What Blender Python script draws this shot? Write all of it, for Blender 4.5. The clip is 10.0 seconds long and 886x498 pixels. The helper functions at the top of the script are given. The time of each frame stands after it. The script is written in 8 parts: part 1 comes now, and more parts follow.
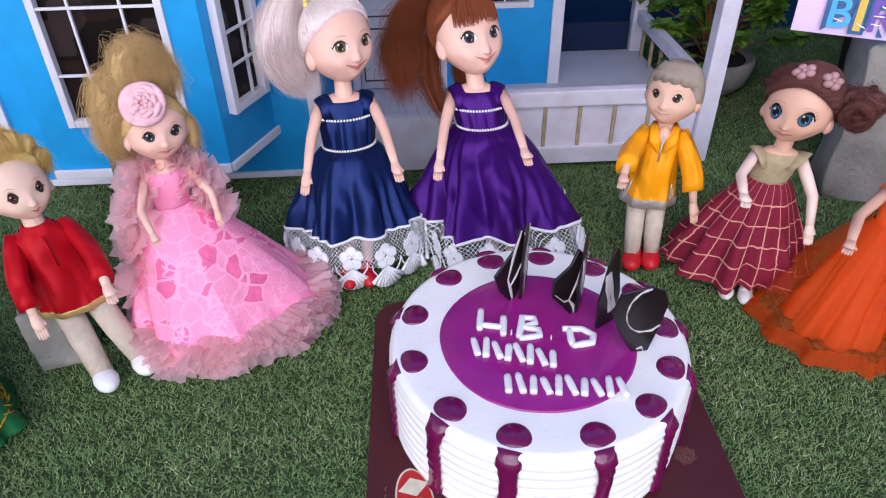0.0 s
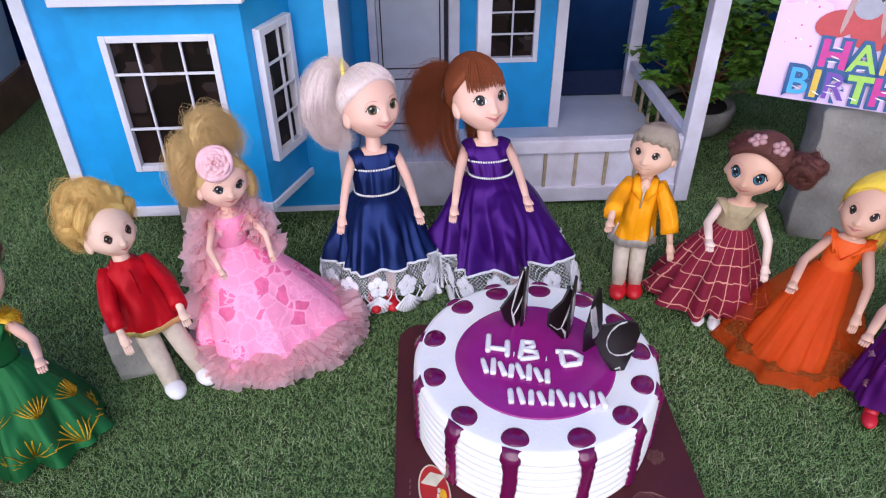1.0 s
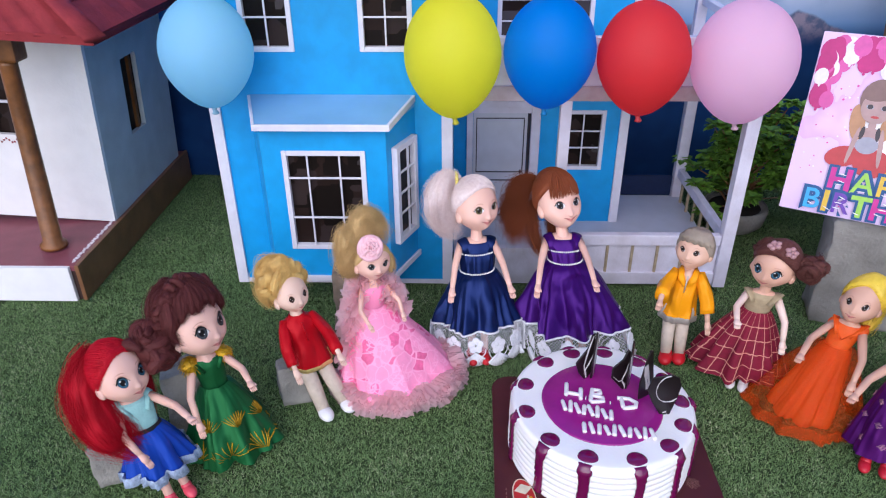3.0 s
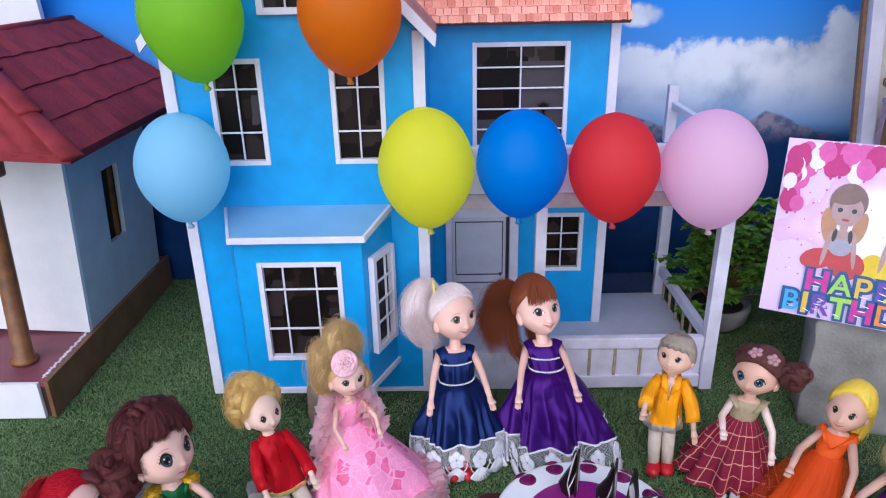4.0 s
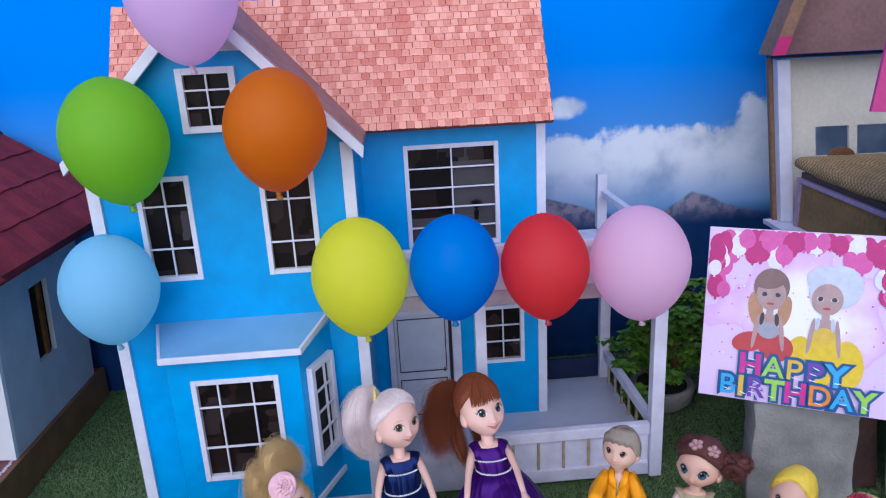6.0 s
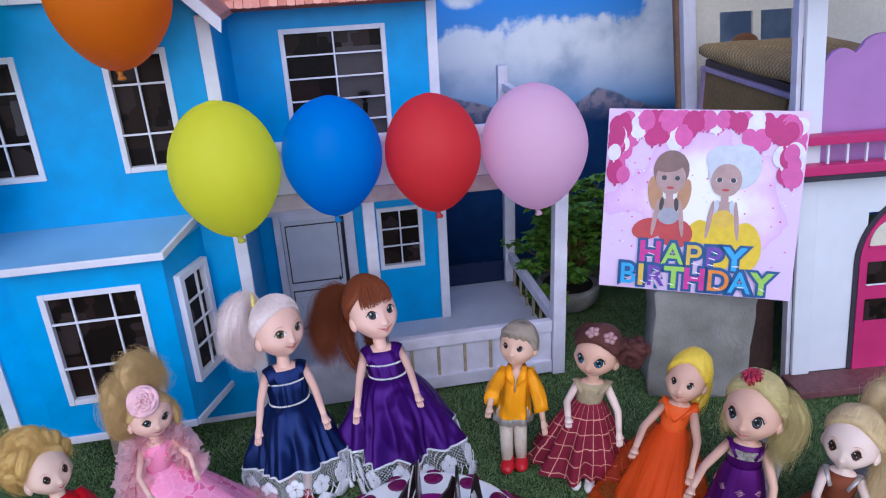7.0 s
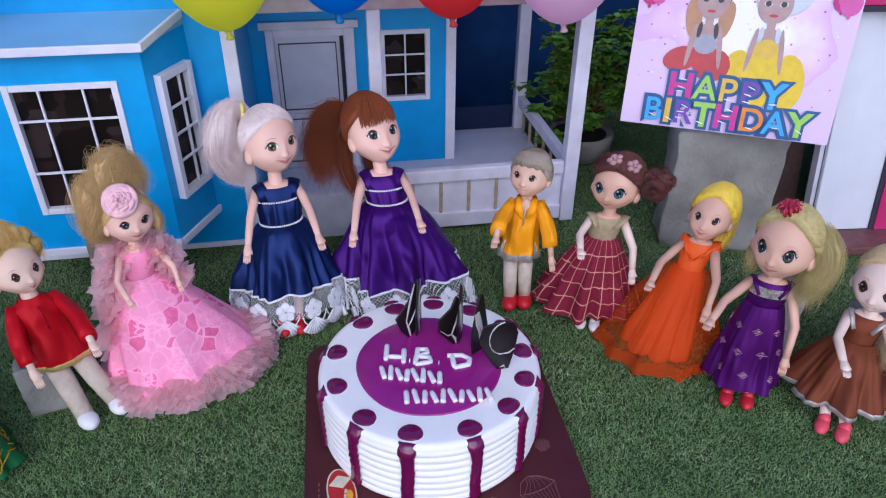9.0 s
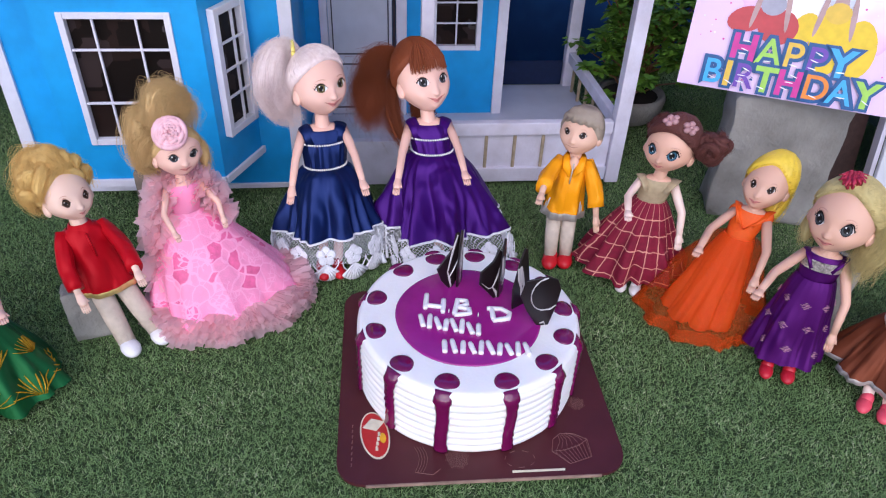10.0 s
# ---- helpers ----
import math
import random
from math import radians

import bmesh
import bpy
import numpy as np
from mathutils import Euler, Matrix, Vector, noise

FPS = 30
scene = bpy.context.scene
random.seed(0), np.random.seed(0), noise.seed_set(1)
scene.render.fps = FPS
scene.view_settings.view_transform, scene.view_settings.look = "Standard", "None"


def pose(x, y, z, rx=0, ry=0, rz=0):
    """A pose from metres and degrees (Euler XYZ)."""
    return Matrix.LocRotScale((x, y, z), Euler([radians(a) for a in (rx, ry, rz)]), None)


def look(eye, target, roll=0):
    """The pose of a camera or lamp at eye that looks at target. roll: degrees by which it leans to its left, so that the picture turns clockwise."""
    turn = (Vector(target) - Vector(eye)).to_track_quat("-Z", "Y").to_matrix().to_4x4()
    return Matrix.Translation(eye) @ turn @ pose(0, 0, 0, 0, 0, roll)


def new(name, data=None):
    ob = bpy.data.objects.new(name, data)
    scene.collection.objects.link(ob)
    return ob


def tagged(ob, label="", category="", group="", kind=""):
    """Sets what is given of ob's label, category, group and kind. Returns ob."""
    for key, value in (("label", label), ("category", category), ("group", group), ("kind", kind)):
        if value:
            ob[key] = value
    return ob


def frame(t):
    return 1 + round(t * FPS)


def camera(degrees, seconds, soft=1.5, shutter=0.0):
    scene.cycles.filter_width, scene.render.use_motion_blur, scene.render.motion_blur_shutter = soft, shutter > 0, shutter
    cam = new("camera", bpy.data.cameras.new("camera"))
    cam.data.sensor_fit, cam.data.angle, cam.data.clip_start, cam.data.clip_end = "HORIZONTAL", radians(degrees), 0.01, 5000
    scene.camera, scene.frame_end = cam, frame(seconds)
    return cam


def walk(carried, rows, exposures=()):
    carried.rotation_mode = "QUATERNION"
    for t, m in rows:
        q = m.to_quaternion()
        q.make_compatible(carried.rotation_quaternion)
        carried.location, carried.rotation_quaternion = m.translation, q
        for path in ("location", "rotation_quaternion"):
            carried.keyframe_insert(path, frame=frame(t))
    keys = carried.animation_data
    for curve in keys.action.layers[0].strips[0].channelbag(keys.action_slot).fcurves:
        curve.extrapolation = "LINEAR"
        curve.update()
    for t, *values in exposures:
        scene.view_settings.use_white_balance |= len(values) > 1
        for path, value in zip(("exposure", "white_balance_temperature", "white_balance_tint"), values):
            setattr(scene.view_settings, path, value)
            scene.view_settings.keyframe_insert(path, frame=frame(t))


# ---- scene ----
cam = camera(65.12, 10.0, soft=1.15)
PATH = [
    (0, (0.0238, -0.0388, 0.3766), (0.1075, 1.5706, -0.8078), -0.90),
    (0.5, (0.0206, -0.0511, 0.3996), (0.1059, 1.5605, -0.7816), -0.65),
    (1, (0.0109, -0.1076, 0.4527), (0.0850, 1.5202, -0.7070), -0.48),
    (1.5, (-0.0003, -0.1961, 0.5098), (0.0463, 1.4595, -0.6113), -0.23),
    (2, (-0.0279, -0.2511, 0.5443), (-0.0307, 1.4404, -0.5229), -0.21),
    (2.2, (-0.0483, -0.2675, 0.5599), (-0.0575, 1.4341, -0.4910), -0.04),
    (3.3, (-0.0484, -0.2769, 0.5663), (-0.1081, 1.4891, -0.3705), -0.50),
    (3.5, (-0.0469, -0.2751, 0.5551), (-0.0976, 1.5135, -0.3384), -0.65),
    (4, (-0.0295, -0.2548, 0.5904), (-0.0587, 1.5920, -0.1767), -1.17),
    (4.5, (-0.0153, -0.2462, 0.6448), (-0.0213, 1.6572, 0.0309), -1.71),
    (5, (-0.0099, -0.2419, 0.6566), (-0.0031, 1.6918, 0.1458), -2.26),
    (5.2, (-0.0113, -0.2432, 0.6563), (0.0024, 1.6942, 0.1602), -2.49),
    (6.3, (0.0098, -0.2417, 0.6044), (0.1717, 1.6475, -0.0320), -3.06),
    (6.5, (0.0234, -0.2294, 0.5852), (0.2256, 1.6417, -0.0914), -3.09),
    (7, (0.0485, -0.1968, 0.5581), (0.3428, 1.6238, -0.2157), -3.02),
    (7.5, (0.0618, -0.1744, 0.5390), (0.4051, 1.6107, -0.2950), -2.83),
    (8, (0.0669, -0.1741, 0.5321), (0.4134, 1.5842, -0.3557), -2.34),
    (8.5, (0.0595, -0.1882, 0.5197), (0.3857, 1.5323, -0.4464), -1.08),
    (9, (0.0339, -0.1669, 0.4692), (0.3223, 1.5004, -0.5970), 0.37),
    (9.5, (0.0290, -0.1437, 0.4476), (0.2725, 1.4802, -0.6943), 1.59),
    (10, (0.0211, -0.1641, 0.4586), (0.2196, 1.4507, -0.7047), 2.37),
]
walk(cam, [(t, look(eye, target, roll)) for t, eye, target, roll in PATH],
     exposures=[(0.0, 0.59, 6150, 18), (3.5, 0.52, 5950, 16), (5.0, 0.34, 5700, 14), (6.5, 0.22, 5550, 15), (8.5, 0.20, 5550, 16), (9.2, 0.33, 5750, 18), (10.0, 0.54, 6000, 19)])

# ---- light: open shade under a blue sky ----
world = bpy.data.worlds.new("world")
scene.world = world
world.use_nodes = True
wn = world.node_tree.nodes
sky = wn.new("ShaderNodeTexSky")
sky.sky_type = "NISHITA"
sky.sun_disc = False
sky.sun_elevation, sky.sun_rotation = radians(40), radians(200)
world.node_tree.links.new(sky.outputs[0], wn["Background"].inputs[0])
wn["Background"].inputs[1].default_value = 0.12
sun = new("sun", bpy.data.lights.new("sun", "SUN"))
sun.data.energy, sun.data.angle, sun.data.color = 1.6, radians(80), (1.0, 0.965, 0.93)
sun.matrix_world = look((-0.25, -1.6, 1.30), (0, 0.4, 0))


# ---- materials ----
def mat(name, base, rough=0.6, metal=0.0, var=0.15, scale=150.0, bump=0.15, bscale=600.0, spec=0.4,
        sheen=0.0, coat=0.0, sss=0.0, stain=None, random_amt=0.0, island=0.0):
    """Principled surface with two scales of colour variation and a fine relief."""
    m = bpy.data.materials.new(name)
    m.use_nodes = True
    n, l = m.node_tree.nodes, m.node_tree.links
    b = n["Principled BSDF"]
    b.inputs["Roughness"].default_value = rough
    b.inputs["Metallic"].default_value = metal
    b.inputs["Specular IOR Level"].default_value = spec
    b.inputs["Sheen Weight"].default_value = sheen
    b.inputs["Coat Weight"].default_value = coat
    if sss:
        b.inputs["Subsurface Weight"].default_value = sss
        b.inputs["Subsurface Radius"].default_value = (0.004, 0.002, 0.001)
        b.inputs["Subsurface Scale"].default_value = 1.0
    co = n.new("ShaderNodeTexCoord")
    na, nb = n.new("ShaderNodeTexNoise"), n.new("ShaderNodeTexNoise")
    na.inputs["Scale"].default_value, na.inputs["Detail"].default_value = scale, 4
    nb.inputs["Scale"].default_value, nb.inputs["Detail"].default_value = scale / 9, 3
    l.new(co.outputs["Object"], na.inputs["Vector"])
    l.new(co.outputs["Object"], nb.inputs["Vector"])
    add = n.new("ShaderNodeMath")
    add.operation = "ADD"
    l.new(na.outputs["Fac"], add.inputs[0])
    l.new(nb.outputs["Fac"], add.inputs[1])
    last = add.outputs[0]
    if random_amt or island:
        info = n.new("ShaderNodeNewGeometry" if island else "ShaderNodeObjectInfo")
        mul = n.new("ShaderNodeMath")
        mul.operation = "MULTIPLY_ADD"
        l.new(info.outputs["Random Per Island" if island else "Random"], mul.inputs[0])
        mul.inputs[1].default_value = random_amt or island
        l.new(last, mul.inputs[2])
        last = mul.outputs[0]
    ramp = n.new("ShaderNodeMapRange")
    ramp.inputs["From Min"].default_value, ramp.inputs["From Max"].default_value = 0.6, 1.4 + (random_amt or island)
    l.new(last, ramp.inputs["Value"])
    mix = n.new("ShaderNodeMix")
    mix.data_type = "RGBA"
    l.new(ramp.outputs[0], mix.inputs["Factor"])
    lo = stain if stain else tuple(max(c * (1 - var * 1.6), 0) for c in base)
    mix.inputs["A"].default_value = (*lo, 1)
    mix.inputs["B"].default_value = (*(min(c * (1 + var), 1) for c in base), 1)
    l.new(mix.outputs["Result"], b.inputs["Base Color"])
    if bump:
        nc, bp = n.new("ShaderNodeTexNoise"), n.new("ShaderNodeBump")
        nc.inputs["Scale"].default_value, nc.inputs["Detail"].default_value = bscale, 5
        l.new(co.outputs["Object"], nc.inputs["Vector"])
        bp.inputs["Strength"].default_value, bp.inputs["Distance"].default_value = bump, 0.002
        l.new(nc.outputs["Fac"], bp.inputs["Height"])
        l.new(bp.outputs["Normal"], b.inputs["Normal"])
    return m


def backlit(m, color, share):
    """Lets part of the light through: latex, hair, thin cloth."""
    n, l = m.node_tree.nodes, m.node_tree.links
    thin, mx = n.new("ShaderNodeBsdfTranslucent"), n.new("ShaderNodeMixShader")
    thin.inputs["Color"].default_value = (*(min(1, q) for q in color), 1)
    mx.inputs[0].default_value = share
    l.new(n["Principled BSDF"].outputs[0], mx.inputs[1])
    l.new(thin.outputs[0], mx.inputs[2])
    l.new(mx.outputs[0], n["Material Output"].inputs["Surface"])
    return m


def bsdf(m):
    return m.node_tree.nodes["Principled BSDF"]


WHITE_TRIM = mat("white_trim_paint", (0.74, 0.72, 0.80), 0.5, var=0.08, scale=60, bump=0.2, bscale=300)
GREY_TRIM = mat("porch_lilac_grey_paint", (0.70, 0.68, 0.79), 0.55, var=0.14, scale=40, bump=0.25, bscale=250, stain=(0.54, 0.50, 0.56))
HOUSE_BLUE = mat("blue_house_paint", (0.010, 0.335, 0.735), 0.45, var=0.13, scale=34, bump=0.12, bscale=160)
DARK_PANE = mat("dark_window_print", (0.014, 0.012, 0.013), 0.3, spec=0.12, var=0.7, scale=26, bump=0.0)
# faint shapes of a furnished room printed on the panes
_n, _l = DARK_PANE.node_tree.nodes, DARK_PANE.node_tree.links
_co, _v, _r = _n.new("ShaderNodeTexCoord"), _n.new("ShaderNodeTexVoronoi"), _n.new("ShaderNodeValToRGB")
_v.distance = "CHEBYCHEV"
_v.inputs["Scale"].default_value = 38
_r.color_ramp.interpolation = "CONSTANT"
_r.color_ramp.elements[0].color, _r.color_ramp.elements[1].color = (0.010, 0.007, 0.006, 1), (0.066, 0.056, 0.058, 1)
_r.color_ramp.elements[1].position = 0.84
_r.color_ramp.elements.new(0.45).color = (0.022, 0.013, 0.011, 1)
_r.color_ramp.elements.new(0.66).color = (0.035, 0.024, 0.023, 1)
_l.new(_co.outputs["Object"], _v.inputs["Vector"])
_l.new(_v.outputs["Color"], _r.inputs[0])
_l.new(_r.outputs[0], _n["Principled BSDF"].inputs["Base Color"])
NAVY_STRIP = mat("navy_shade_strip", (0.008, 0.02, 0.07), 0.8)
DOOR_GREY = mat("pale_grey_door_paint", (0.57, 0.58, 0.66), 0.5, var=0.08, scale=40)
LINE_DARK = mat("dark_groove", (0.04, 0.035, 0.05), 0.7)
PORCH_FLOOR = mat("porch_floor_paint", (0.58, 0.60, 0.69), 0.55, var=0.12, scale=20)
STICK = mat("bamboo_stick", (0.42, 0.33, 0.22), 0.6, var=0.25)
SHINGLE = mat("salmon_shingle", (0.90, 0.44, 0.34), 0.75, var=0.14, scale=220, bump=0.4, bscale=500, random_amt=1.3, stain=(0.58, 0.14, 0.095))
SHINGLE_FAR = mat("salmon_shingle_far", (0.90, 0.44, 0.34), 0.75, var=0.14, scale=220, bump=0.4, bscale=500, island=1.3, stain=(0.58, 0.14, 0.095))
ROOF_BACK = mat("roof_underlay", (0.28, 0.07, 0.05), 0.8)
VERGE = mat("dormer_brown_shingle", (0.46, 0.21, 0.18), 0.7, var=0.25, scale=120, bump=0.3)
CREAM = mat("whipped_cream", (0.90, 0.87, 0.85), 0.5, var=0.02, scale=60, bump=0.12, bscale=350, sss=0.1)
GLAZE = mat("purple_berry_glaze", (0.15, 0.002, 0.065), 0.10, var=0.15, scale=80, bump=0.02, coat=0.6, spec=0.5)
GLAZE_TOP = mat("purple_jelly_top", (0.31, 0.013, 0.20), 0.22, var=0.12, scale=60, bump=0.06, bscale=300, coat=0.3)
CHOC = mat("dark_chocolate", (0.012, 0.007, 0.008), 0.3, var=0.3, bump=0.05)
CHOC_LINE = mat("white_chocolate_line", (0.55, 0.52, 0.52), 0.4)
BOARD = mat("maroon_cake_board", (0.075, 0.016, 0.020), 0.42, var=0.15, scale=40, bump=0.04, spec=0.25)
BOARD_LINE = mat("board_print_line", (0.20, 0.08, 0.07), 0.4)
CONCRETE = mat("grey_concrete", (0.34, 0.325, 0.295), 0.85, var=0.30, scale=26, bump=0.9, bscale=220, stain=(0.16, 0.15, 0.135))
BROWN_STONE = mat("brown_stone", (0.26, 0.21, 0.16), 0.9, var=0.3, scale=60, bump=0.6, bscale=220)
LEAF = mat("bush_leaf", (0.17, 0.34, 0.035), 0.5, var=0.3, scale=30, bump=0.1, island=1.2, stain=(0.025, 0.085, 0.012))
SOIL = mat("potting_soil", (0.02, 0.015, 0.012), 0.95)
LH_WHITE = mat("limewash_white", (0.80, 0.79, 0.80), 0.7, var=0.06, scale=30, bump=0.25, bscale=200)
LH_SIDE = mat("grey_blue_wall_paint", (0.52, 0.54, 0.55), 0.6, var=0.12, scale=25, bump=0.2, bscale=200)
LH_ROOF = mat("dark_red_roof_paint", (0.29, 0.036, 0.042), 0.8, spec=0.2, var=0.25, scale=40, bump=0.3, bscale=200)
MAROON_FLOOR = mat("maroon_floor_paint", (0.22, 0.06, 0.08), 0.5, var=0.2, scale=30)
BROWN_BOARD = mat("brown_plinth_board", (0.22, 0.10, 0.045), 0.4, var=0.3, scale=25)
WOOD = mat("varnished_brown_wood", (0.20, 0.075, 0.02), 0.35, var=0.4, scale=60, bump=0.3, bscale=150)
RANGOLI = mat("white_rangoli_paint", (0.75, 0.70, 0.72), 0.6)
MAGENTA = mat("magenta_paint", (0.55, 0.03, 0.16), 0.4, var=0.1, scale=30)
PINK_ROOF = mat("pink_roof_paint", (0.55, 0.05, 0.22), 0.35, var=0.1)
MAUVE = mat("mauve_paint", (0.42, 0.20, 0.48), 0.5, var=0.08, scale=20)
RH_WHITE = mat("pale_lilac_white_wall", (0.74, 0.75, 0.82), 0.5, var=0.05, scale=20)
RH_CREAM = mat("cream_interior_wall", (0.68, 0.63, 0.52), 0.7, var=0.08)
RH_BROWN = mat("dark_brown_board", (0.055, 0.028, 0.024), 0.5, var=0.3)
RH_GABLE = mat("mauve_brown_gable", (0.24, 0.13, 0.12), 0.7, spec=0.2)
PLYWOOD = mat("raw_plywood_edge", (0.26, 0.14, 0.08), 0.7, var=0.25)


def turf_material(name, lo, hi, dry, blade):
    m = bpy.data.materials.new(name)
    m.use_nodes = True
    n, l = m.node_tree.nodes, m.node_tree.links
    b = n["Principled BSDF"]
    b.inputs["Roughness"].default_value = 0.6
    b.inputs["Specular IOR Level"].default_value = 0.25
    ramp = n.new("ShaderNodeValToRGB")
    e = ramp.color_ramp.elements
    e[0].color, e[1].color = (*lo, 1), (*dry, 1)
    e.new(0.55).color = (*hi, 1)
    e.new(0.86).color = (*hi, 1)
    co = n.new("ShaderNodeTexCoord")
    big = n.new("ShaderNodeTexNoise")
    big.inputs["Scale"].default_value, big.inputs["Detail"].default_value = 14, 3
    l.new(co.outputs["Object"], big.inputs["Vector"])
    mixer = n.new("ShaderNodeMath")
    mixer.operation = "MULTIPLY_ADD"
    mixer.inputs[1].default_value, = (0.45,)
    l.new(big.outputs["Fac"], mixer.inputs[0])
    if blade:
        g = n.new("ShaderNodeNewGeometry")
        sc = n.new("ShaderNodeMath")
        sc.operation = "MULTIPLY_ADD"
        sc.inputs[1].default_value, sc.inputs[2].default_value = 0.85, -0.12
        l.new(g.outputs["Random Per Island"], sc.inputs[0])
        l.new(sc.outputs[0], mixer.inputs[2])
    else:
        fine = n.new("ShaderNodeTexNoise")
        fine.inputs["Scale"].default_value, fine.inputs["Detail"].default_value = 900, 4
        l.new(co.outputs["Object"], fine.inputs["Vector"])
        l.new(fine.outputs["Fac"], mixer.inputs[2])
    l.new(mixer.outputs[0], ramp.inputs[0])
    l.new(ramp.outputs[0], b.inputs["Base Color"])
    return m


BOUNCE_GROUND = mat("pale_bounce_ground", (0.42, 0.40, 0.36), 0.85, var=0.15, scale=4, bump=0.3, bscale=60)
TURF_BASE = turf_material("turf_backing", (0.012, 0.024, 0.008), (0.030, 0.052, 0.018), (0.07, 0.09, 0.04), False)
TURF_BLADE = turf_material("turf_blade", (0.045, 0.098, 0.030), (0.205, 0.325, 0.120), (0.56, 0.60, 0.38), True)


def backdrop_material():
    """Printed sky cloth: deep blue above, cloud bank, mountains, dark lake below."""
    m = bpy.data.materials.new("printed_sky_cloth")
    m.use_nodes = True
    n, l = m.node_tree.nodes, m.node_tree.links
    b = n["Principled BSDF"]
    b.inputs["Roughness"].default_value = 0.7
    b.inputs["Specular IOR Level"].default_value = 0.2
    co = n.new("ShaderNodeTexCoord")
    sep = n.new("ShaderNodeSeparateXYZ")
    l.new(co.outputs["Object"], sep.inputs[0])
    zz, xx = sep.outputs["Z"], sep.outputs["X"]

    def math_node(op, a, c, clamp=False):
        q = n.new("ShaderNodeMath")
        q.operation, q.use_clamp = op, clamp
        for k, v in ((0, a), (1, c)):
            if isinstance(v, (int, float)):
                q.inputs[k].default_value = v
            else:
                l.new(v, q.inputs[k])
        return q.outputs[0]

    def noise_node(scale, detail, rough=0.55):
        q = n.new("ShaderNodeTexNoise")
        q.inputs["Scale"].default_value, q.inputs["Detail"].default_value, q.inputs["Roughness"].default_value = scale, detail, rough
        l.new(co.outputs["Object"], q.inputs["Vector"])
        return q.outputs["Fac"]

    def step(v, lo, hi):
        q = n.new("ShaderNodeMapRange")
        q.interpolation_type = "SMOOTHSTEP"
        q.inputs["From Min"].default_value, q.inputs["From Max"].default_value = lo, hi
        l.new(v, q.inputs["Value"])
        return q.outputs[0]

    def blend(f, a, c):
        q = n.new("ShaderNodeMix")
        q.data_type = "RGBA"
        l.new(f, q.inputs["Factor"])
        for k, v in (("A", a), ("B", c)):
            if isinstance(v, tuple):
                q.inputs[k].default_value = (*v, 1)
            else:
                l.new(v, q.inputs[k])
        return q.outputs["Result"]

    wide = noise_node(2.6, 3)
    grad = blend(step(zz, 0.32, 0.62), (0.13, 0.33, 0.66), (0.0, 0.23, 0.80))
    grad = blend(step(wide, 0.50, 0.75), grad, (0.0, 0.13, 0.52))
    # cloud bank, thicker to the right, with lumpy tops
    lumps = noise_node(9, 6, 0.54)
    slope = math_node("MULTIPLY_ADD", xx, 0.17)
    slope.node.inputs[2].default_value = 0.336
    top = math_node("SUBTRACT", slope, zz)
    cover = math_node("ADD", math_node("MULTIPLY", top, 4.5), math_node("SUBTRACT", lumps, 0.36))
    low = step(zz, 0.26, 0.40)
    right = step(xx, -0.1, 0.35)
    dens = math_node("MULTIPLY", math_node("MULTIPLY", step(cover, 0.0, 0.09), low), right)
    # a small cloud by itself
    qx = math_node("DIVIDE", math_node("SUBTRACT", xx, 0.312), 0.052)
    qz = math_node("DIVIDE", math_node("SUBTRACT", zz, 0.498), 0.024)
    puff = math_node("SUBTRACT", 1.0, math_node("ADD", math_node("MULTIPLY", qx, qx), math_node("MULTIPLY", qz, qz)))
    puff = math_node("ADD", puff, math_node("MULTIPLY", math_node("SUBTRACT", lumps, 0.5), 3.0))
    dens = math_node("MAXIMUM", dens, step(puff, 0.1, 0.8))
    shade = blend(step(lumps, 0.30, 0.60), (0.36, 0.43, 0.55), (0.76, 0.79, 0.85))
    col = blend(dens, grad, shade)
    # mountains
    ridge = noise_node(7.5, 6, 0.5)
    def peak(x0, top, fall):
        away = math_node("ABSOLUTE", math_node("SUBTRACT", xx, x0), 0.0)
        return math_node("SUBTRACT", top, math_node("MULTIPLY", away, fall))

    hills = math_node("MAXIMUM", math_node("MAXIMUM", peak(0.25, 0.335, 0.30), peak(0.555, 0.314, 0.30)), 0.262)
    crest = math_node("ADD", hills, math_node("MULTIPLY", math_node("SUBTRACT", ridge, 0.5), 0.07))
    mount = step(math_node("SUBTRACT", crest, zz), 0.0, 0.006)
    rock = blend(step(noise_node(45, 6), 0.42, 0.6), (0.12, 0.15, 0.25), (0.33, 0.28, 0.36))
    col = blend(mount, col, rock)
    lake = step(math_node("SUBTRACT", 0.285, zz), -0.02, 0.03)
    col = blend(lake, col, blend(step(noise_node(9, 3), 0.4, 0.7), (0.004, 0.03, 0.11), (0.008, 0.05, 0.17)))
    l.new(col, b.inputs["Base Color"])
    bp = n.new("ShaderNodeBump")
    bp.inputs["Strength"].default_value, bp.inputs["Distance"].default_value = 0.15, 0.01
    l.new(noise_node(5, 2), bp.inputs["Height"])
    l.new(bp.outputs[0], b.inputs["Normal"])
    return m


SKY_CLOTH = backdrop_material()


# ---- builders ----
def part(name, bm, material, parent=None, label="", smooth=False):
    """Links a bmesh (or a Figure) as one mesh object, under a thing or a part if given."""
    me = bpy.data.meshes.new(name)
    if isinstance(bm, Figure):
        bm.fill(me)
    else:
        bmesh.ops.recalc_face_normals(bm, faces=bm.faces)
        bm.to_mesh(me)
        bm.free()
    for m in material if isinstance(material, (list, tuple)) else (material,):
        me.materials.append(m)
    if smooth:
        me.polygons.foreach_set("use_smooth", [True] * len(me.polygons))
    ob = new(name, me)
    if parent:
        ob.parent = parent
    if label:
        ob["label"] = label
    return ob


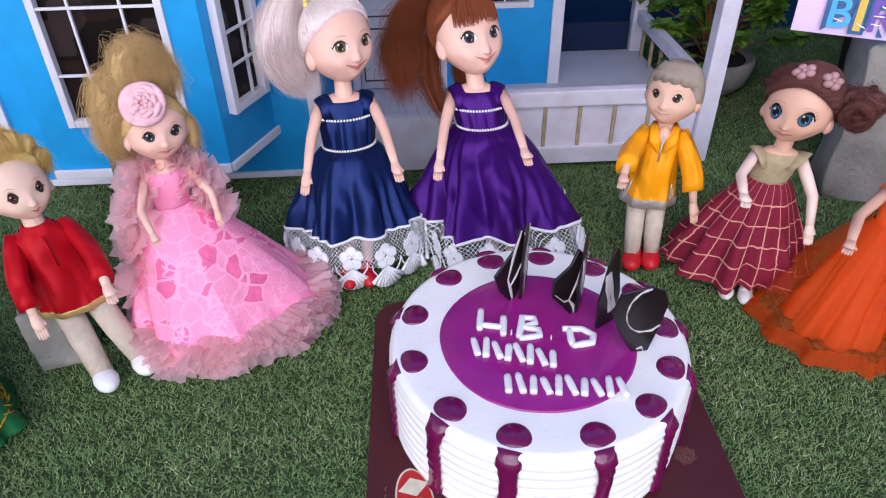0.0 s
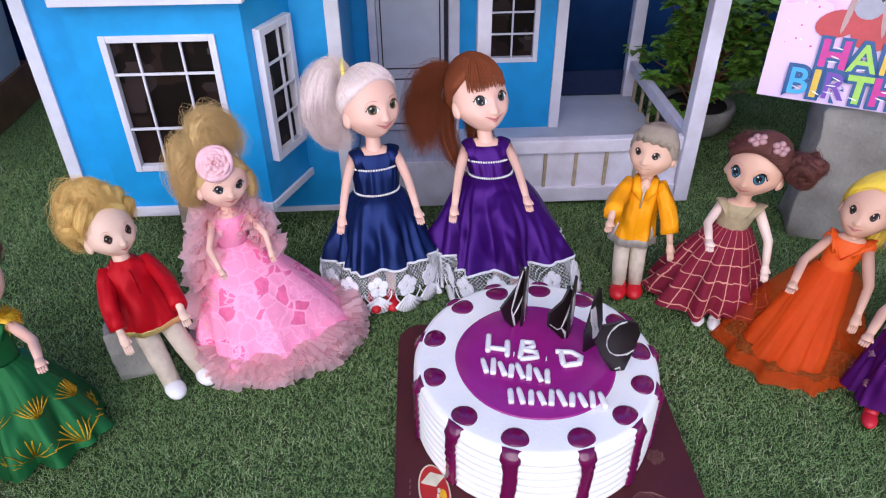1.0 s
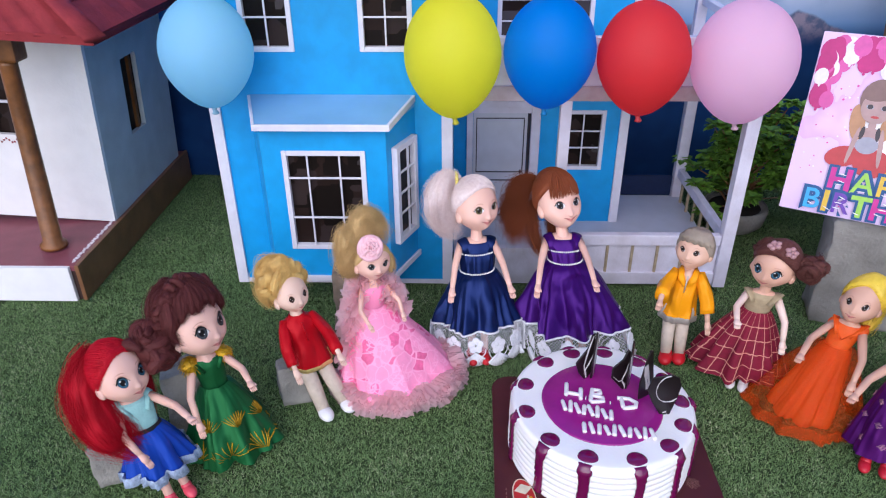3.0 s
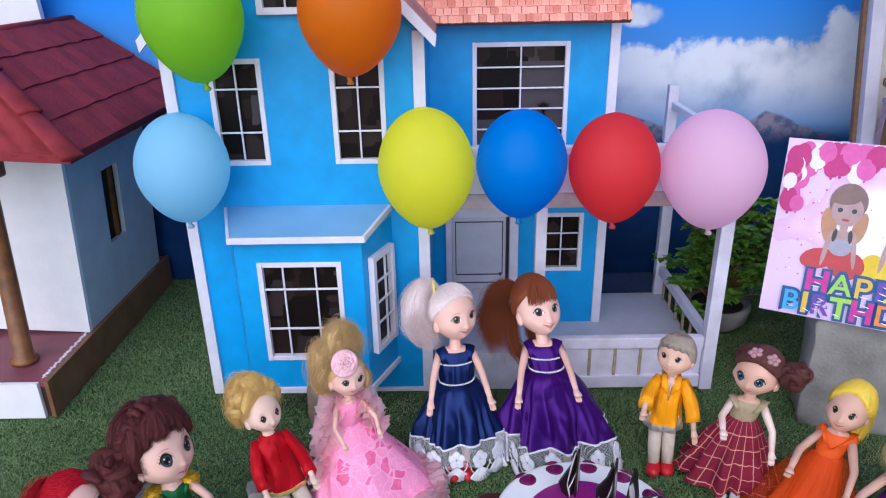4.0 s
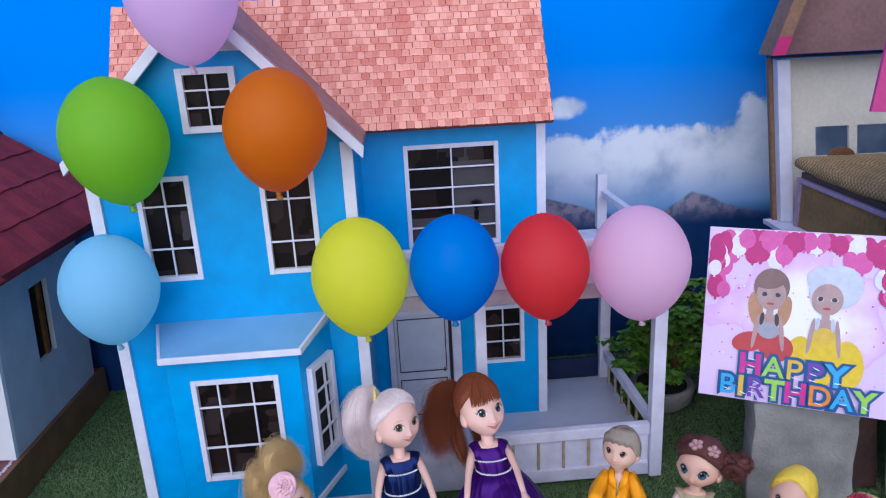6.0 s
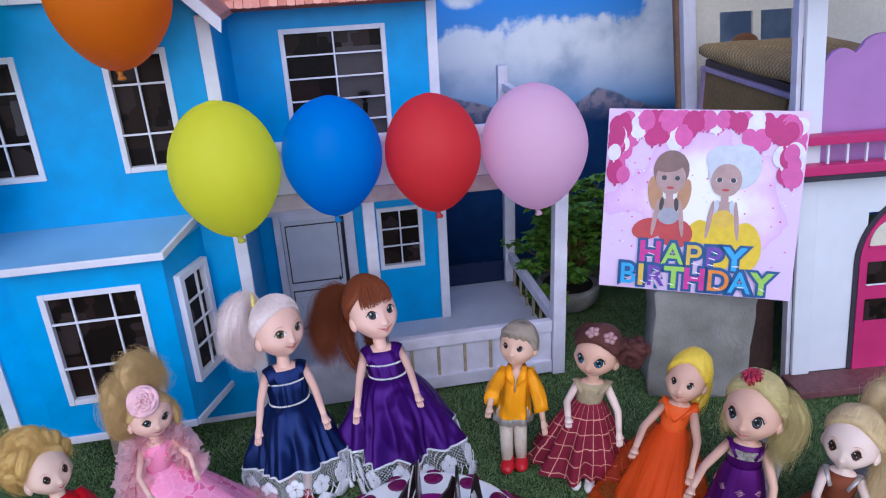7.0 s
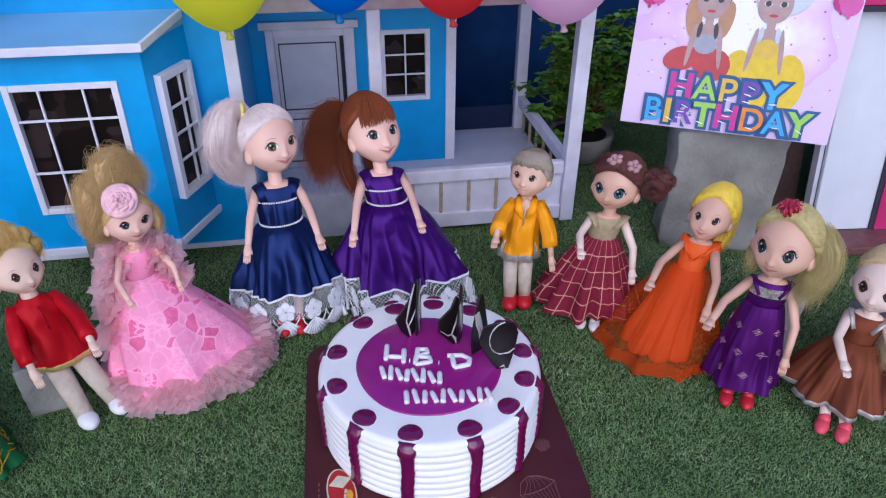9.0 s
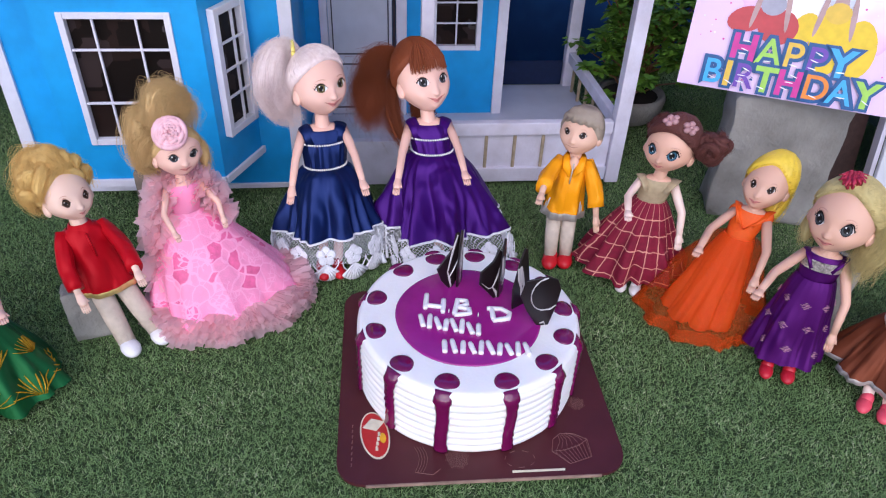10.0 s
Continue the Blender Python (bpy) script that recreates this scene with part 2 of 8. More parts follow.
def thing(name, label, category, m=None, group="", kind=""):
    """An empty at a thing's base, to hold its parts."""
    ob = new(name)
    ob.empty_display_size = 0.02
    if m is not None:
        ob.matrix_world = m
    return tagged(ob, label, category, group, kind)


def box(x0, x1, y0, y1, z0, z1, bev=0.0, bm=None):
    """A box with softened edges, added to bm if given."""
    own = bmesh.new()
    bmesh.ops.create_cube(own, size=1)
    for v in own.verts:
        v.co = Vector((x0 + (x1 - x0) * (v.co.x + 0.5), y0 + (y1 - y0) * (v.co.y + 0.5), z0 + (z1 - z0) * (v.co.z + 0.5)))
    if bev:
        bmesh.ops.bevel(own, geom=own.edges[:], offset=bev, segments=2, affect="EDGES", profile=0.6)
    if bm is None:
        return own
    me = bpy.data.meshes.new("scratch")
    own.to_mesh(me)
    own.free()
    bm.from_mesh(me)
    bpy.data.meshes.remove(me)
    return bm


def prism(points, depth, bm=None):
    """A flat outline in x and z, pushed back along y by depth (points are x, y, z of the front)."""
    bm = bm or bmesh.new()
    f = bm.faces.new([bm.verts.new(p) for p in points])
    back = bmesh.ops.extrude_face_region(bm, geom=[f])["geom"]
    bmesh.ops.translate(bm, verts=[g for g in back if isinstance(g, bmesh.types.BMVert)], vec=(0, depth, 0))
    return bm


def pierced_wall(x0, x1, z0, z1, y, thick, holes):
    """A wall facing -y with rectangular openings (x0, x1, z0, z1) through its thickness."""
    xs = sorted({x0, x1, *(h[0] for h in holes), *(h[1] for h in holes)})
    zs = sorted({z0, z1, *(h[2] for h in holes), *(h[3] for h in holes)})
    bm = bmesh.new()
    vs = {}

    def vert(i, j, k):
        if (i, j, k) not in vs:
            vs[i, j, k] = bm.verts.new((xs[i], y + k * thick, zs[j]))
        return vs[i, j, k]

    def solid(i, j):
        if not (0 <= i < len(xs) - 1 and 0 <= j < len(zs) - 1):
            return False
        cx, cz = (xs[i] + xs[i + 1]) / 2, (zs[j] + zs[j + 1]) / 2
        return not any(h[0] < cx < h[1] and h[2] < cz < h[3] for h in holes)

    for i in range(len(xs) - 1):
        for j in range(len(zs) - 1):
            if not solid(i, j):
                continue
            for k in (0, 1):
                bm.faces.new([vert(i, j, k), vert(i + 1, j, k), vert(i + 1, j + 1, k), vert(i, j + 1, k)])
            for di, dj, a, c in ((-1, 0, (i, j), (i, j + 1)), (1, 0, (i + 1, j), (i + 1, j + 1)), (0, -1, (i, j), (i + 1, j)), (0, 1, (i, j + 1), (i + 1, j + 1))):
                if not solid(i + di, j + dj):
                    bm.faces.new([vert(*a, 0), vert(*c, 0), vert(*c, 1), vert(*a, 1)])
    return bm


class Figure:
    """Collects grids of points, with a material number and uv each, into one mesh."""

    def __init__(self):
        self.v, self.f, self.m, self.uv = [], [], [], []

    def grid(self, rows, mat_id=0, wrap=False):
        base, w = len(self.v), len(rows[0])
        for j, row in enumerate(rows):
            for i, p in enumerate(row):
                self.v.append((p[0], p[1], p[2]))
                self.uv.append((i / max(w - 1, 1), j / max(len(rows) - 1, 1)))
        for j in range(len(rows) - 1):
            for i in range(w if wrap else w - 1):
                a, b2 = base + j * w + i, base + j * w + (i + 1) % w
                self.f.append((a, b2, b2 + w, a + w))
                self.m.append(mat_id)

    def tube(self, pts, radii, mat_id=0, seg=8, flat=1.0, caps=True):
        pts = [Vector(p) for p in pts]
        rows, side = [], None
        for i, p in enumerate(pts):
            d = (pts[min(i + 1, len(pts) - 1)] - pts[max(i - 1, 0)]).normalized()
            if side is None:
                side = d.cross(Vector((0, 0, 1)) if abs(d.z) < 0.9 else Vector((0, 1, 0))).normalized()
            side = (side - d * side.dot(d)).normalized()
            up = d.cross(side)
            rows.append([p + radii[i] * (math.cos(a) * side + flat * math.sin(a) * up) for a in (2 * math.pi * k / seg for k in range(seg))])
        if caps:
            rows = [[pts[0]] * seg] + rows + [[pts[-1]] * seg]
        self.grid(rows, mat_id, True)

    def ball(self, c, r, mat_id=0, seg=14, rings=9, turn=None, top=math.pi, shape=None):
        rows = []
        for j in range(rings + 1):
            e = top * j / rings
            row = []
            for k in range(seg):
                a = 2 * math.pi * k / seg
                p = Vector((math.sin(e) * math.cos(a), math.sin(e) * math.sin(a), math.cos(e)))
                if shape:
                    p = shape(p)
                p = Vector((p.x * r[0], p.y * r[1], p.z * r[2]))
                row.append(Vector(c) + (turn @ p if turn else p))
            rows.append(row)
        self.grid(rows, mat_id, True)

    def fill(self, me):
        me.from_pydata(self.v, [], self.f)
        me.polygons.foreach_set("material_index", self.m)
        layer = me.uv_layers.new(name="uv")
        idx = np.empty(len(me.loops), dtype=np.int32)
        me.loops.foreach_get("vertex_index", idx)
        layer.data.foreach_set("uv", np.array(self.uv, dtype=np.float32)[idx].ravel())
        me.validate()


def window(name, x0, x1, z0, z1, y, bars_x, bars_z, parent, m=None, trim=0.0065, out=0.0025, glow=None):
    """A window in a wall facing -y: dark recessed pane, raised frame, thin glazing bars."""
    w = new(name)
    w.parent = parent
    if m is not None:
        w.matrix_local = m
    bm = bmesh.new()
    box(x0, x0 + trim, y - out, y + 0.006, z0, z1, 0.0008, bm)
    box(x1 - trim, x1, y - out, y + 0.006, z0, z1, 0.0008, bm)
    box(x0 + trim, x1 - trim, y - out + 0.0004, y + 0.006, z1 - trim, z1, 0.0008, bm)
    box(x0 + trim, x1 - trim, y - out + 0.0004, y + 0.006, z0, z0 + trim, 0.0008, bm)
    part("window_frame", bm, WHITE_TRIM, w)
    part("pane", box(x0 + trim * 0.6, x1 - trim * 0.6, y + 0.0062, y + 0.0082, z0 + trim * 0.6, z1 - trim * 0.6), DARK_PANE, w, "dark window pane")
    for f in bars_x:
        c = x0 + trim + (x1 - x0 - 2 * trim) * f
        part("glazing_bar", box(c - 0.0011, c + 0.0011, y - 0.001, y + 0.002, z0 + trim, z1 - trim, 0.0005), WHITE_TRIM, w)
    for f in bars_z:
        c = z0 + trim + (z1 - z0 - 2 * trim) * f
        part("glazing_bar", box(x0 + trim, x1 - trim, y - 0.0018, y + 0.0012, c - 0.0011, c + 0.0011, 0.0005), WHITE_TRIM, w)
    return w


# ---- ground and backdrop ----
def build_ground():
    fig = Figure()
    n = 70
    fig.grid([[(-1.6 + 3.4 * i / n, -0.35 + 1.7 * j / n, -0.0035) for i in range(n + 1)] for j in range(n + 1)])
    g = part("ground", fig, TURF_BASE)
    tagged(g, "dark green backing of artificial turf under everything", "ground", kind="structure")
    # unseen pale ground, added so light bounces onto upright faces and undersides
    far = bmesh.new()
    bmesh.ops.create_circle(far, cap_ends=True, segments=48, radius=60)
    bmesh.ops.translate(far, verts=far.verts, vec=(0, 0, -0.02))
    tagged(part("ground_far", far, BOUNCE_GROUND), "unseen pale ground reaching to the horizon, added to bounce light", "ground", kind="structure")
    # blades: each a thin bent triangle pair
    rng = np.random.default_rng(5)
    count = 950000
    x = rng.uniform(-0.72, 0.82, count)
    y = 0.06 + 0.97 * rng.uniform(0, 1, count) ** 1.25
    ang = rng.uniform(0, 2 * np.pi, count)
    lean = rng.uniform(0.3, 1.7, count)
    ht = rng.uniform(0.0022, 0.0042, count)
    wd = rng.uniform(0.00028, 0.00050, count)
    ca, sa = np.cos(ang), np.sin(ang)
    tw = rng.uniform(0, 2 * np.pi, count)
    vx = np.empty((count, 3, 3), np.float32)
    z0 = -0.0034
    for k, (s, h, o) in enumerate(((-1, 0, 0), (1, 0, 0), (0, 1, 1))):
        vx[:, k, 0] = x + s * wd * np.cos(tw) + o * lean * ht * ca
        vx[:, k, 1] = y + s * wd * np.sin(tw) + o * lean * ht * sa
        vx[:, k, 2] = z0 + h * ht
    me = bpy.data.meshes.new("turf_blades")
    me.vertices.add(count * 3)
    me.vertices.foreach_set("co", vx.ravel())
    me.loops.add(count * 3)
    me.loops.foreach_set("vertex_index", np.arange(count * 3, dtype=np.int32))
    me.polygons.add(count)
    me.polygons.foreach_set("loop_start", np.arange(0, count * 3, 3, dtype=np.int32))
    me.update(calc_edges=True)
    me.materials.append(TURF_BLADE)
    tagged(new("turf", me), "short green artificial turf with dry straw-coloured flecks", "artificial grass", kind="stuff")


def build_backdrop():
    fig = Figure()
    rows = []
    for j in range(13):
        z = -0.01 + 1.9 * j / 12
        rows.append([(-2.6 + 5.2 * i / 80, 1.035 + 0.006 * math.sin(i * 0.9) + 0.004 * math.sin(i * 0.37 + j), z) for i in range(81)])
    fig.grid(rows)
    b = part("backdrop", fig, SKY_CLOTH, smooth=True)
    tagged(b, "printed cloth with blue sky, clouds and mountains", "backdrop", kind="structure")


build_ground()
build_backdrop()


# ---- blue doll house ----
def build_blue_house():
    h = thing("dollhouse", "bright blue two-storey model house with white trim and salmon roof", "doll house")
    xl, xr, yf, yw, yb = -0.386, -0.061, 0.620, 0.771, 0.93
    cx = (xl + xr) / 2
    # front block wall and gable
    holes = [(-0.327, -0.268, 0.353, 0.480), (-0.176, -0.116, 0.353, 0.480)]
    part("wall", pierced_wall(xl, xr, 0.0, 0.515, yf, 0.008, holes), HOUSE_BLUE, h)
    part("gable", prism([(xl, yf, 0.515), (xr, yf, 0.515), (cx, yf, 0.685)], 0.008), HOUSE_BLUE, h)
    part("wall", box(xl, xl + 0.008, yf + 0.008, yb, 0, 0.515), HOUSE_BLUE, h)
    part("wall", box(xr - 0.008, xr, yf + 0.008, yw, 0, 0.515), HOUSE_BLUE, h)
    part("wall", box(xl + 0.008, 0.209, yb - 0.008, yb, 0, 0.515), HOUSE_BLUE, h)
    # right wing
    holes = [(0.006, 0.138, 0.330, 0.478), (0.112, 0.172, 0.128, 0.219), (-0.033, 0.062, 0.03, 0.222)]
    part("wall", pierced_wall(xr, 0.209, 0.0, 0.519, yw, 0.008, holes), HOUSE_BLUE, h)
    part("wall", box(0.201, 0.209, yw + 0.008, yb - 0.008, 0, 0.519), HOUSE_BLUE, h)
    part("gable", box(xl + 0.01, 0.199, 0.80, 0.806, 0.515, 0.6), ROOF_BACK, h)
    # corner trims
    for x, y in ((xl, yf), (xr - 0.013, yf)):
        part("corner_trim", box(x - 0.002, x + 0.013, y - 0.004, y + 0.002, 0, 0.514, 0.001), WHITE_TRIM, h)
    part("corner_trim", box(0.198, 0.212, yw - 0.004, yw + 0.002, 0.03, 0.514, 0.001), WHITE_TRIM, h)
    part("corner_trim", box(0.2095, 0.213, yw + 0.0025, yw + 0.016, 0.03, 0.514, 0.001), WHITE_TRIM, h)
    part("base_trim", box(xl + 0.013, xr - 0.015, yf - 0.003, yf, 0.0, 0.007, 0.001), WHITE_TRIM, h)
    # windows
    window("window", -0.331, -0.264, 0.349, 0.484, yf, (0.5,), (0.30, 0.75), h)
    window("window", -0.180, -0.112, 0.349, 0.484, yf, (0.5,), (0.30, 0.75), h)
    window("window", -0.259, -0.190, 0.535, 0.611, yf - 0.007, (0.5,), (0.36, 0.70), h, trim=0.008)
    wing = window("window", 0.002, 0.142, 0.326, 0.482, yw, (0.5,), (0.17, 0.38, 0.59, 0.80), h)
    room = mat("room_print_wall", (0.075, 0.066, 0.072), 0.35, var=0.25, scale=20, bump=0, spec=0.12)
    ink = mat("room_print_dark", (0.008, 0.006, 0.006), 0.35, var=0.3, bump=0, spec=0.12)
    part("room_print", box(0.0085, 0.1355, yw + 0.0052, yw + 0.0060, 0.3330, 0.3700), room, wing, "grey printed room floor")
    part("room_print", box(0.0700, 0.1355, yw + 0.0052, yw + 0.0060, 0.3702, 0.4540), room, wing, "grey printed room wall")
    part("room_print", box(0.0120, 0.0640, yw + 0.0050, yw + 0.0060, 0.4150, 0.4420), ink, wing, "dark printed screen")
    fig = Figure()
    for k in range(9):
        a = radians(25 + 16 * k)
        fig.tube([(0.107, yw + 0.0046, 0.378), (0.107 + 0.007 * math.cos(a), yw + 0.0046, 0.384 + 0.008 * math.sin(a)), (0.107 + 0.013 * math.cos(a), yw + 0.0046, 0.386 + 0.010 * math.sin(a))], (0.0008, 0.0012, 0.0003), 0, 4, 0.3)
    fig.tube([(0.107, yw + 0.0046, 0.364), (0.107, yw + 0.0046, 0.378)], (0.003, 0.0036), 0, 6, 0.3)
    part("plant_print", fig, ink, wing, "dark printed pot plant")
    window("window", 0.108, 0.176, 0.124, 0.223, yw, (0.5,), (0.36, 0.68), h)
    # gable barge boards
    for s in (-1, 1):
        bm = bmesh.new()
        ex, ez = (cx + s * 0.178, 0.508)
        t = 0.011
        pts = [(cx, 0, 0.694), (ex, 0, ez + 0.002), (ex - s * 0.002, 0, ez - 0.012), (cx, 0, 0.694 - 0.018)]
        prism([(p[0], 0.594, p[2]) for p in pts], 0.006, bm)
        part("barge_board", bm, WHITE_TRIM, h)
        # dormer roof slab behind it
        bm = bmesh.new()
        ex2, ez2 = (cx + s * 0.176, 0.514)
        prism([(cx, 0.6, 0.697), (ex2, 0.6, ez2), (ex2, 0.6, ez2 - 0.007), (cx, 0.6, 0.688)], 0.21, bm)
        part("dormer_roof", bm, VERGE, h, "brown shingled dormer roof")
    # gable infill plate (pale) near the apex
    part("gable_plate", prism([(cx - 0.045, yf - 0.002, 0.628), (cx + 0.045, yf - 0.002, 0.628), (cx, yf - 0.002, 0.672)], 0.002), WHITE_TRIM, h)
    # main roof slab
    y0, z0, y1, z1 = 0.716, 0.513, 0.815, 0.692
    roof_x0, roof_x1 = -0.392, 0.213
    bm = bmesh.new()
    vs = [bm.verts.new(p) for p in ((roof_x0, y0, z0), (roof_x1, y0, z0), (roof_x1, y1, z1), (roof_x0, y1, z1),
                                    (roof_x0, y0 + 0.008, z0 - 0.004), (roof_x1, y0 + 0.008, z0 - 0.004), (roof_x1, y1, z1 - 0.012), (roof_x0, y1, z1 - 0.012))]
    for q in ((0, 1, 2, 3), (7, 6, 5, 4), (0, 4, 5, 1), (1, 5, 6, 2), (2, 6, 7, 3), (3, 7, 4, 0)):
        bm.faces.new([vs[i] for i in q])
    part("roof", bm, ROOF_BACK, h)
    bm = bmesh.new()
    vs = [bm.verts.new(p) for p in ((roof_x0, y1, z1), (roof_x1, y1, z1), (roof_x1, 0.95, 0.50), (roof_x0, 0.95, 0.50))]
    bm.faces.new(vs)
    bmesh.ops.solidify(bm, geom=bm.faces[:], thickness=0.006)
    part("roof_rear", bm, SHINGLE_FAR, h)
    for x in (-0.384, 0.199):
        part("roof_end", end_wall(x), HOUSE_BLUE, h)
    # bay window: raised oriel on three sides
    build_bay(h)
    build_porch(h)
    return h, (roof_x0, roof_x1, y0, z0, y1, z1)


def end_wall(x):
    bm = bmesh.new()
    a = [bm.verts.new((x, y, z)) for y, z in ((0.74, 0.519), (0.92, 0.519), (0.818, 0.68))]
    c = [bm.verts.new((x + 0.006, y, z)) for y, z in ((0.74, 0.519), (0.92, 0.519), (0.818, 0.68))]
    bm.faces.new(a)
    bm.faces.new(c[::-1])
    for i in range(3):
        j = (i + 1) % 3
        bm.faces.new((a[i], c[i], c[j], a[j]))
    return bm


def build_bay(h):
    fx0, fx1, bx0, bx1, yf, yb, z0, z1 = -0.304, -0.144, -0.333, -0.112, 0.545, 0.6195, 0.054, 0.277
    part("bay_wall", pierced_wall(fx0, fx1, z0, z1, yf, 0.006, [(-0.274, -0.175, 0.105, 0.239)]), HOUSE_BLUE, h)
    for a, c in (((fx0, yf), (bx0, yb)), ((fx1, yf), (bx1, yb))):
        bm = bmesh.new()
        s = 0.005 if a[0] < -0.2 else -0.005
        vs = [bm.verts.new(p) for p in ((a[0], a[1], z0), (c[0], c[1], z0), (c[0], c[1], z1), (a[0], a[1], z1),
                                        (a[0] + s, a[1] + 0.006, z0), (c[0] + s, c[1], z0), (c[0] + s, c[1], z1), (a[0] + s, a[1] + 0.006, z1))]
        for q in ((0, 1, 2, 3), (7, 6, 5, 4), (0, 4, 5, 1), (1, 5, 6, 2), (2, 6, 7, 3), (3, 7, 4, 0)):
            bm.faces.new([vs[i] for i in q])
        part("bay_wall", bm, HOUSE_BLUE, h)
    window("window", -0.278, -0.171, 0.101, 0.243, yf, (0.27, 0.71), (0.32, 0.76), h)
    # side window on the slanted right face
    ang = math.degrees(math.atan2(yb - yf, bx1 - fx1))
    m = Matrix.Translation((fx1, yf, 0)) @ pose(0, 0, 0, 0, 0, ang)
    window("window", 0.012, 0.070, 0.103, 0.243, -0.0065, (0.62,), (0.28, 0.52, 0.76), h, m, trim=0.008)
    bm = bmesh.new()
    bm.faces.new([bm.verts.new((x, y, z0)) for x, y in ((fx0, yf + 0.006), (fx1, yf + 0.006), (bx1 - 0.005, yb), (bx0 + 0.005, yb))])
    part("bay_floor", bm, HOUSE_BLUE, h)
    # white skirting along the bottom edge
    part("base_trim", box(fx0 - 0.001, fx1 + 0.001, yf - 0.004, yf - 0.0005, z0 - 0.004, z0 + 0.005, 0.001), WHITE_TRIM, h)
    b = part("base_trim", box(0, 0.084, -0.004, -0.0005, z0 - 0.004, z0 + 0.005, 0.001), WHITE_TRIM, h)
    b.matrix_local = m
    # little sloping roof with white fascia
    top = bmesh.new()
    ring = [(-0.332, 0.6195, 0.293), (-0.112, 0.6195, 0.293), (-0.139, 0.533, 0.281), (-0.305, 0.533, 0.281)]
    up = [top.verts.new(p) for p in ring]
    dn = [top.verts.new((p[0], p[1], 0.2775)) for p in ring]
    top.faces.new(up)
    top.faces.new(dn[::-1])
    for i in range(4):
        top.faces.new((up[i], dn[i], dn[(i + 1) % 4], up[(i + 1) % 4]))
    part("bay_roof", top, mat("pale_blue_awning_paint", (0.20, 0.42, 0.66), 0.4, var=0.1, scale=20), h, "pale blue sloping bay roof")
    part("fascia", box(-0.307, -0.137, 0.529, 0.5325, 0.274, 0.2825, 0.001), WHITE_TRIM, h)
    for a, c in (((-0.139, 0.531), (-0.112, 0.6175)), ((-0.305, 0.531), (-0.332, 0.6175))):
        ln = math.dist(a, c)
        b = part("fascia", box(0, ln, -0.002, 0.002, -0.004, 0.0045, 0.001), WHITE_TRIM, h)
        b.matrix_local = Matrix.Translation((a[0], a[1], 0.278)) @ pose(0, 0, 0, 0, -7, math.degrees(math.atan2(c[1] - a[1], c[0] - a[0])))


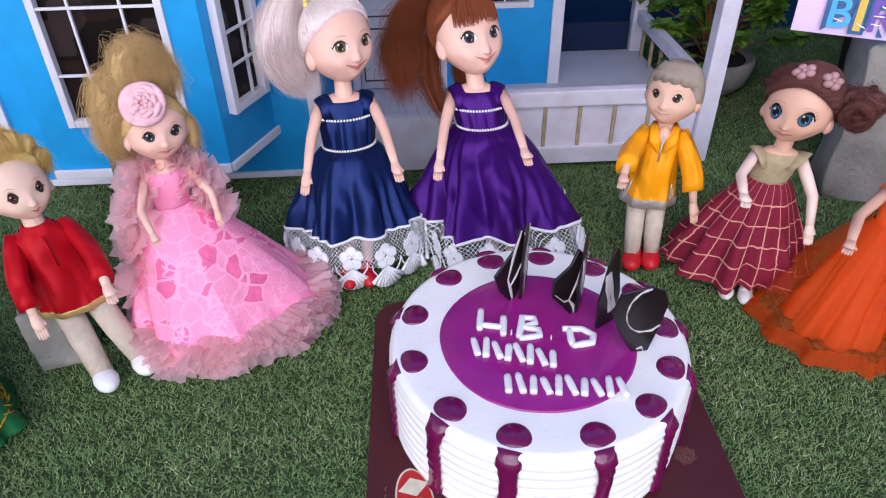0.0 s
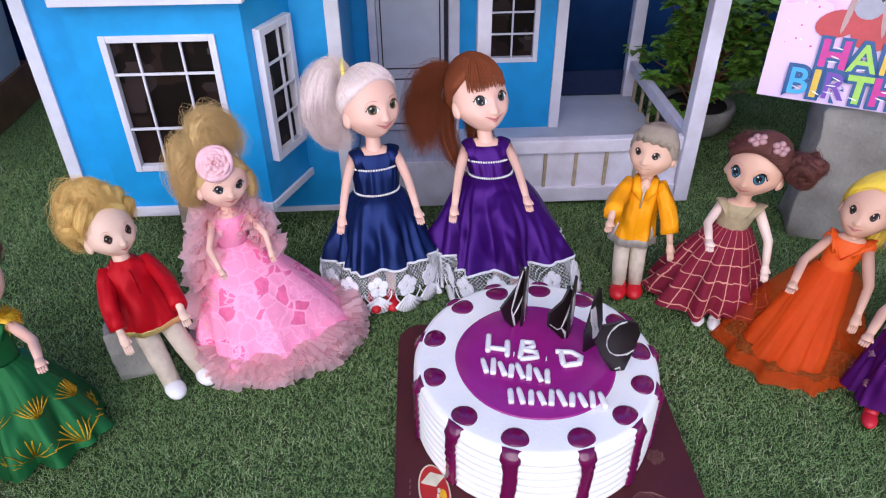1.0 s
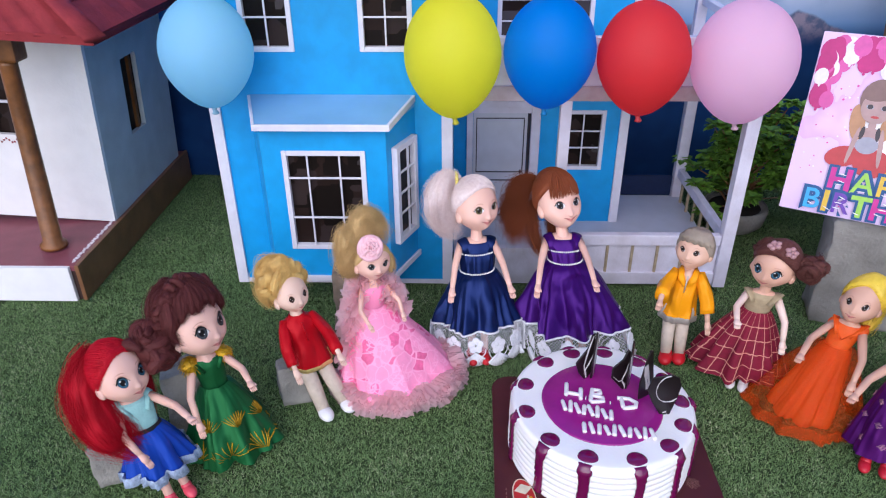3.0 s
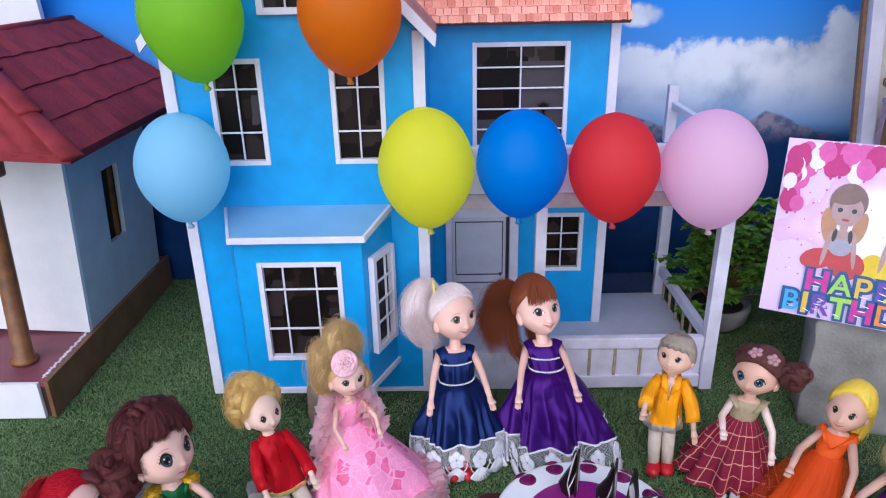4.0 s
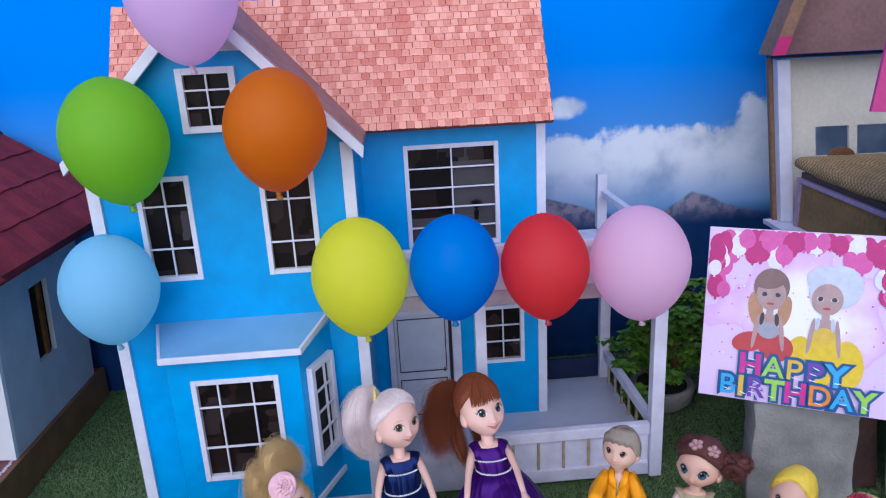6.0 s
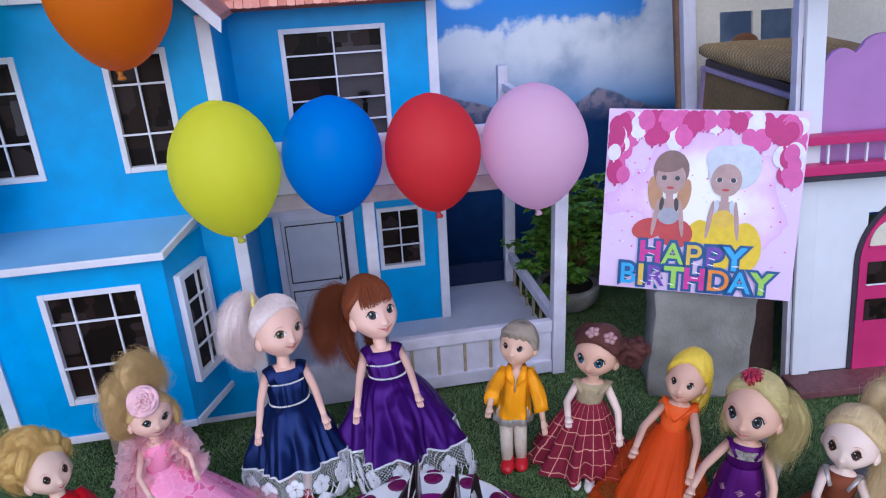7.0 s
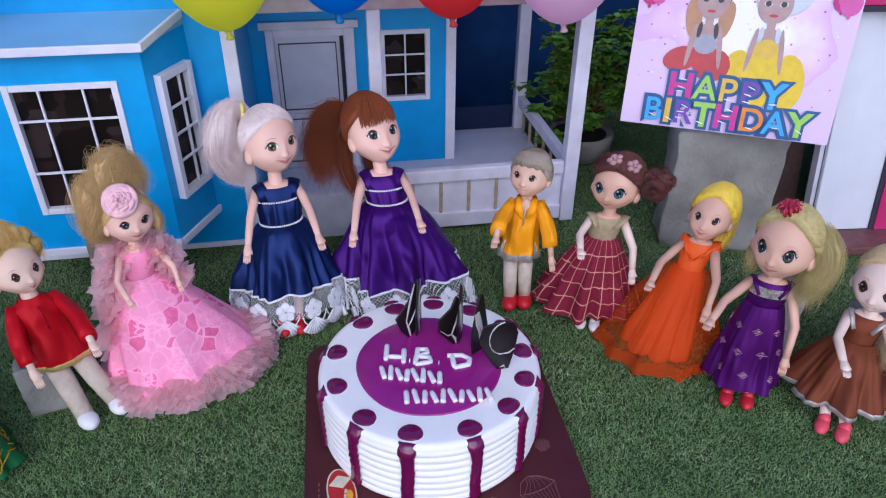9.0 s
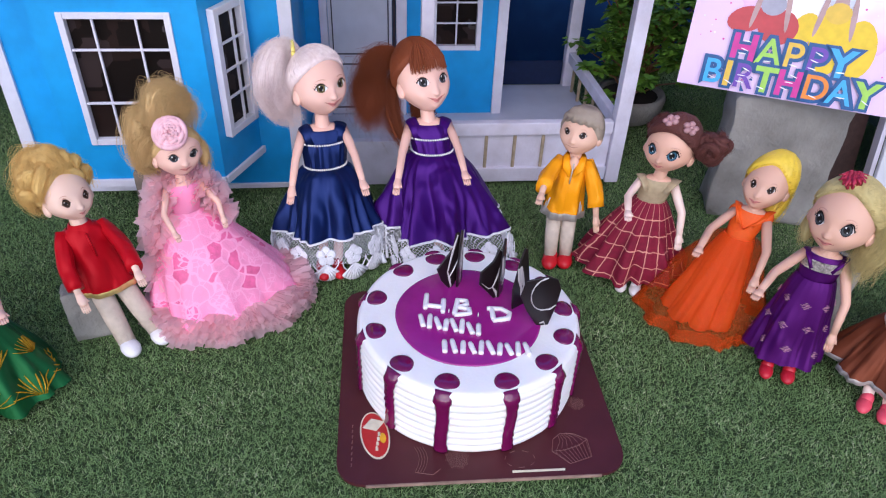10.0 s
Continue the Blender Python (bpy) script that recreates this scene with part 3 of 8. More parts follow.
def build_porch(h):
    yf, xr = 0.618, 0.347
    part("porch_floor", box(-0.06, xr - 0.004, yf + 0.012, 0.875, 0.014, 0.030), PORCH_FLOOR, h, "pale grey porch floor")
    # added dark strip: stands in for the shade line here and hides the turf
    part("back_shade_strip", box(0.213, xr - 0.019, 0.876, 0.880, 0.0302, 0.068), NAVY_STRIP, h, "added dark navy strip for the shade behind the porch")
    # front post, pillar, back post
    part("post", box(xr - 0.018, xr, yf - 0.005, yf + 0.012, 0.0, 0.286, 0.0015), GREY_TRIM, h)
    part("post", box(0.082, 0.097, yf - 0.003, yf + 0.012, 0.0, 0.286, 0.0015), GREY_TRIM, h)
    part("post", box(xr - 0.018, xr, 0.868, 0.884, 0.0, 0.286, 0.0015), GREY_TRIM, h)
    part("post", box(0.328, 0.345, 0.895, 0.909, 0.301, 0.396, 0.0015), GREY_TRIM, h)
    # front fence: rail, boarded panel with sticks, low beam
    part("rail", box(0.098, xr - 0.019, yf - 0.004, yf + 0.008, 0.070, 0.087, 0.0015), GREY_TRIM, h)
    part("low_beam", box(0.098, xr - 0.019, yf - 0.004, yf + 0.008, 0.004, 0.024, 0.0015), GREY_TRIM, h)
    part("fence_panel", box(0.098, xr - 0.019, yf + 0.001, yf + 0.004, 0.024, 0.070), GREY_TRIM, h)
    for i in range(5):
        x = 0.128 + i * 0.0365
        part("fence_stick", box(x, x + 0.004, yf - 0.0022, yf + 0.0008, 0.0242, 0.0698, 0.0005), STICK, h, "thin tan stick" if i == 0 else "")
    # entrance steps and panel in front of the door
    part("step", box(-0.058, 0.081, yf + 0.002, yf + 0.012, 0.0, 0.062, 0.001), GREY_TRIM, h)
    # side fence with balusters
    part("side_rail", box(xr - 0.014, xr - 0.003, yf + 0.013, 0.867, 0.070, 0.086, 0.0015), GREY_TRIM, h)
    part("side_rail", box(xr - 0.014, xr - 0.003, yf + 0.013, 0.867, 0.014, 0.026, 0.0015), GREY_TRIM, h)
    for i in range(6):
        y = yf + 0.045 + i * 0.036
        part("baluster", box(xr - 0.0105, xr - 0.0065, y, y + 0.004, 0.026, 0.070, 0.0005), STICK, h)
    # balcony deck, beam and parapet
    part("deck", box(-0.060, xr, yf + 0.001, 0.770, 0.287, 0.297), GREY_TRIM, h)
    part("deck", box(0.214, xr, 0.770, 0.91, 0.287, 0.297), GREY_TRIM, h)
    part("beam", box(-0.060, xr + 0.002, yf - 0.006, yf + 0.0005, 0.2865, 0.306, 0.0015), mat("weathered_pink_beam", (0.48, 0.42, 0.45), 0.6, var=0.25, scale=50, stain=(0.36, 0.22, 0.22)), h)
    part("parapet", box(-0.060, xr - 0.002, yf - 0.002, yf + 0.003, 0.3065, 0.357), WHITE_TRIM, h)
    part("rail", box(-0.060, xr, yf - 0.005, yf + 0.006, 0.3575, 0.369, 0.0015), WHITE_TRIM, h)
    part("side_rail", box(xr - 0.013, xr - 0.002, yf + 0.007, 0.8945, 0.3575, 0.369, 0.0015), WHITE_TRIM, h)
    for y in (0.70, 0.80):
        part("baluster", box(xr - 0.011, xr - 0.006, y, y + 0.006, 0.297, 0.357, 0.0008), WHITE_TRIM, h)
    # door with frame and panels
    d = new("door")
    d.parent = h
    yw = 0.771
    bm = bmesh.new()
    box(-0.041, -0.031, yw - 0.006, yw + 0.005, 0.03, 0.229, 0.001, bm)
    box(0.060, 0.074, yw - 0.006, yw + 0.005, 0.03, 0.229, 0.001, bm)
    box(-0.031, 0.060, yw - 0.0055, yw + 0.005, 0.219, 0.229, 0.001, bm)
    part("door_frame", bm, GREY_TRIM, d)
    part("door_leaf", box(-0.0305, 0.0545, yw + 0.001, yw + 0.005, 0.03, 0.2185, 0.001), DOOR_GREY, d)
    part("jamb_groove", box(0.0550, 0.0595, yw + 0.003, yw + 0.005, 0.03, 0.2185), LINE_DARK, d)
    for z0, z1 in ((0.118, 0.210), (0.04, 0.105)):
        bm = bmesh.new()
        box(-0.026, -0.0245, yw - 0.0002, yw + 0.002, z0, z1, 0, bm)
        box(0.0485, 0.050, yw - 0.0002, yw + 0.002, z0, z1, 0, bm)
        box(-0.0245, 0.0485, yw - 0.0002, yw + 0.002, z1 - 0.0015, z1, 0, bm)
        box(-0.0245, 0.0485, yw - 0.0002, yw + 0.002, z0, z0 + 0.0015, 0, bm)
        part("panel_moulding", bm, LINE_DARK, d)
    part("pediment", box(-0.048, 0.080, yw - 0.010, yw - 0.0065, 0.230, 0.240, 0.001), GREY_TRIM, d)
    part("door_handle", box(0.0445, 0.047, yw - 0.004, yw + 0.0008, 0.117, 0.123, 0.001), LINE_DARK, d)


house, ROOF = build_blue_house()


# ---- cottage with a dark red roof ----
def build_cottage():
    p = thing("plinth", "maroon-topped cottage plinth with brown side board and white front", "plinth")
    part("plinth_top", box(-1.15, -0.602, 0.566, 1.015, 0.048, 0.057, 0.001), MAROON_FLOOR, p)
    part("front_board", box(-1.15, -0.612, 0.560, 0.566, 0.0, 0.0565), LH_WHITE, p, "white front board")
    part("side_board", box(-0.604, -0.598, 0.563, 1.015, 0.0, 0.0585, 0.001), BROWN_BOARD, p, "brown side board")
    part("filling", box(-1.14, -0.6045, 0.5665, 1.01, 0.0, 0.0475), RH_BROWN, p)
    # painted scroll border
    fig = Figure()
    for i in range(30):
        y = 0.575 + i * 0.0045
        fig.tube([(-0.612 + 0.003 * math.sin(i * 1.9), y, 0.0572), (-0.611 - 0.003 * math.sin(i * 1.9), y + 0.0022, 0.0574), (-0.612 + 0.003 * math.sin(i * 1.9 + 1.9), y + 0.0045, 0.0572)], (0.0011, 0.0013, 0.0011), 0, 5)
    part("painted_border", fig, RANGOLI, p, "white painted scroll border")
    piv = Matrix.Translation((-0.606, 0.705, 0.057))
    c = thing("cottage", "white and grey-blue model cottage with dark red tiled roof", "model house", piv @ pose(0, 0, 0, 0, 3.5, 0) @ piv.inverted())
    x1 = -0.606
    part("wall", pierced_wall(-1.10, x1, 0.0575, 0.372, 0.705, 0.008, [(-0.84, -0.728, 0.196, 0.300)]), LH_WHITE, c)
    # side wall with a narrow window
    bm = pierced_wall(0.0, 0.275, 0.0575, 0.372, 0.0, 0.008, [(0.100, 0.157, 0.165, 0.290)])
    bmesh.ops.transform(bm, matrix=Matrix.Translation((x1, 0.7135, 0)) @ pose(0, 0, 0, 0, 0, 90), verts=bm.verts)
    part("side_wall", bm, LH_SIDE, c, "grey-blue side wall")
    part("wall", box(-1.10, x1 - 0.009, 0.98, 0.988, 0.0575, 0.372), LH_WHITE, c)
    part("window_back", box(x1 - 0.022, x1 - 0.012, 0.80, 0.89, 0.15, 0.31), DARK_PANE, c)
    part("window_post", box(x1 - 0.008, x1 - 0.003, 0.848, 0.856, 0.166, 0.289), WOOD, c)
    part("window_back", box(-0.86, -0.72, 0.716, 0.722, 0.18, 0.31), DARK_PANE, c)
    for x in (-0.80, -0.765):
        part("window_bar", box(x, x + 0.004, 0.707, 0.711, 0.197, 0.299, 0.0008), WHITE_TRIM, c)
    part("window_bar", box(-0.839, -0.729, 0.7065, 0.7105, 0.245, 0.249, 0.0008), WHITE_TRIM, c)
    for z in (0.187, 0.308):
        fig = Figure()
        for i in range(36):
            x = -0.86 + i * 0.004
            fig.ball((x, 0.7042, z + 0.003 * math.sin(i * 1.4)), (0.0017, 0.0006, 0.0017), 0, 6, 4)
        part("painted_border", fig, LH_ROOF, c, "red painted dots by the window")
    # column
    fig = Figure()
    fig.tube([(-0.660, 0.618, 0.0575), (-0.660, 0.618, 0.062), (-0.660, 0.618, 0.066), (-0.660, 0.618, 0.33), (-0.660, 0.618, 0.335)], (0.019, 0.019, 0.0135, 0.0115, 0.012), 0, 14)
    part("column", fig, WOOD, c, "turned brown wooden column", True)
    part("capital", box(-0.678, -0.640, 0.604, 0.634, 0.3355, 0.375, 0.004), WOOD, c)
    # hip roof: front slope corrugated, side slope of overlapping sheets
    ez, rz, rx, ex, fy, by = 0.381, 0.506, -0.716, -0.515, 0.567, 1.012
    ry = 0.70
    fig = Figure()
    n = 60
    rows = []
    for j in range(7):
        s = j / 6
        y, z = fy + (ry - fy) * s, ez + (rz - ez) * s
        xr = ex + (rx - ex) * s
        rows.append([(-1.2 + (xr + 1.2) * i / n, y - 0.004 * math.cos(i * 2.2), z + 0.0035 * math.cos(i * 2.2)) for i in range(n + 1)])
    fig.grid(rows)
    part("front_slope", fig, LH_ROOF, c, "corrugated dark red roof slope", True)
    for k in range(4):
        s0, s1 = k / 4, (k + 1) / 4 + 0.02
        fig = Figure()
        rows = []
        for s, lift in ((s0, 0.0022), (s0 + 0.001, 0.0030), (min(s1, 1), 0.0008)):
            x, z = ex + (rx - ex) * s, ez + (rz - ez) * s
            ya = fy + (ry - fy) * s
            rows.append([(x + lift * 0.6, ya + (by - ya) * i / 14, z + lift + 0.0012 * math.sin(i * 2.7 + k)) for i in range(15)])
        rows.append([(q[0] - 0.004, q[1], q[2] - 0.008) for q in rows[-1]])
        fig.grid(rows)
        part("roof_sheet", fig, LH_ROOF, c)
    fig = Figure()
    fig.grid([[(ex - 0.002, fy, ez - 0.006), (ex - 0.002, by, ez - 0.006)], [(ex + 0.002, fy, ez + 0.006), (ex + 0.002, by, ez + 0.006)]])
    fig.grid([[(-1.2, fy - 0.001, ez - 0.006), (ex, fy - 0.001, ez - 0.006)], [(-1.2, fy - 0.001, ez + 0.005), (ex, fy - 0.001, ez + 0.005)]])
    fig.grid([[(-1.2, fy, ez - 0.006), (ex, fy, ez - 0.006)], [(-1.2, by, ez - 0.006), (ex, by, ez - 0.006)]])
    part("eave", fig, LH_ROOF, c)
    for k in range(3):
        s0, s1 = k / 3, (k + 1) / 3 + 0.04
        a = Vector((ex + 0.006, fy - 0.006, ez + 0.004)).lerp(Vector((rx, ry, rz + 0.006)), s0)
        b2 = Vector((ex, fy, ez + 0.002)).lerp(Vector((rx, ry, rz + 0.002)), min(s1, 1))
        fig = Figure()
        fig.tube([a, a.lerp(b2, 0.5), b2], (0.016, 0.015, 0.013), 0, 10, 0.34)
        part("hip_tile", fig, LH_ROOF, c, "", True)
    fig = Figure()
    fig.tube([(rx, ry - 0.01, rz - 0.002), (rx, by, rz - 0.002)], (0.006, 0.006), 0, 10)
    part("ridge_tile", fig, LH_ROOF, c, "", True)
    fig = Figure()
    fig.grid([[(-1.2, by, ez), (ex, by, ez)], [(rx, by, rz), (rx, by, rz)]])
    part("roof_back", fig, LH_ROOF, c)
    w = thing("white_wall_panel", "tall off-white model wall with a small red mark", "model wall")
    part("panel", prism([(-1.2, 0.985, 0.0), (-0.735, 0.985, 0.0), (-0.727, 0.985, 0.50), (-0.735, 0.985, 0.664), (-0.752, 0.985, 0.672), (-0.77, 0.985, 0.69), (-1.2, 0.985, 0.70)], 0.012), LH_WHITE, w)
    fig = Figure()
    fig.ball((-0.750, 0.984, 0.628), (0.006, 0.001, 0.010), 0, 8, 6)
    part("red_mark", fig, LH_ROOF, w)


build_cottage()


# ---- pink and white house ----
def weave_material():
    """Basket weave: small squares of two straw tones, each one raised or sunk."""
    m = mat("woven_tan_basket", (0.52, 0.34, 0.14), 0.75, var=0.3, scale=300, bump=0.0)
    n, l = m.node_tree.nodes, m.node_tree.links
    b = n["Principled BSDF"]
    old = b.inputs["Base Color"].links[0].from_socket
    co, ck, mx, bp = n.new("ShaderNodeTexCoord"), n.new("ShaderNodeTexChecker"), n.new("ShaderNodeMix"), n.new("ShaderNodeBump")
    ck.inputs["Scale"].default_value = 230
    l.new(co.outputs["Object"], ck.inputs["Vector"])
    mx.data_type = "RGBA"
    l.new(ck.outputs["Fac"], mx.inputs["Factor"])
    l.new(old, mx.inputs["A"])
    mx.inputs["B"].default_value = (0.24, 0.14, 0.05, 1)
    l.new(mx.outputs["Result"], b.inputs["Base Color"])
    bp.inputs["Strength"].default_value, bp.inputs["Distance"].default_value = 0.6, 0.002
    l.new(ck.outputs["Fac"], bp.inputs["Height"])
    l.new(bp.outputs["Normal"], b.inputs["Normal"])
    return m


def build_pink_house():
    place = pose(0.655, 0.516, 0.0, 0, 0, -5)
    h = thing("pink_dollhouse", "white model house with magenta arched door and pink balcony", "doll house", place)
    part("pillar", box(-0.020, 0.004, -0.006, 0.0, 0.012, 0.525, 0.0015), RH_WHITE, h)
    part("wall", pierced_wall(0.0045, 0.48, 0.012, 0.2925, 0.0, 0.008, [(0.075, 0.235, 0.012, 0.24)]), RH_WHITE, h)
    # arched door with small square windows
    d = new("door")
    d.parent = h
    for grow, y, m, nm in ((0.0, -0.004, MAGENTA, "door_leaf"), (0.006, -0.0025, LINE_DARK, "door_edge")):
        fig = bmesh.new()
        out = [(0.066 - grow, y, 0.012), (0.244, y, 0.012)]
        out += [(0.155 + (0.089 + grow) * math.cos(a), y, 0.172 + (0.090 + grow) * math.sin(a)) for a in (math.pi * k / 24 for k in range(25))]
        prism(out, 0.002, fig)
        part(nm, fig, m, d, "magenta arched door" if m is MAGENTA else "dark edge round the door")
    for r, z in enumerate((0.088, 0.142, 0.196)):
        for k in range(3):
            x0 = 0.0765 + k * 0.0515
            x1, top = x0 + 0.037, z + (0.031 if r < 2 else 0.036)
            pane = DARK_PANE if r < 2 else RH_CREAM
            if r == 2 and k != 1:
                # quarter-round light beside the middle one
                a0, a1 = ((x1, x0) if k == 0 else (x0, x1))
                pts = [(a0, -0.0054, z), (a0, -0.0054, top)] + [(a0 + (a1 - a0) * math.sin(q), -0.0054, z + 0.002 + (top - z - 0.002) * math.cos(q)) for q in (math.pi / 2 * i / 8 for i in range(1, 9))] + [(a1, -0.0054, z)]
                part("pane", prism(pts, 0.001), pane, d)
            else:
                part("pane", box(x0, x1, -0.0054, -0.0044, z, top), pane, d)
            part("pane_sill", box(x0 - 0.001, x1 + 0.001, -0.0066, -0.0042, z - 0.0022, z - 0.0002, 0.0004), WHITE_TRIM if r == 1 else MAGENTA, d)
    # step
    part("step", box(-0.032, 0.48, -0.045, 0.0, 0.0, 0.0115, 0.002), mat("maroon_wood_step", (0.16, 0.06, 0.065), 0.55, var=0.3), h, "maroon wooden step")
    # balcony
    part("balcony_floor", box(-0.026, 0.48, -0.021, -0.0065, 0.2930, 0.2995), LINE_DARK, h)
    part("rail", box(-0.026, 0.48, -0.022, -0.0068, 0.3000, 0.3120, 0.001), MAGENTA, h, "pink lower rail")
    part("rail", box(-0.026, 0.48, -0.022, -0.0068, 0.3370, 0.3480, 0.001), MAGENTA, h, "pink top rail")
    for i in range(20):
        x = 0.006 + i * 0.0238
        part("baluster", box(x, x + 0.0028, -0.016, -0.013, 0.312, 0.337, 0.0005), WHITE_TRIM, h)
    # scalloped mauve panel behind the balcony
    pts = [(0.0045, 0.003, 0.2930), (0.45, 0.003, 0.2930), (0.45, 0.003, 0.60), (0.22, 0.003, 0.60)]
    for cx, cz, rx, rz, a0, a1 in ((0.185, 0.545, 0.035, 0.04, 80, 190), (0.132, 0.490, 0.030, 0.040, 60, 190), (0.078, 0.440, 0.026, 0.016, 20, 170), (0.030, 0.415, 0.023, 0.027, 50, 185)):
        pts += [(cx + rx * math.cos(radians(a)), 0.003, cz + rz * math.sin(radians(a))) for a in (a0 + (a1 - a0) * k / 7 for k in range(8))]
    pts.append((0.0055, 0.003, 0.395))
    part("scalloped_panel", prism(pts, 0.005), MAUVE, h, "scalloped mauve panel")
    # pink roof end over the balcony, with its brown underside
    part("roof_corner", prism([(-0.092, -0.060, 0.532), (-0.050, -0.060, 0.529), (-0.028, -0.060, 0.562), (0.032, -0.060, 0.66), (0.032, -0.060, 0.80), (-0.033, -0.060, 0.80)], 0.004), PINK_ROOF, h, "pink roof end")
    part("roof_underside", prism([(-0.0495, -0.055, 0.530), (0.45, -0.055, 0.530), (0.45, -0.055, 0.70), (0.042, -0.055, 0.67)], 0.045), RH_GABLE, h, "brown roof underside")
    # open left side: lower dark wall, upper floor, back wall, posts
    part("side_wall", box(-0.085, -0.029, 0.028, 0.036, 0.0, 0.283), RH_BROWN, h, "dark brown lower side wall")
    part("side_wall", box(-0.062, -0.054, 0.037, 0.33, 0.0, 0.283), RH_BROWN, h)
    # grey strip that gives the white pillar its shaded side by colour
    part("pillar_shaded_side", box(-0.026, -0.0205, 0.0, 0.012, 0.0, 0.525), GREY_TRIM, h)
    part("upper_floor", box(-0.020, 0.48, 0.0085, 0.40, 0.284, 0.292), GREY_TRIM, h)
    part("back_wall", pierced_wall(0.0215, 0.48, 0.2925, 0.568, 0.40, 0.006, [(0.074, 0.131, 0.401, 0.452), (0.145, 0.201, 0.401, 0.452)]), RH_CREAM, h)
    part("back_post", box(0.000, 0.021, 0.372, 0.399, 0.2925, 0.568, 0.001), WHITE_TRIM, h)
    part("back_edge", box(-0.007, -0.0005, 0.388, 0.399, 0.0, 0.570), PLYWOOD, h, "raw plywood edge")
    part("head_beam", box(-0.007, 0.48, 0.380, 0.399, 0.5705, 0.5745, 0.001), RH_BROWN, h, "dark beam under the gable")
    part("gable", prism([(-0.018, 0.354, 0.577), (0.48, 0.354, 0.577), (0.48, 0.354, 1.05), (0.1845, 0.354, 1.05)], 0.004), RH_GABLE, h)
    bm = bmesh.new()
    prism([(-0.0395, 0.30, 0.5795), (0.171, 0.30, 1.05), (0.191, 0.30, 1.05), (-0.0195, 0.30, 0.5795)], 0.05, bm)
    part("roof_slab", bm, PLYWOOD, h, "raw brown roof board")
    bm = bmesh.new()
    prism([(-0.040, 0.297, 0.5785), (-0.028, 0.297, 0.606), (-0.008, 0.297, 0.606), (-0.020, 0.297, 0.5785)], 0.0025, bm)
    part("roof_tip", bm, MAGENTA, h)
    # the card house stands askew: its uprights lean while its floors stay level
    for ob in h.children_recursive:
        if ob.type == "MESH":
            for v in ob.data.vertices:
                v.co.x -= 0.114 * v.co.z
    bed = thing("doll_bed", "mauve doll bed with woven tan mattress in the upper room", "bed", place)
    x0, x1, y0, y1 = -0.028, 0.190, 0.062, 0.355
    fig = Figure()
    n = 24
    rows = []
    for j, (inset, z) in enumerate(((0.006, 0.3895), (0.0, 0.394), (0.0, 0.404), (0.006, 0.410), (0.03, 0.4145), (0.07, 0.416))):
        ring = []
        for k in range(4 * n):
            side, f = divmod(k, n)
            f /= n
            a, c = ((f, 0), (1, f), (1 - f, 1), (0, 1 - f))[side]
            ring.append((x0 + inset + (x1 - x0 - 2 * inset) * a, y0 + inset + (y1 - y0 - 2 * inset) * c, z + 0.0006 * math.sin(k * 0.7 + j) - 0.004 * math.sin(math.pi * c)))
        rows.append(ring)
    rows.append([((x0 + x1) / 2, (y0 + y1) / 2, 0.4135)] * (4 * n))
    fig.grid([[((x0 + x1) / 2, (y0 + y1) / 2, 0.390)] * (4 * n)] + rows, 0, True)
    part("mattress", fig, weave_material(), bed, "woven tan mattress", True)
    lilac = mat("dull_mauve_bed_paint", (0.40, 0.28, 0.40), 0.6)
    part("bed_base", box(x0 + 0.008, x1 - 0.008, y0 + 0.01, y1 - 0.01, 0.376, 0.3860, 0.001), RH_BROWN, bed, "dark recessed base")
    part("bed_frame", box(x0 + 0.003, x1 - 0.003, y0 + 0.004, y1 - 0.004, 0.3685, 0.3755, 0.001), lilac, bed)
    for x, y in ((x0 + 0.004, y0 + 0.006), (x1 - 0.013, y0 + 0.006), (x0 + 0.004, y1 - 0.015), (x1 - 0.013, y1 - 0.015)):
        part("leg", box(x, x + 0.008, y, y + 0.008, 0.2925, 0.3680), lilac, bed)
    part("drawer_front", box(x0 + 0.008, x0 + 0.012, y0 + 0.040, y1 - 0.016, 0.2925, 0.3680), mat("brown_drawer_board", (0.27, 0.155, 0.045), 0.6, var=0.25), bed, "brown side board")
    bm = bmesh.new()
    prism([(0.05 + 0.022 * math.cos(q), y1 + 0.002, 0.406 + 0.016 * math.sin(q)) for q in (math.pi * k / 12 for k in range(13))], 0.006, bm)
    part("headboard", bm, BROWN_BOARD, bed, "small rounded brown headboard")


build_pink_house()


# ---- stones ----
def stone(name, label, x, y, sx, sy, sz, rz, material, seed, tilt=0.0):
    rnd = random.Random(seed)
    bm = bmesh.new()
    bmesh.ops.create_cube(bm, size=1)
    bmesh.ops.bevel(bm, geom=bm.edges[:], offset=0.025, segments=1, affect="EDGES")
    bmesh.ops.subdivide_edges(bm, edges=bm.edges[:], cuts=9, use_grid_fill=True)
    off = Vector((rnd.uniform(0, 9), rnd.uniform(0, 9), 0))
    for v in bm.verts:
        q = Vector((v.co.x * sx, v.co.y * sy, (v.co.z + 0.5) * sz))
        d = noise.noise_vector(q * 24 + off) * 0.0045 + noise.noise_vector(q * 90 + off) * 0.0018 + noise.noise_vector(q * 260 + off) * 0.0007
        if q.z < 0.001:
            d.z = 0
        v.co = q + d
    ob = part(name, bm, material, None, label, True)
    ob.matrix_world = pose(x, y, -0.002, tilt, 0, rz)
    return tagged(ob, label, "stone")


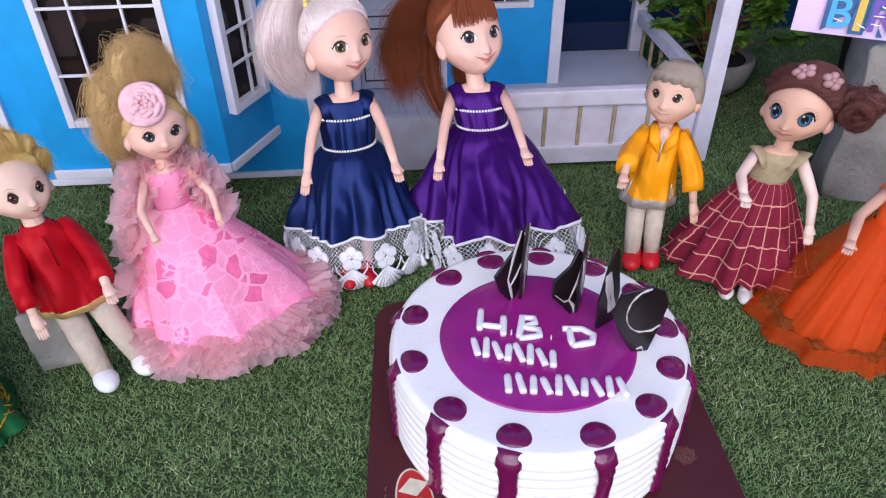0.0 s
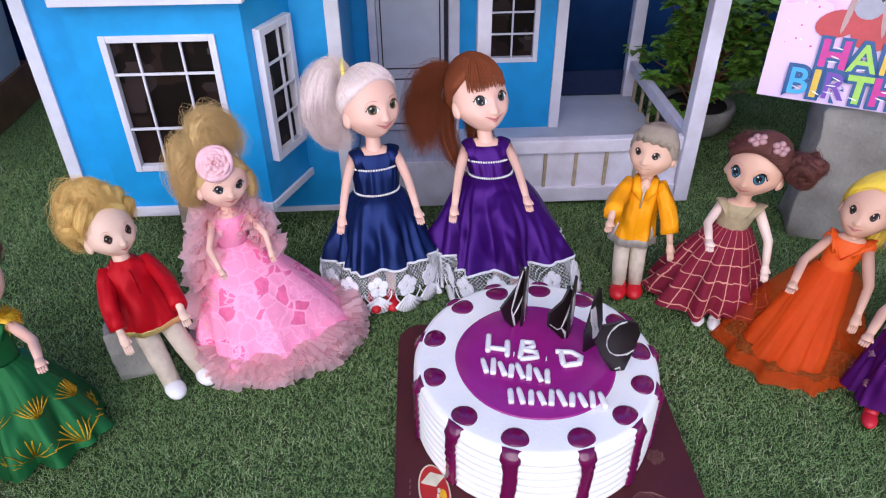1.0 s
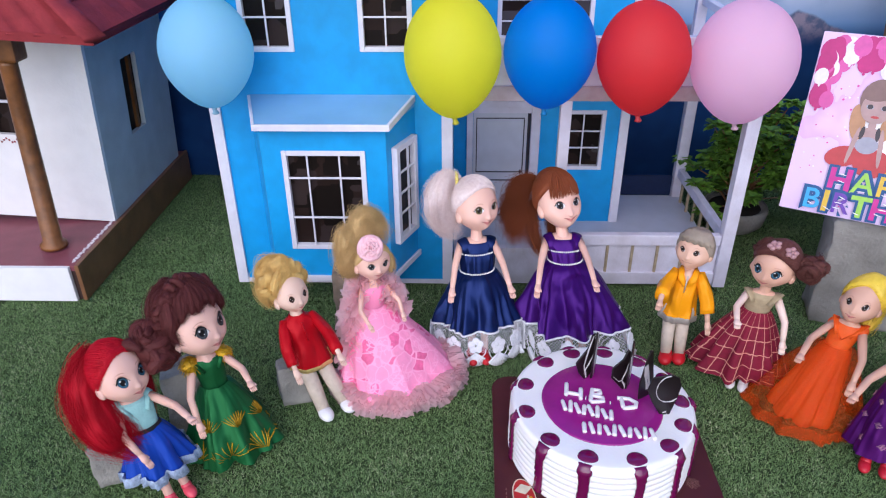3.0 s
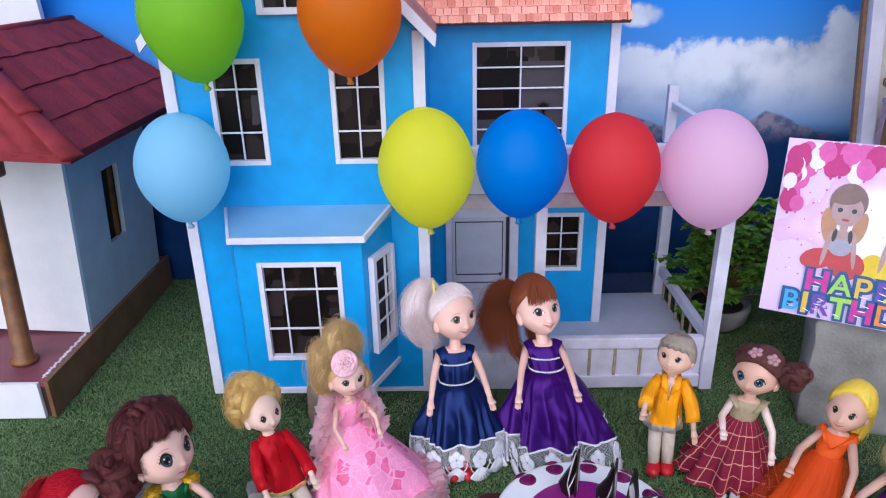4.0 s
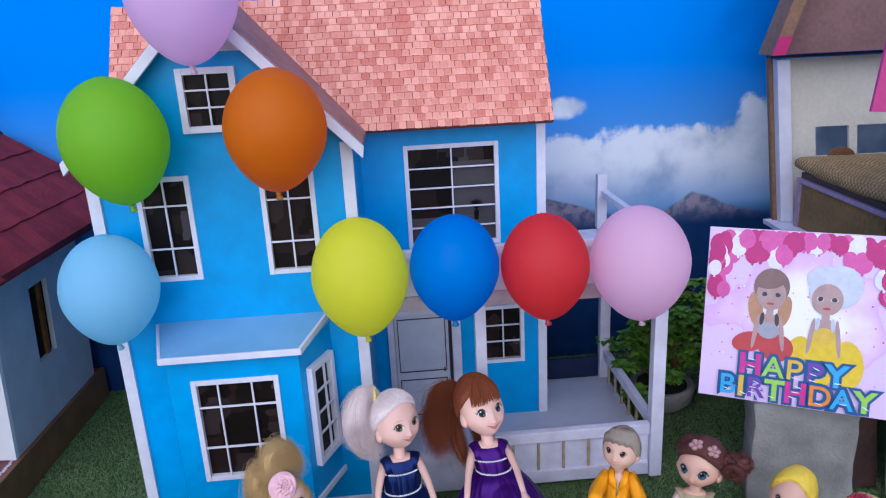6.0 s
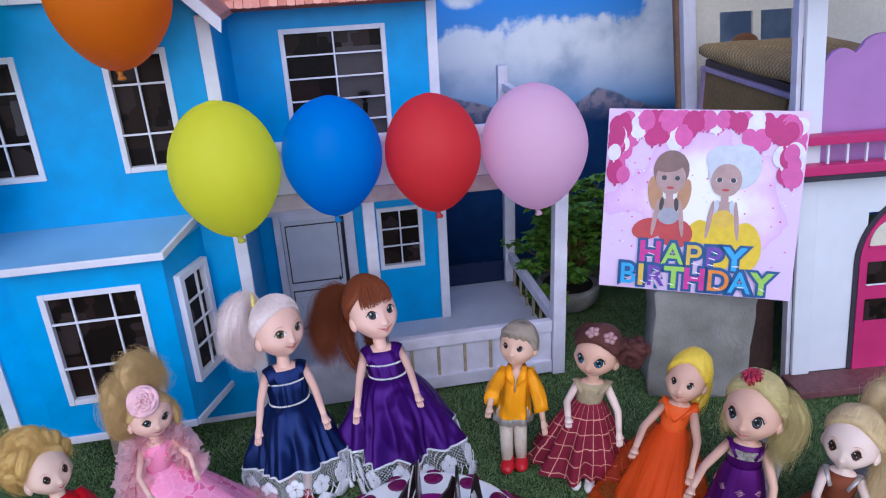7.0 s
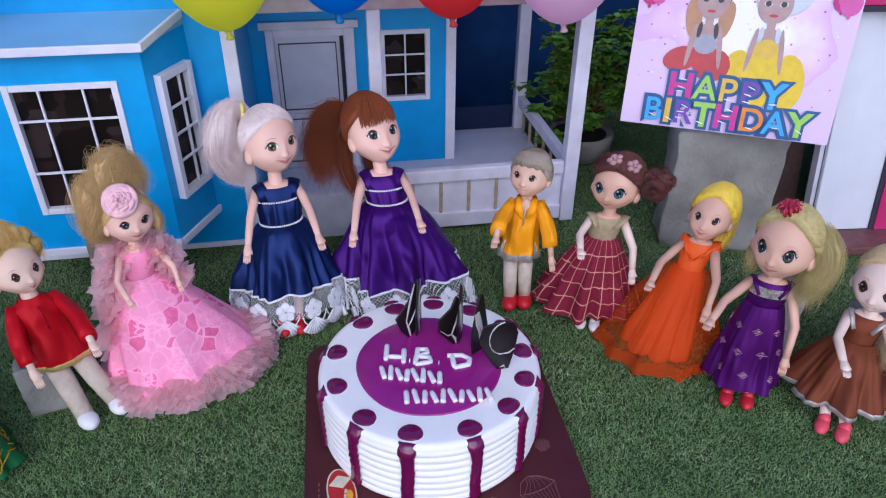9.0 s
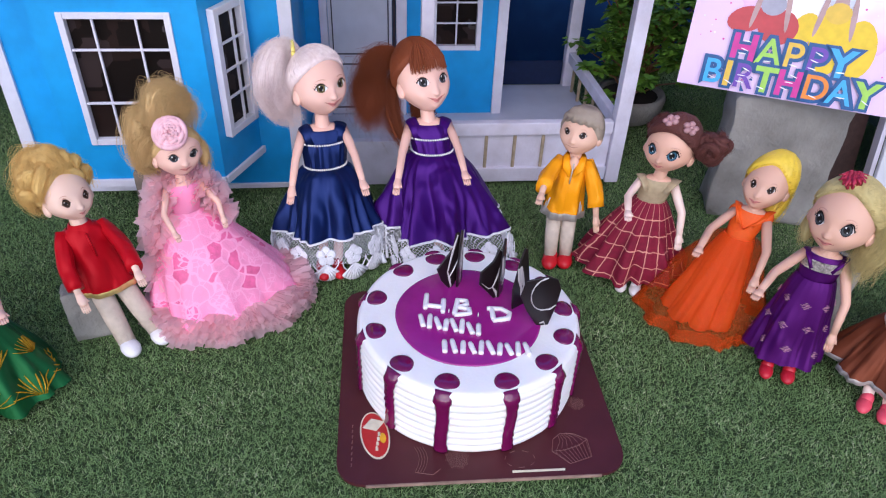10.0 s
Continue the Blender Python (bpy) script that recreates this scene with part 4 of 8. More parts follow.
stone("concrete_block", "large grey concrete block holding the birthday poster", 0.505, 0.545, 0.125, 0.06, 0.158, -16, CONCRETE, 3)
stone("seat_stone", "small grey stone propping the boy doll in red", -0.246, 0.362, 0.036, 0.028, 0.054, 20, CONCRETE, 4)
stone("seat_stone", "grey stone propping the doll in the green dress", -0.352, 0.308, 0.040, 0.036, 0.088, 25, CONCRETE, 5)
stone("seat_stone", "pale stone under the red-haired doll", -0.408, 0.246, 0.05, 0.04, 0.055, 30, CONCRETE, 6)
stone("seat_stone", "tall brown stone behind the doll in the pink gown", -0.190, 0.462, 0.038, 0.03, 0.125, 5, BROWN_STONE, 7)
stone("seat_stone", "grey stone propping the doll in the violet dress", 0.452, 0.322, 0.04, 0.035, 0.085, -30, CONCRETE, 8)
stone("seat_stone", "grey stone propping the doll in the brown dress", 0.535, 0.282, 0.04, 0.035, 0.07, -30, CONCRETE, 9)


# ---- poster ----
def flat_shape(fig, cx, cz, rx, rz, layer, mat_id=0, n=20, turn=0.0, dent=0.0):
    """A flat rounded patch in the poster's plane."""
    y = -0.0022 - 0.0003 * layer
    rim = []
    for k in range(n):
        a = 2 * math.pi * k / n
        px, pz = rx * math.cos(a), rz * math.sin(a) * (1 - dent * max(0, -math.sin(a)))
        rim.append((cx + px * math.cos(turn) - pz * math.sin(turn), y, cz + px * math.sin(turn) + pz * math.cos(turn)))
    fig.grid([[(cx, y, cz)] * n, rim], mat_id, True)


def letter(ch, x, z, size, y, material, parent, bold, name="letter", lift=0.0006, turn=0.0):
    cu = bpy.data.curves.new(name, "FONT")
    cu.body, cu.size, cu.align_x = ch, size, "CENTER"
    cu.offset, cu.extrude = bold, lift
    ob = new(name, cu)
    dg = bpy.context.evaluated_depsgraph_get()
    me = bpy.data.meshes.new_from_object(ob.evaluated_get(dg))
    bpy.data.objects.remove(ob)
    bpy.data.curves.remove(cu)
    me.materials.clear()
    me.materials.append(material)
    ob = new(name, me)
    ob.parent = parent
    ob.matrix_local = Matrix.Translation((x, y, z)) @ pose(0, 0, 0, 90, 0, 0) @ pose(0, 0, 0, 0, 0, turn)
    return ob


def build_poster():
    W, HT = 0.2225, 0.2215
    p = thing("birthday_poster", "square pink birthday poster with balloons and bright lettering on block", "poster",
              pose(0.371, 0.561, 0.162, -12, 0, -27.8))
    m = bpy.data.materials.new("poster_print")
    m.use_nodes = True
    n, l = m.node_tree.nodes, m.node_tree.links
    co = n.new("ShaderNodeTexCoord")
    noi = n.new("ShaderNodeTexNoise")
    noi.inputs["Scale"].default_value, noi.inputs["Detail"].default_value = 14, 3
    l.new(co.outputs["Object"], noi.inputs["Vector"])
    grad = n.new("ShaderNodeVectorMath")
    grad.operation = "DISTANCE"
    grad.inputs[1].default_value = (0.11, 0, 0.125)
    l.new(co.outputs["Object"], grad.inputs[0])
    ad = n.new("ShaderNodeMath")
    ad.operation = "MULTIPLY_ADD"
    ad.inputs[1].default_value = 5.5
    l.new(grad.outputs["Value"], ad.inputs[0])
    l.new(noi.outputs["Fac"], ad.inputs[2])
    ramp = n.new("ShaderNodeValToRGB")
    e = ramp.color_ramp.elements
    e[0].position, e[0].color = 0.62, (0.90, 0.87, 0.92, 1)
    e[1].position, e[1].color = 1.05, (0.70, 0.42, 0.76, 1)
    e.new(0.86).color = (0.80, 0.56, 0.82, 1)
    e.new(1.0).color = (0.74, 0.55, 0.80, 1)
    l.new(ad.outputs[0], ramp.inputs[0])
    l.new(ramp.outputs[0], n["Principled BSDF"].inputs["Base Color"])
    n["Principled BSDF"].inputs["Roughness"].default_value = 0.35
    part("board", box(0, W, -0.002, 0.002, 0, HT, 0.0004), m, p)
    cols = dict(pearl=(0.90, 0.88, 0.92), hot=(0.50, 0.012, 0.18), rose=(0.66, 0.09, 0.36), white=(0.80, 0.76, 0.84), skin=(0.46, 0.30, 0.29), brown=(0.22, 0.13, 0.12), ash=(0.60, 0.64, 0.74),
                grey=(0.36, 0.36, 0.44), red=(0.50, 0.05, 0.06), yellow=(0.78, 0.55, 0.02), edge=(0.012, 0.09, 0.27), blue=(0.05, 0.42, 0.80), green=(0.36, 0.66, 0.10),
                orange=(0.80, 0.25, 0.03), purple=(0.16, 0.06, 0.42), pink=(0.60, 0.03, 0.30), gold=(0.75, 0.50, 0.06), tan=(0.50, 0.26, 0.14), dark=(0.05, 0.04, 0.05))
    ms = {k: mat("poster_ink_" + k, v, 0.35, var=0.12, scale=120, bump=0) for k, v in cols.items()}
    rnd = random.Random(11)
    # balloon border
    for i in range(100):
        if i < 66:
            x, z = 0.004 + (W - 0.008) * ((i * 37) % 66) / 65 + rnd.uniform(-0.002, 0.002), HT - 0.008 - abs(rnd.gauss(0, 0.012))
            z -= 0.012 * (abs(x / W - 0.5) * 2) ** 3
        else:
            left = i % 2
            x, z = (rnd.uniform(0.004, 0.022) if left else W - rnd.uniform(0.004, 0.026)), HT - rnd.uniform(0.02, 0.085)
        c = (ms["hot"], ms["rose"], ms["white"], ms["rose"], ms["hot"])[i % 5]
        fig = Figure()
        r = rnd.uniform(0.0080, 0.0122)
        x, z = min(max(x, r), W - r), min(z, HT - r * 1.25)
        flat_shape(fig, x, z, r * 0.88, r * 1.2, 1 + i * 0.05, 0, 16, rnd.uniform(-0.3, 0.3), 0.12)
        flat_shape(fig, x, z - r * 1.12, r * 0.14, r * 0.22, 1.02 + i * 0.05, 0, 8)
        part("printed_balloon", fig, c, p)
    # confetti
    fig = Figure()
    for i in range(150):
        flat_shape(fig, rnd.uniform(0.01, W - 0.01), rnd.uniform(0.01, HT - 0.03), *(2 * [rnd.uniform(0.0005, 0.0014)]), 0.4, i % 2, 8)
    tagged(part("confetti", fig, [ms["white"], ms["rose"]], p), kind="stuff")
    # two printed figures as plain shapes
    for cx, hair_c, top, skirt in ((0.0775, "brown", "grey", "red"), (0.1400, "ash", "gold", "yellow")):
        hz = 0.142
        fig = Figure()
        order = ["tan" if hair_c == "brown" else "ash", skirt, "skin", top, hair_c, "dark", "red", "white"]
        if hair_c == "brown":
            flat_shape(fig, cx - 0.0165, hz - 0.022, 0.0085, 0.022, 4, 0, 16, 0.16)
            flat_shape(fig, cx + 0.0165, hz - 0.022, 0.0075, 0.020, 4, 0, 16, -0.16)
            flat_shape(fig, cx - 0.022, 0.077, 0.020, 0.013, 4.2, 1, 18, 0.3)
            flat_shape(fig, cx + 0.010, 0.073, 0.020, 0.018, 4.3, 1, 18, -0.1)
        else:
            flat_shape(fig, cx + 0.012, hz + 0.014, 0.025, 0.027, 4, 0, 20, -0.4)
            flat_shape(fig, cx - 0.004, hz + 0.022, 0.020, 0.017, 4.05, 0, 18)
            flat_shape(fig, cx, 0.066, 0.020, 0.034, 4.2, 1, 20, 0.05)
            flat_shape(fig, cx + 0.028, 0.062, 0.017, 0.029, 4.3, 1, 20, 0.12)
            flat_shape(fig, cx - 0.028, 0.074, 0.012, 0.018, 4.1, 1, 18, -0.35)
        flat_shape(fig, cx, 0.118, 0.0042, 0.012, 4.6, 2, 12)
        flat_shape(fig, cx, 0.108, 0.0105, 0.008, 4.65, 2, 14)
        flat_shape(fig, cx - 0.0150, 0.092, 0.0028, 0.024, 4.7, 2, 12, -0.12)
        flat_shape(fig, cx + 0.0150, 0.092, 0.0028, 0.024, 4.7, 2, 12, 0.12)
        flat_shape(fig, cx, 0.094, 0.0125, 0.0105, 5.0, 3, 16)
        for s in (-1, 1):
            flat_shape(fig, cx + s * 0.0085, 0.1085, 0.0026, 0.0085, 5.1, 5 if hair_c == "brown" else 4, 10, s * 0.1)
        flat_shape(fig, cx, hz + 0.008, 0.0205, 0.0235, 5.3, 4, 22)
        flat_shape(fig, cx, hz - 0.002, 0.0172, 0.0195, 5.6, 2, 22)
        if hair_c == "brown":
            flat_shape(fig, cx - 0.003, hz + 0.0135, 0.0165, 0.0085, 5.9, 4, 18, 0.12)
        for s in (-1, 1):
            flat_shape(fig, cx + s * 0.0078, hz - 0.002, 0.0042, 0.0028, 6.0, 3 if hair_c == "brown" else 4, 12, s * 0.15)
            flat_shape(fig, cx + s * 0.0076, hz - 0.0018, 0.0030, 0.0029, 6.2, 5, 12)
        flat_shape(fig, cx, hz - 0.0135, 0.0045, 0.0016, 6.2, 6, 12)
        part("printed_figure", fig, [ms[o] for o in order], p, "plain printed doll shape in a %s dress" % skirt)
    # lettering: fat rounded letters in a dark blue outline, with pale glints
    rows = [([("H", "pink"), ("A", "green"), ("P", "gold"), ("P", "purple"), ("Y", "blue")], (0.060, 0.0865, 0.1100, 0.1330, 0.1570), (0.0350, 0.0345, 0.0335, 0.0325, 0.0330), 0.0385, 0.0046),
            ([("B", "blue"), ("I", "gold"), ("R", "purple"), ("T", "green"), ("H", "pink"), ("D", "orange"), ("A", "blue"), ("Y", "green")],
             (0.0345, 0.0505, 0.0675, 0.0895, 0.1135, 0.1405, 0.1650, 0.1890), (0.0070, 0.0068, 0.0065, 0.0060, 0.0060, 0.0060, 0.0055, 0.0060), 0.0365, 0.0052)]
    glint = Figure()
    for word, xs, zs, size, y in rows:
        for (ch, c), x, z in zip(word, xs, zs):
            letter(ch, x, z, size, -y, ms["edge"], p, 0.0042, "letter_outline", 0.00005)
            letter(ch, x, z, size, -y - 0.0003, ms[c], p, 0.0004 if ch in "APBRD" else 0.0012, "letter", 0.00005)
            for k in range(3 if c in ("pink", "purple") else 1):
                flat_shape(glint, x - 0.004 + rnd.uniform(0, 0.008), z + 0.005 + 0.008 * k + rnd.uniform(-0.002, 0.002), 0.0045, 0.0006, (y + 0.0007 - 0.0022) / 0.0003, 0, 10, rnd.uniform(-0.5, 0.1))
    tagged(part("letter_glint", glint, ms["pearl"], p, "pale printed glints"), kind="stuff")


build_poster()


# ---- balloons ----
def balloon(label, color, x, y, z, w, ht, tilt=0.0, turn=0.0):
    m = mat("latex_" + label.split()[0] + "_" + label.split()[1], color, 0.45, var=0.05, scale=15, bump=0.03, bscale=40, spec=0.3)
    backlit(m, [q * 1.2 + 0.004 for q in color], 0.58)
    knot = mat(m.name + "_knot", [q * 0.6 for q in color], 0.5, var=0.1, scale=60, bump=0.1)
    b = thing("balloon", label, "balloon", pose(x, y, z, tilt, turn, 0), group="party balloons")
    fig = Figure()
    rows = []
    for j in range(29):
        t = math.pi * j / 28
        s = (1 - math.cos(t)) / 2
        r = math.sin(t) * (0.81 + 0.19 * math.sin(min(s * 1.75, 1) * math.pi / 2))
        zz = -math.cos(t) * ht / 2
        rows.append([(r * w / 2 * math.cos(a), r * w / 2 * math.sin(a), zz) for a in (2 * math.pi * k / 36 for k in range(36))])
    fig.grid(rows, 0, True)
    part("envelope", fig, m, b, "", True)
    fig = Figure()
    fig.tube([(0, 0, -ht / 2 + 0.001), (0, 0, -ht / 2 - 0.004), (0.0005, 0, -ht / 2 - 0.005), (0.001, 0, -ht / 2 - 0.0078), (0.001, 0, -ht / 2 - 0.009)], (0.0040, 0.0024, 0.0030, 0.0046, 0.0034), 0, 12)
    part("knot", fig, knot, b, "", True)
    fig = Figure()
    fig.ball((0, 0, ht / 2 - 0.0015), (0.009, 0.009, 0.0022), 0, 14, 8)
    part("nipple", fig, m, b, "", True)


balloon("light blue balloon hanging before the house", (0.40, 0.73, 0.95), -0.356, 0.558, 0.363, 0.111, 0.135, 0, 2)
balloon("yellow lime balloon in a row with three others", (0.93, 0.87, 0.06), -0.060, 0.545, 0.361, 0.115, 0.147, 0, -2)
balloon("deep blue balloon in a row with three others", (0.003, 0.32, 0.80), 0.053, 0.545, 0.365, 0.108, 0.131, 0, 2)
balloon("coral red balloon in a row with three others", (0.84, 0.070, 0.080), 0.163, 0.545, 0.358, 0.107, 0.133, 0, -2)
balloon("pale pink balloon at the end of the row", (1.0, 0.64, 0.77), 0.280, 0.545, 0.354, 0.120, 0.145, 0, -3)
balloon("leaf green balloon beside the upper windows", (0.35, 0.68, 0.04), -0.316, 0.552, 0.537, 0.114, 0.142, 0, -4)
balloon("bright orange balloon beside the upper windows", (0.82, 0.25, 0.006), -0.140, 0.552, 0.539, 0.115, 0.138, 0, 4)
balloon("pink lilac balloon before the gable", (1.0, 0.64, 0.84), -0.221, 0.552, 0.687, 0.117, 0.145, 0, 0)


# ---- potted bush ----
def build_bush():
    rnd = random.Random(21)
    b = thing("potted_bush", "bushy green plant with clustered leaves in a grey pot", "plant", pose(0.424, 0.818, 0))
    fig = Figure()
    prof = [(0.038, 0.0), (0.050, 0.012), (0.055, 0.036), (0.052, 0.043), (0.046, 0.040), (0.04, 0.036)]
    fig.grid([[(r * math.cos(a), r * math.sin(a), z) for a in (2 * math.pi * k / 24 for k in range(24))] for r, z in prof], 0, True)
    part("pot", fig, CONCRETE, b, "rounded grey stone pot", True)
    fig = Figure()
    fig.ball((0, 0, 0.036), (0.046, 0.046, 0.006), 0, 16, 6)
    part("soil", fig, SOIL, b)
    fig = Figure()
    tips = []
    for i in range(80):
        a, r = rnd.uniform(0, 2 * math.pi), rnd.uniform(0.01, 0.112)
        top = Vector((r * math.cos(a), r * math.sin(a) * 0.75, rnd.uniform(0.065, 0.225) - 0.5 * max(0, r - 0.06)))
        mid = Vector((top.x * 0.4, top.y * 0.4, 0.04 + (top.z - 0.04) * 0.6))
        fig.tube([(top.x * 0.1, top.y * 0.1, 0.036), mid, top], (0.0018, 0.0014, 0.0008), 0, 5)
        tips += [top, mid.lerp(top, 0.65)]
    tagged(part("brushwood", fig, BROWN_BOARD, b), kind="stuff")
    fig = Figure()
    for tip in tips:
        for k in range(24):
            a = k * 2.4 + rnd.uniform(-0.3, 0.3)
            up = rnd.uniform(-0.2, 0.9)
            d = Vector((math.cos(a), math.sin(a), up)).normalized()
            side = d.cross(Vector((0, 0, 1))).normalized()
            ln, wd = rnd.uniform(0.011, 0.019), rnd.uniform(0.0040, 0.0060)
            nrm = side.cross(d)
            o = tip + d * 0.002
            rows = [[o, o, o]]
            for s, ww in ((0.3, 0.8), (0.65, 1.0), (1.0, 0.05)):
                c = o + d * ln * s - Vector((0, 0, 1)) * ln * 0.25 * s * s
                rows.append([c - side * wd * ww + nrm * wd * 0.25, c, c + side * wd * ww + nrm * wd * 0.25])
            fig.grid(rows)
    part("foliage", fig, LEAF, b)


build_bush()


# ---- cake ----
def build_cake():
    CX, CY, R, TOP = 0.1007, 0.2815, 0.0950, 0.0690
    bd = thing("cake_board", "square maroon cake board with rounded corners and line drawings", "cake board", pose(0.1037, 0.279, 0.0, 0, 0, -1))
    bm = bmesh.new()
    out = []
    for sx, sy, a0 in ((1, 1, 0), (-1, 1, 90), (-1, -1, 180), (1, -1, 270)):
        for k in range(7):
            a = radians(a0 + 15 * k)
            out.append((sx * 0.093 + 0.022 * math.cos(a), sy * 0.095 + 0.022 * math.sin(a)))
    f = bm.faces.new([bm.verts.new((x, y, 0.0035)) for x, y in out])
    g = bmesh.ops.extrude_face_region(bm, geom=[f])["geom"]
    bmesh.ops.translate(bm, verts=[v for v in g if isinstance(v, bmesh.types.BMVert)], vec=(0, 0, -0.003))
    part("board", bm, BOARD, bd)
    # worn pale paper edge along the front
    part("paper_edge", box(-0.092, 0.092, -0.1185, -0.1172, 0.0008, 0.0036, 0.0003), mat("worn_paper_edge", (0.34, 0.22, 0.17), 0.8, var=0.4, scale=90), bd, "worn pale paper edge")
    line = 0.0037

    def stroke(fig, pts, r=0.00030):
        fig.tube([(x, y, line) for x, y in pts], [r] * len(pts), 0, 4)

    # printed line drawings: a cupcake seen aslant, a round of berries, a layered slice, a sprig
    fig = Figure()
    cx, cy, rot = 0.0745, -0.092, 0.35

    def at(u, v):
        return (cx + u * math.cos(rot) - v * math.sin(rot), cy + u * math.sin(rot) + v * math.cos(rot))
    stroke(fig, [at(-0.017, 0.004), at(-0.010, 0.014), at(-0.001, 0.017), at(0.008, 0.013), at(0.016, 0.003), at(0.010, -0.013), at(-0.010, -0.012), at(-0.017, 0.004)])
    stroke(fig, [at(-0.017, 0.004), at(-0.006, 0.001), at(0.006, 0.0005), at(0.016, 0.003)])
    for k in range(9):
        u = -0.0145 + 0.0036 * k
        stroke(fig, [at(u, 0.002), at(u * 0.66, -0.0124)], 0.00022)
    for k in range(6):
        u = -0.013 + 0.005 * k
        stroke(fig, [at(u, 0.0035), at(u * 0.6 + 0.002, 0.010), at(u * 0.3, 0.0155)], 0.00022)
    part("line_drawing", fig, BOARD_LINE, bd, "pale brown cupcake drawing")
    for cx0, cy0, count, size in ((-0.020, -0.097, 46, 0.0016), (0.0885, -0.045, 30, 0.0015)):
        fig = Figure()
        for k in range(count):
            r, a = size * 0.86 * math.sqrt(k), k * 2.4
            x, y = cx0 + r * math.cos(a), cy0 + r * math.sin(a)
            stroke(fig, [(x + size * 0.62 * math.cos(q), y + size * 0.62 * math.sin(q)) for q in (math.pi * 2 * i / 6 for i in range(7))], 0.00020)
        part("line_drawing", fig, BOARD_LINE, bd, "pale brown berry drawing")
    fig = Figure()
    for k in range(4):
        stroke(fig, [(-0.054 + 0.0022 * k + 0.004 * math.sin(f * 3), -0.108 + 0.024 * f) for f in (0, 0.25, 0.5, 0.75, 1)], 0.00022)
    stroke(fig, [(-0.054, -0.108), (-0.040, -0.111), (-0.034, -0.106)])
    part("line_drawing", fig, BOARD_LINE, bd, "pale brown slice drawing")
    fig = Figure()
    for k in range(7):
        a = 0.9 * k
        stroke(fig, [(0.030 + 0.012 * math.cos(a + q), -0.100 + 0.008 * math.sin(a + q)) for q in (0, 0.2, 0.4)], 0.00024)
    part("line_drawing", fig, BOARD_LINE, bd, "pale brown sprig drawing")
    # maker's mark as plain shapes
    red, ivory, gold = mat("mark_red", (0.50, 0.02, 0.02), 0.35), mat("mark_ivory", (0.75, 0.68, 0.52), 0.4), mat("mark_gold", (0.8, 0.42, 0.02), 0.4)
    for nm, mm, cx0, cy0, rx, ry, z, turn in (("mark_rim", ivory, -0.085, -0.070, 0.0118, 0.0245, 0.0037, 0.16), ("mark_oval", red, -0.085, -0.070, 0.0106, 0.0228, 0.0041, 0.16),
                                              ("mark_patch", ivory, -0.086, -0.060, 0.0098, 0.0070, 0.0045, 0.3), ("mark_dot", gold, -0.0785, -0.074, 0.0026, 0.0052, 0.0045, 0.1)):
        fig = Figure()
        k = 4 if nm == "mark_patch" else 28
        rim = [(rx * math.cos(2 * math.pi * i / k), ry * math.sin(2 * math.pi * i / k)) for i in range(k)]
        fig.grid([[(cx0, cy0, z)] * k, [(cx0 + u * math.cos(turn) - v * math.sin(turn), cy0 + u * math.sin(turn) + v * math.cos(turn), z) for u, v in rim]], 0, True)
        part(nm, fig, mm, bd, "plain emblem shape")
    fig = Figure()
    for i in range(4):
        fig.tube([(-0.0835 + 0.0006 * i, -0.086 + i * 0.0048, 0.0046), (-0.0835 + 0.0006 * i, -0.083 + i * 0.0048, 0.0046)], (0.0012, 0.0012), 0, 5)
    part("mark_bar", fig, ivory, bd)
    fig = Figure()
    for i in range(8):
        fig.tube([(-0.1035, -0.100 + i * 0.0055, line), (-0.103, -0.097 + i * 0.0055, line)], (0.0005, 0.0005), 0, 4)
    part("small_print_bar", fig, BOARD_LINE, bd)
    part("worn_strip", box(0.022, 0.064, -0.1125, -0.1105, 0.0030, 0.0038, 0.0003), ivory, bd, "scuffed pale strip")

    c = thing("birthday_cake", "round white cream cake with purple jelly top and chocolate shards", "cake", pose(CX, CY, 0.0036))
    H0 = TOP - 0.0036
    fig = Figure()
    prof = []
    n = 8
    for k in range(n):
        for q in range(7):
            f = q / 7
            z = 0.001 + (H0 - 0.006) * (k + f) / n
            prof.append((R - 0.0010 + 0.0021 * math.sin(math.pi * f) ** 0.7, z))
    for q in range(9):
        a = math.pi / 2 * q / 8
        prof.append((R - 0.0055 + 0.0055 * math.cos(a), H0 - 0.0055 + 0.0055 * math.sin(a)))
    prof += [(R * s, H0 + 0.0001) for s in (0.85, 0.75, 0.5, 0.2, 0.0005)]
    prof = [(R - 0.002, 0.0)] + prof
    rows = []
    for j, (r, z) in enumerate(prof):
        row = []
        for k in range(120):
            a = 2 * math.pi * k / 120
            wob = 0.0008 * noise.noise(Vector((math.cos(a) * 3, math.sin(a) * 3, z * 60))) + 0.0003 * noise.noise(Vector((math.cos(a) * 14, math.sin(a) * 14, z * 200))) if r > 0.05 else 0
            row.append(((r + wob) * math.cos(a), (r + wob) * math.sin(a), z + wob * 0.6))
        rows.append(row)
    fig.grid(rows, 0, True)
    part("cream_body", fig, CREAM, c, "white ridged whipped cream", True)
    # jelly disc
    fig = Figure()
    rows = []
    for r, z in ((0.0622, H0 + 0.0002), (0.0618, H0 + 0.0010), (0.0605, H0 + 0.0014), (0.04, H0 + 0.0015), (0.0005, H0 + 0.0015)):
        rows.append([(-0.001 + (r + 0.0004 * math.sin(5 * a)) * math.cos(a), -0.002 + (r + 0.0004 * math.sin(5 * a)) * math.sin(a), z) for a in (2 * math.pi * k / 72 for k in range(72))])
    fig.grid(rows, 0, True)
    part("jelly_top", fig, GLAZE_TOP, c, "purple jelly disc", True)
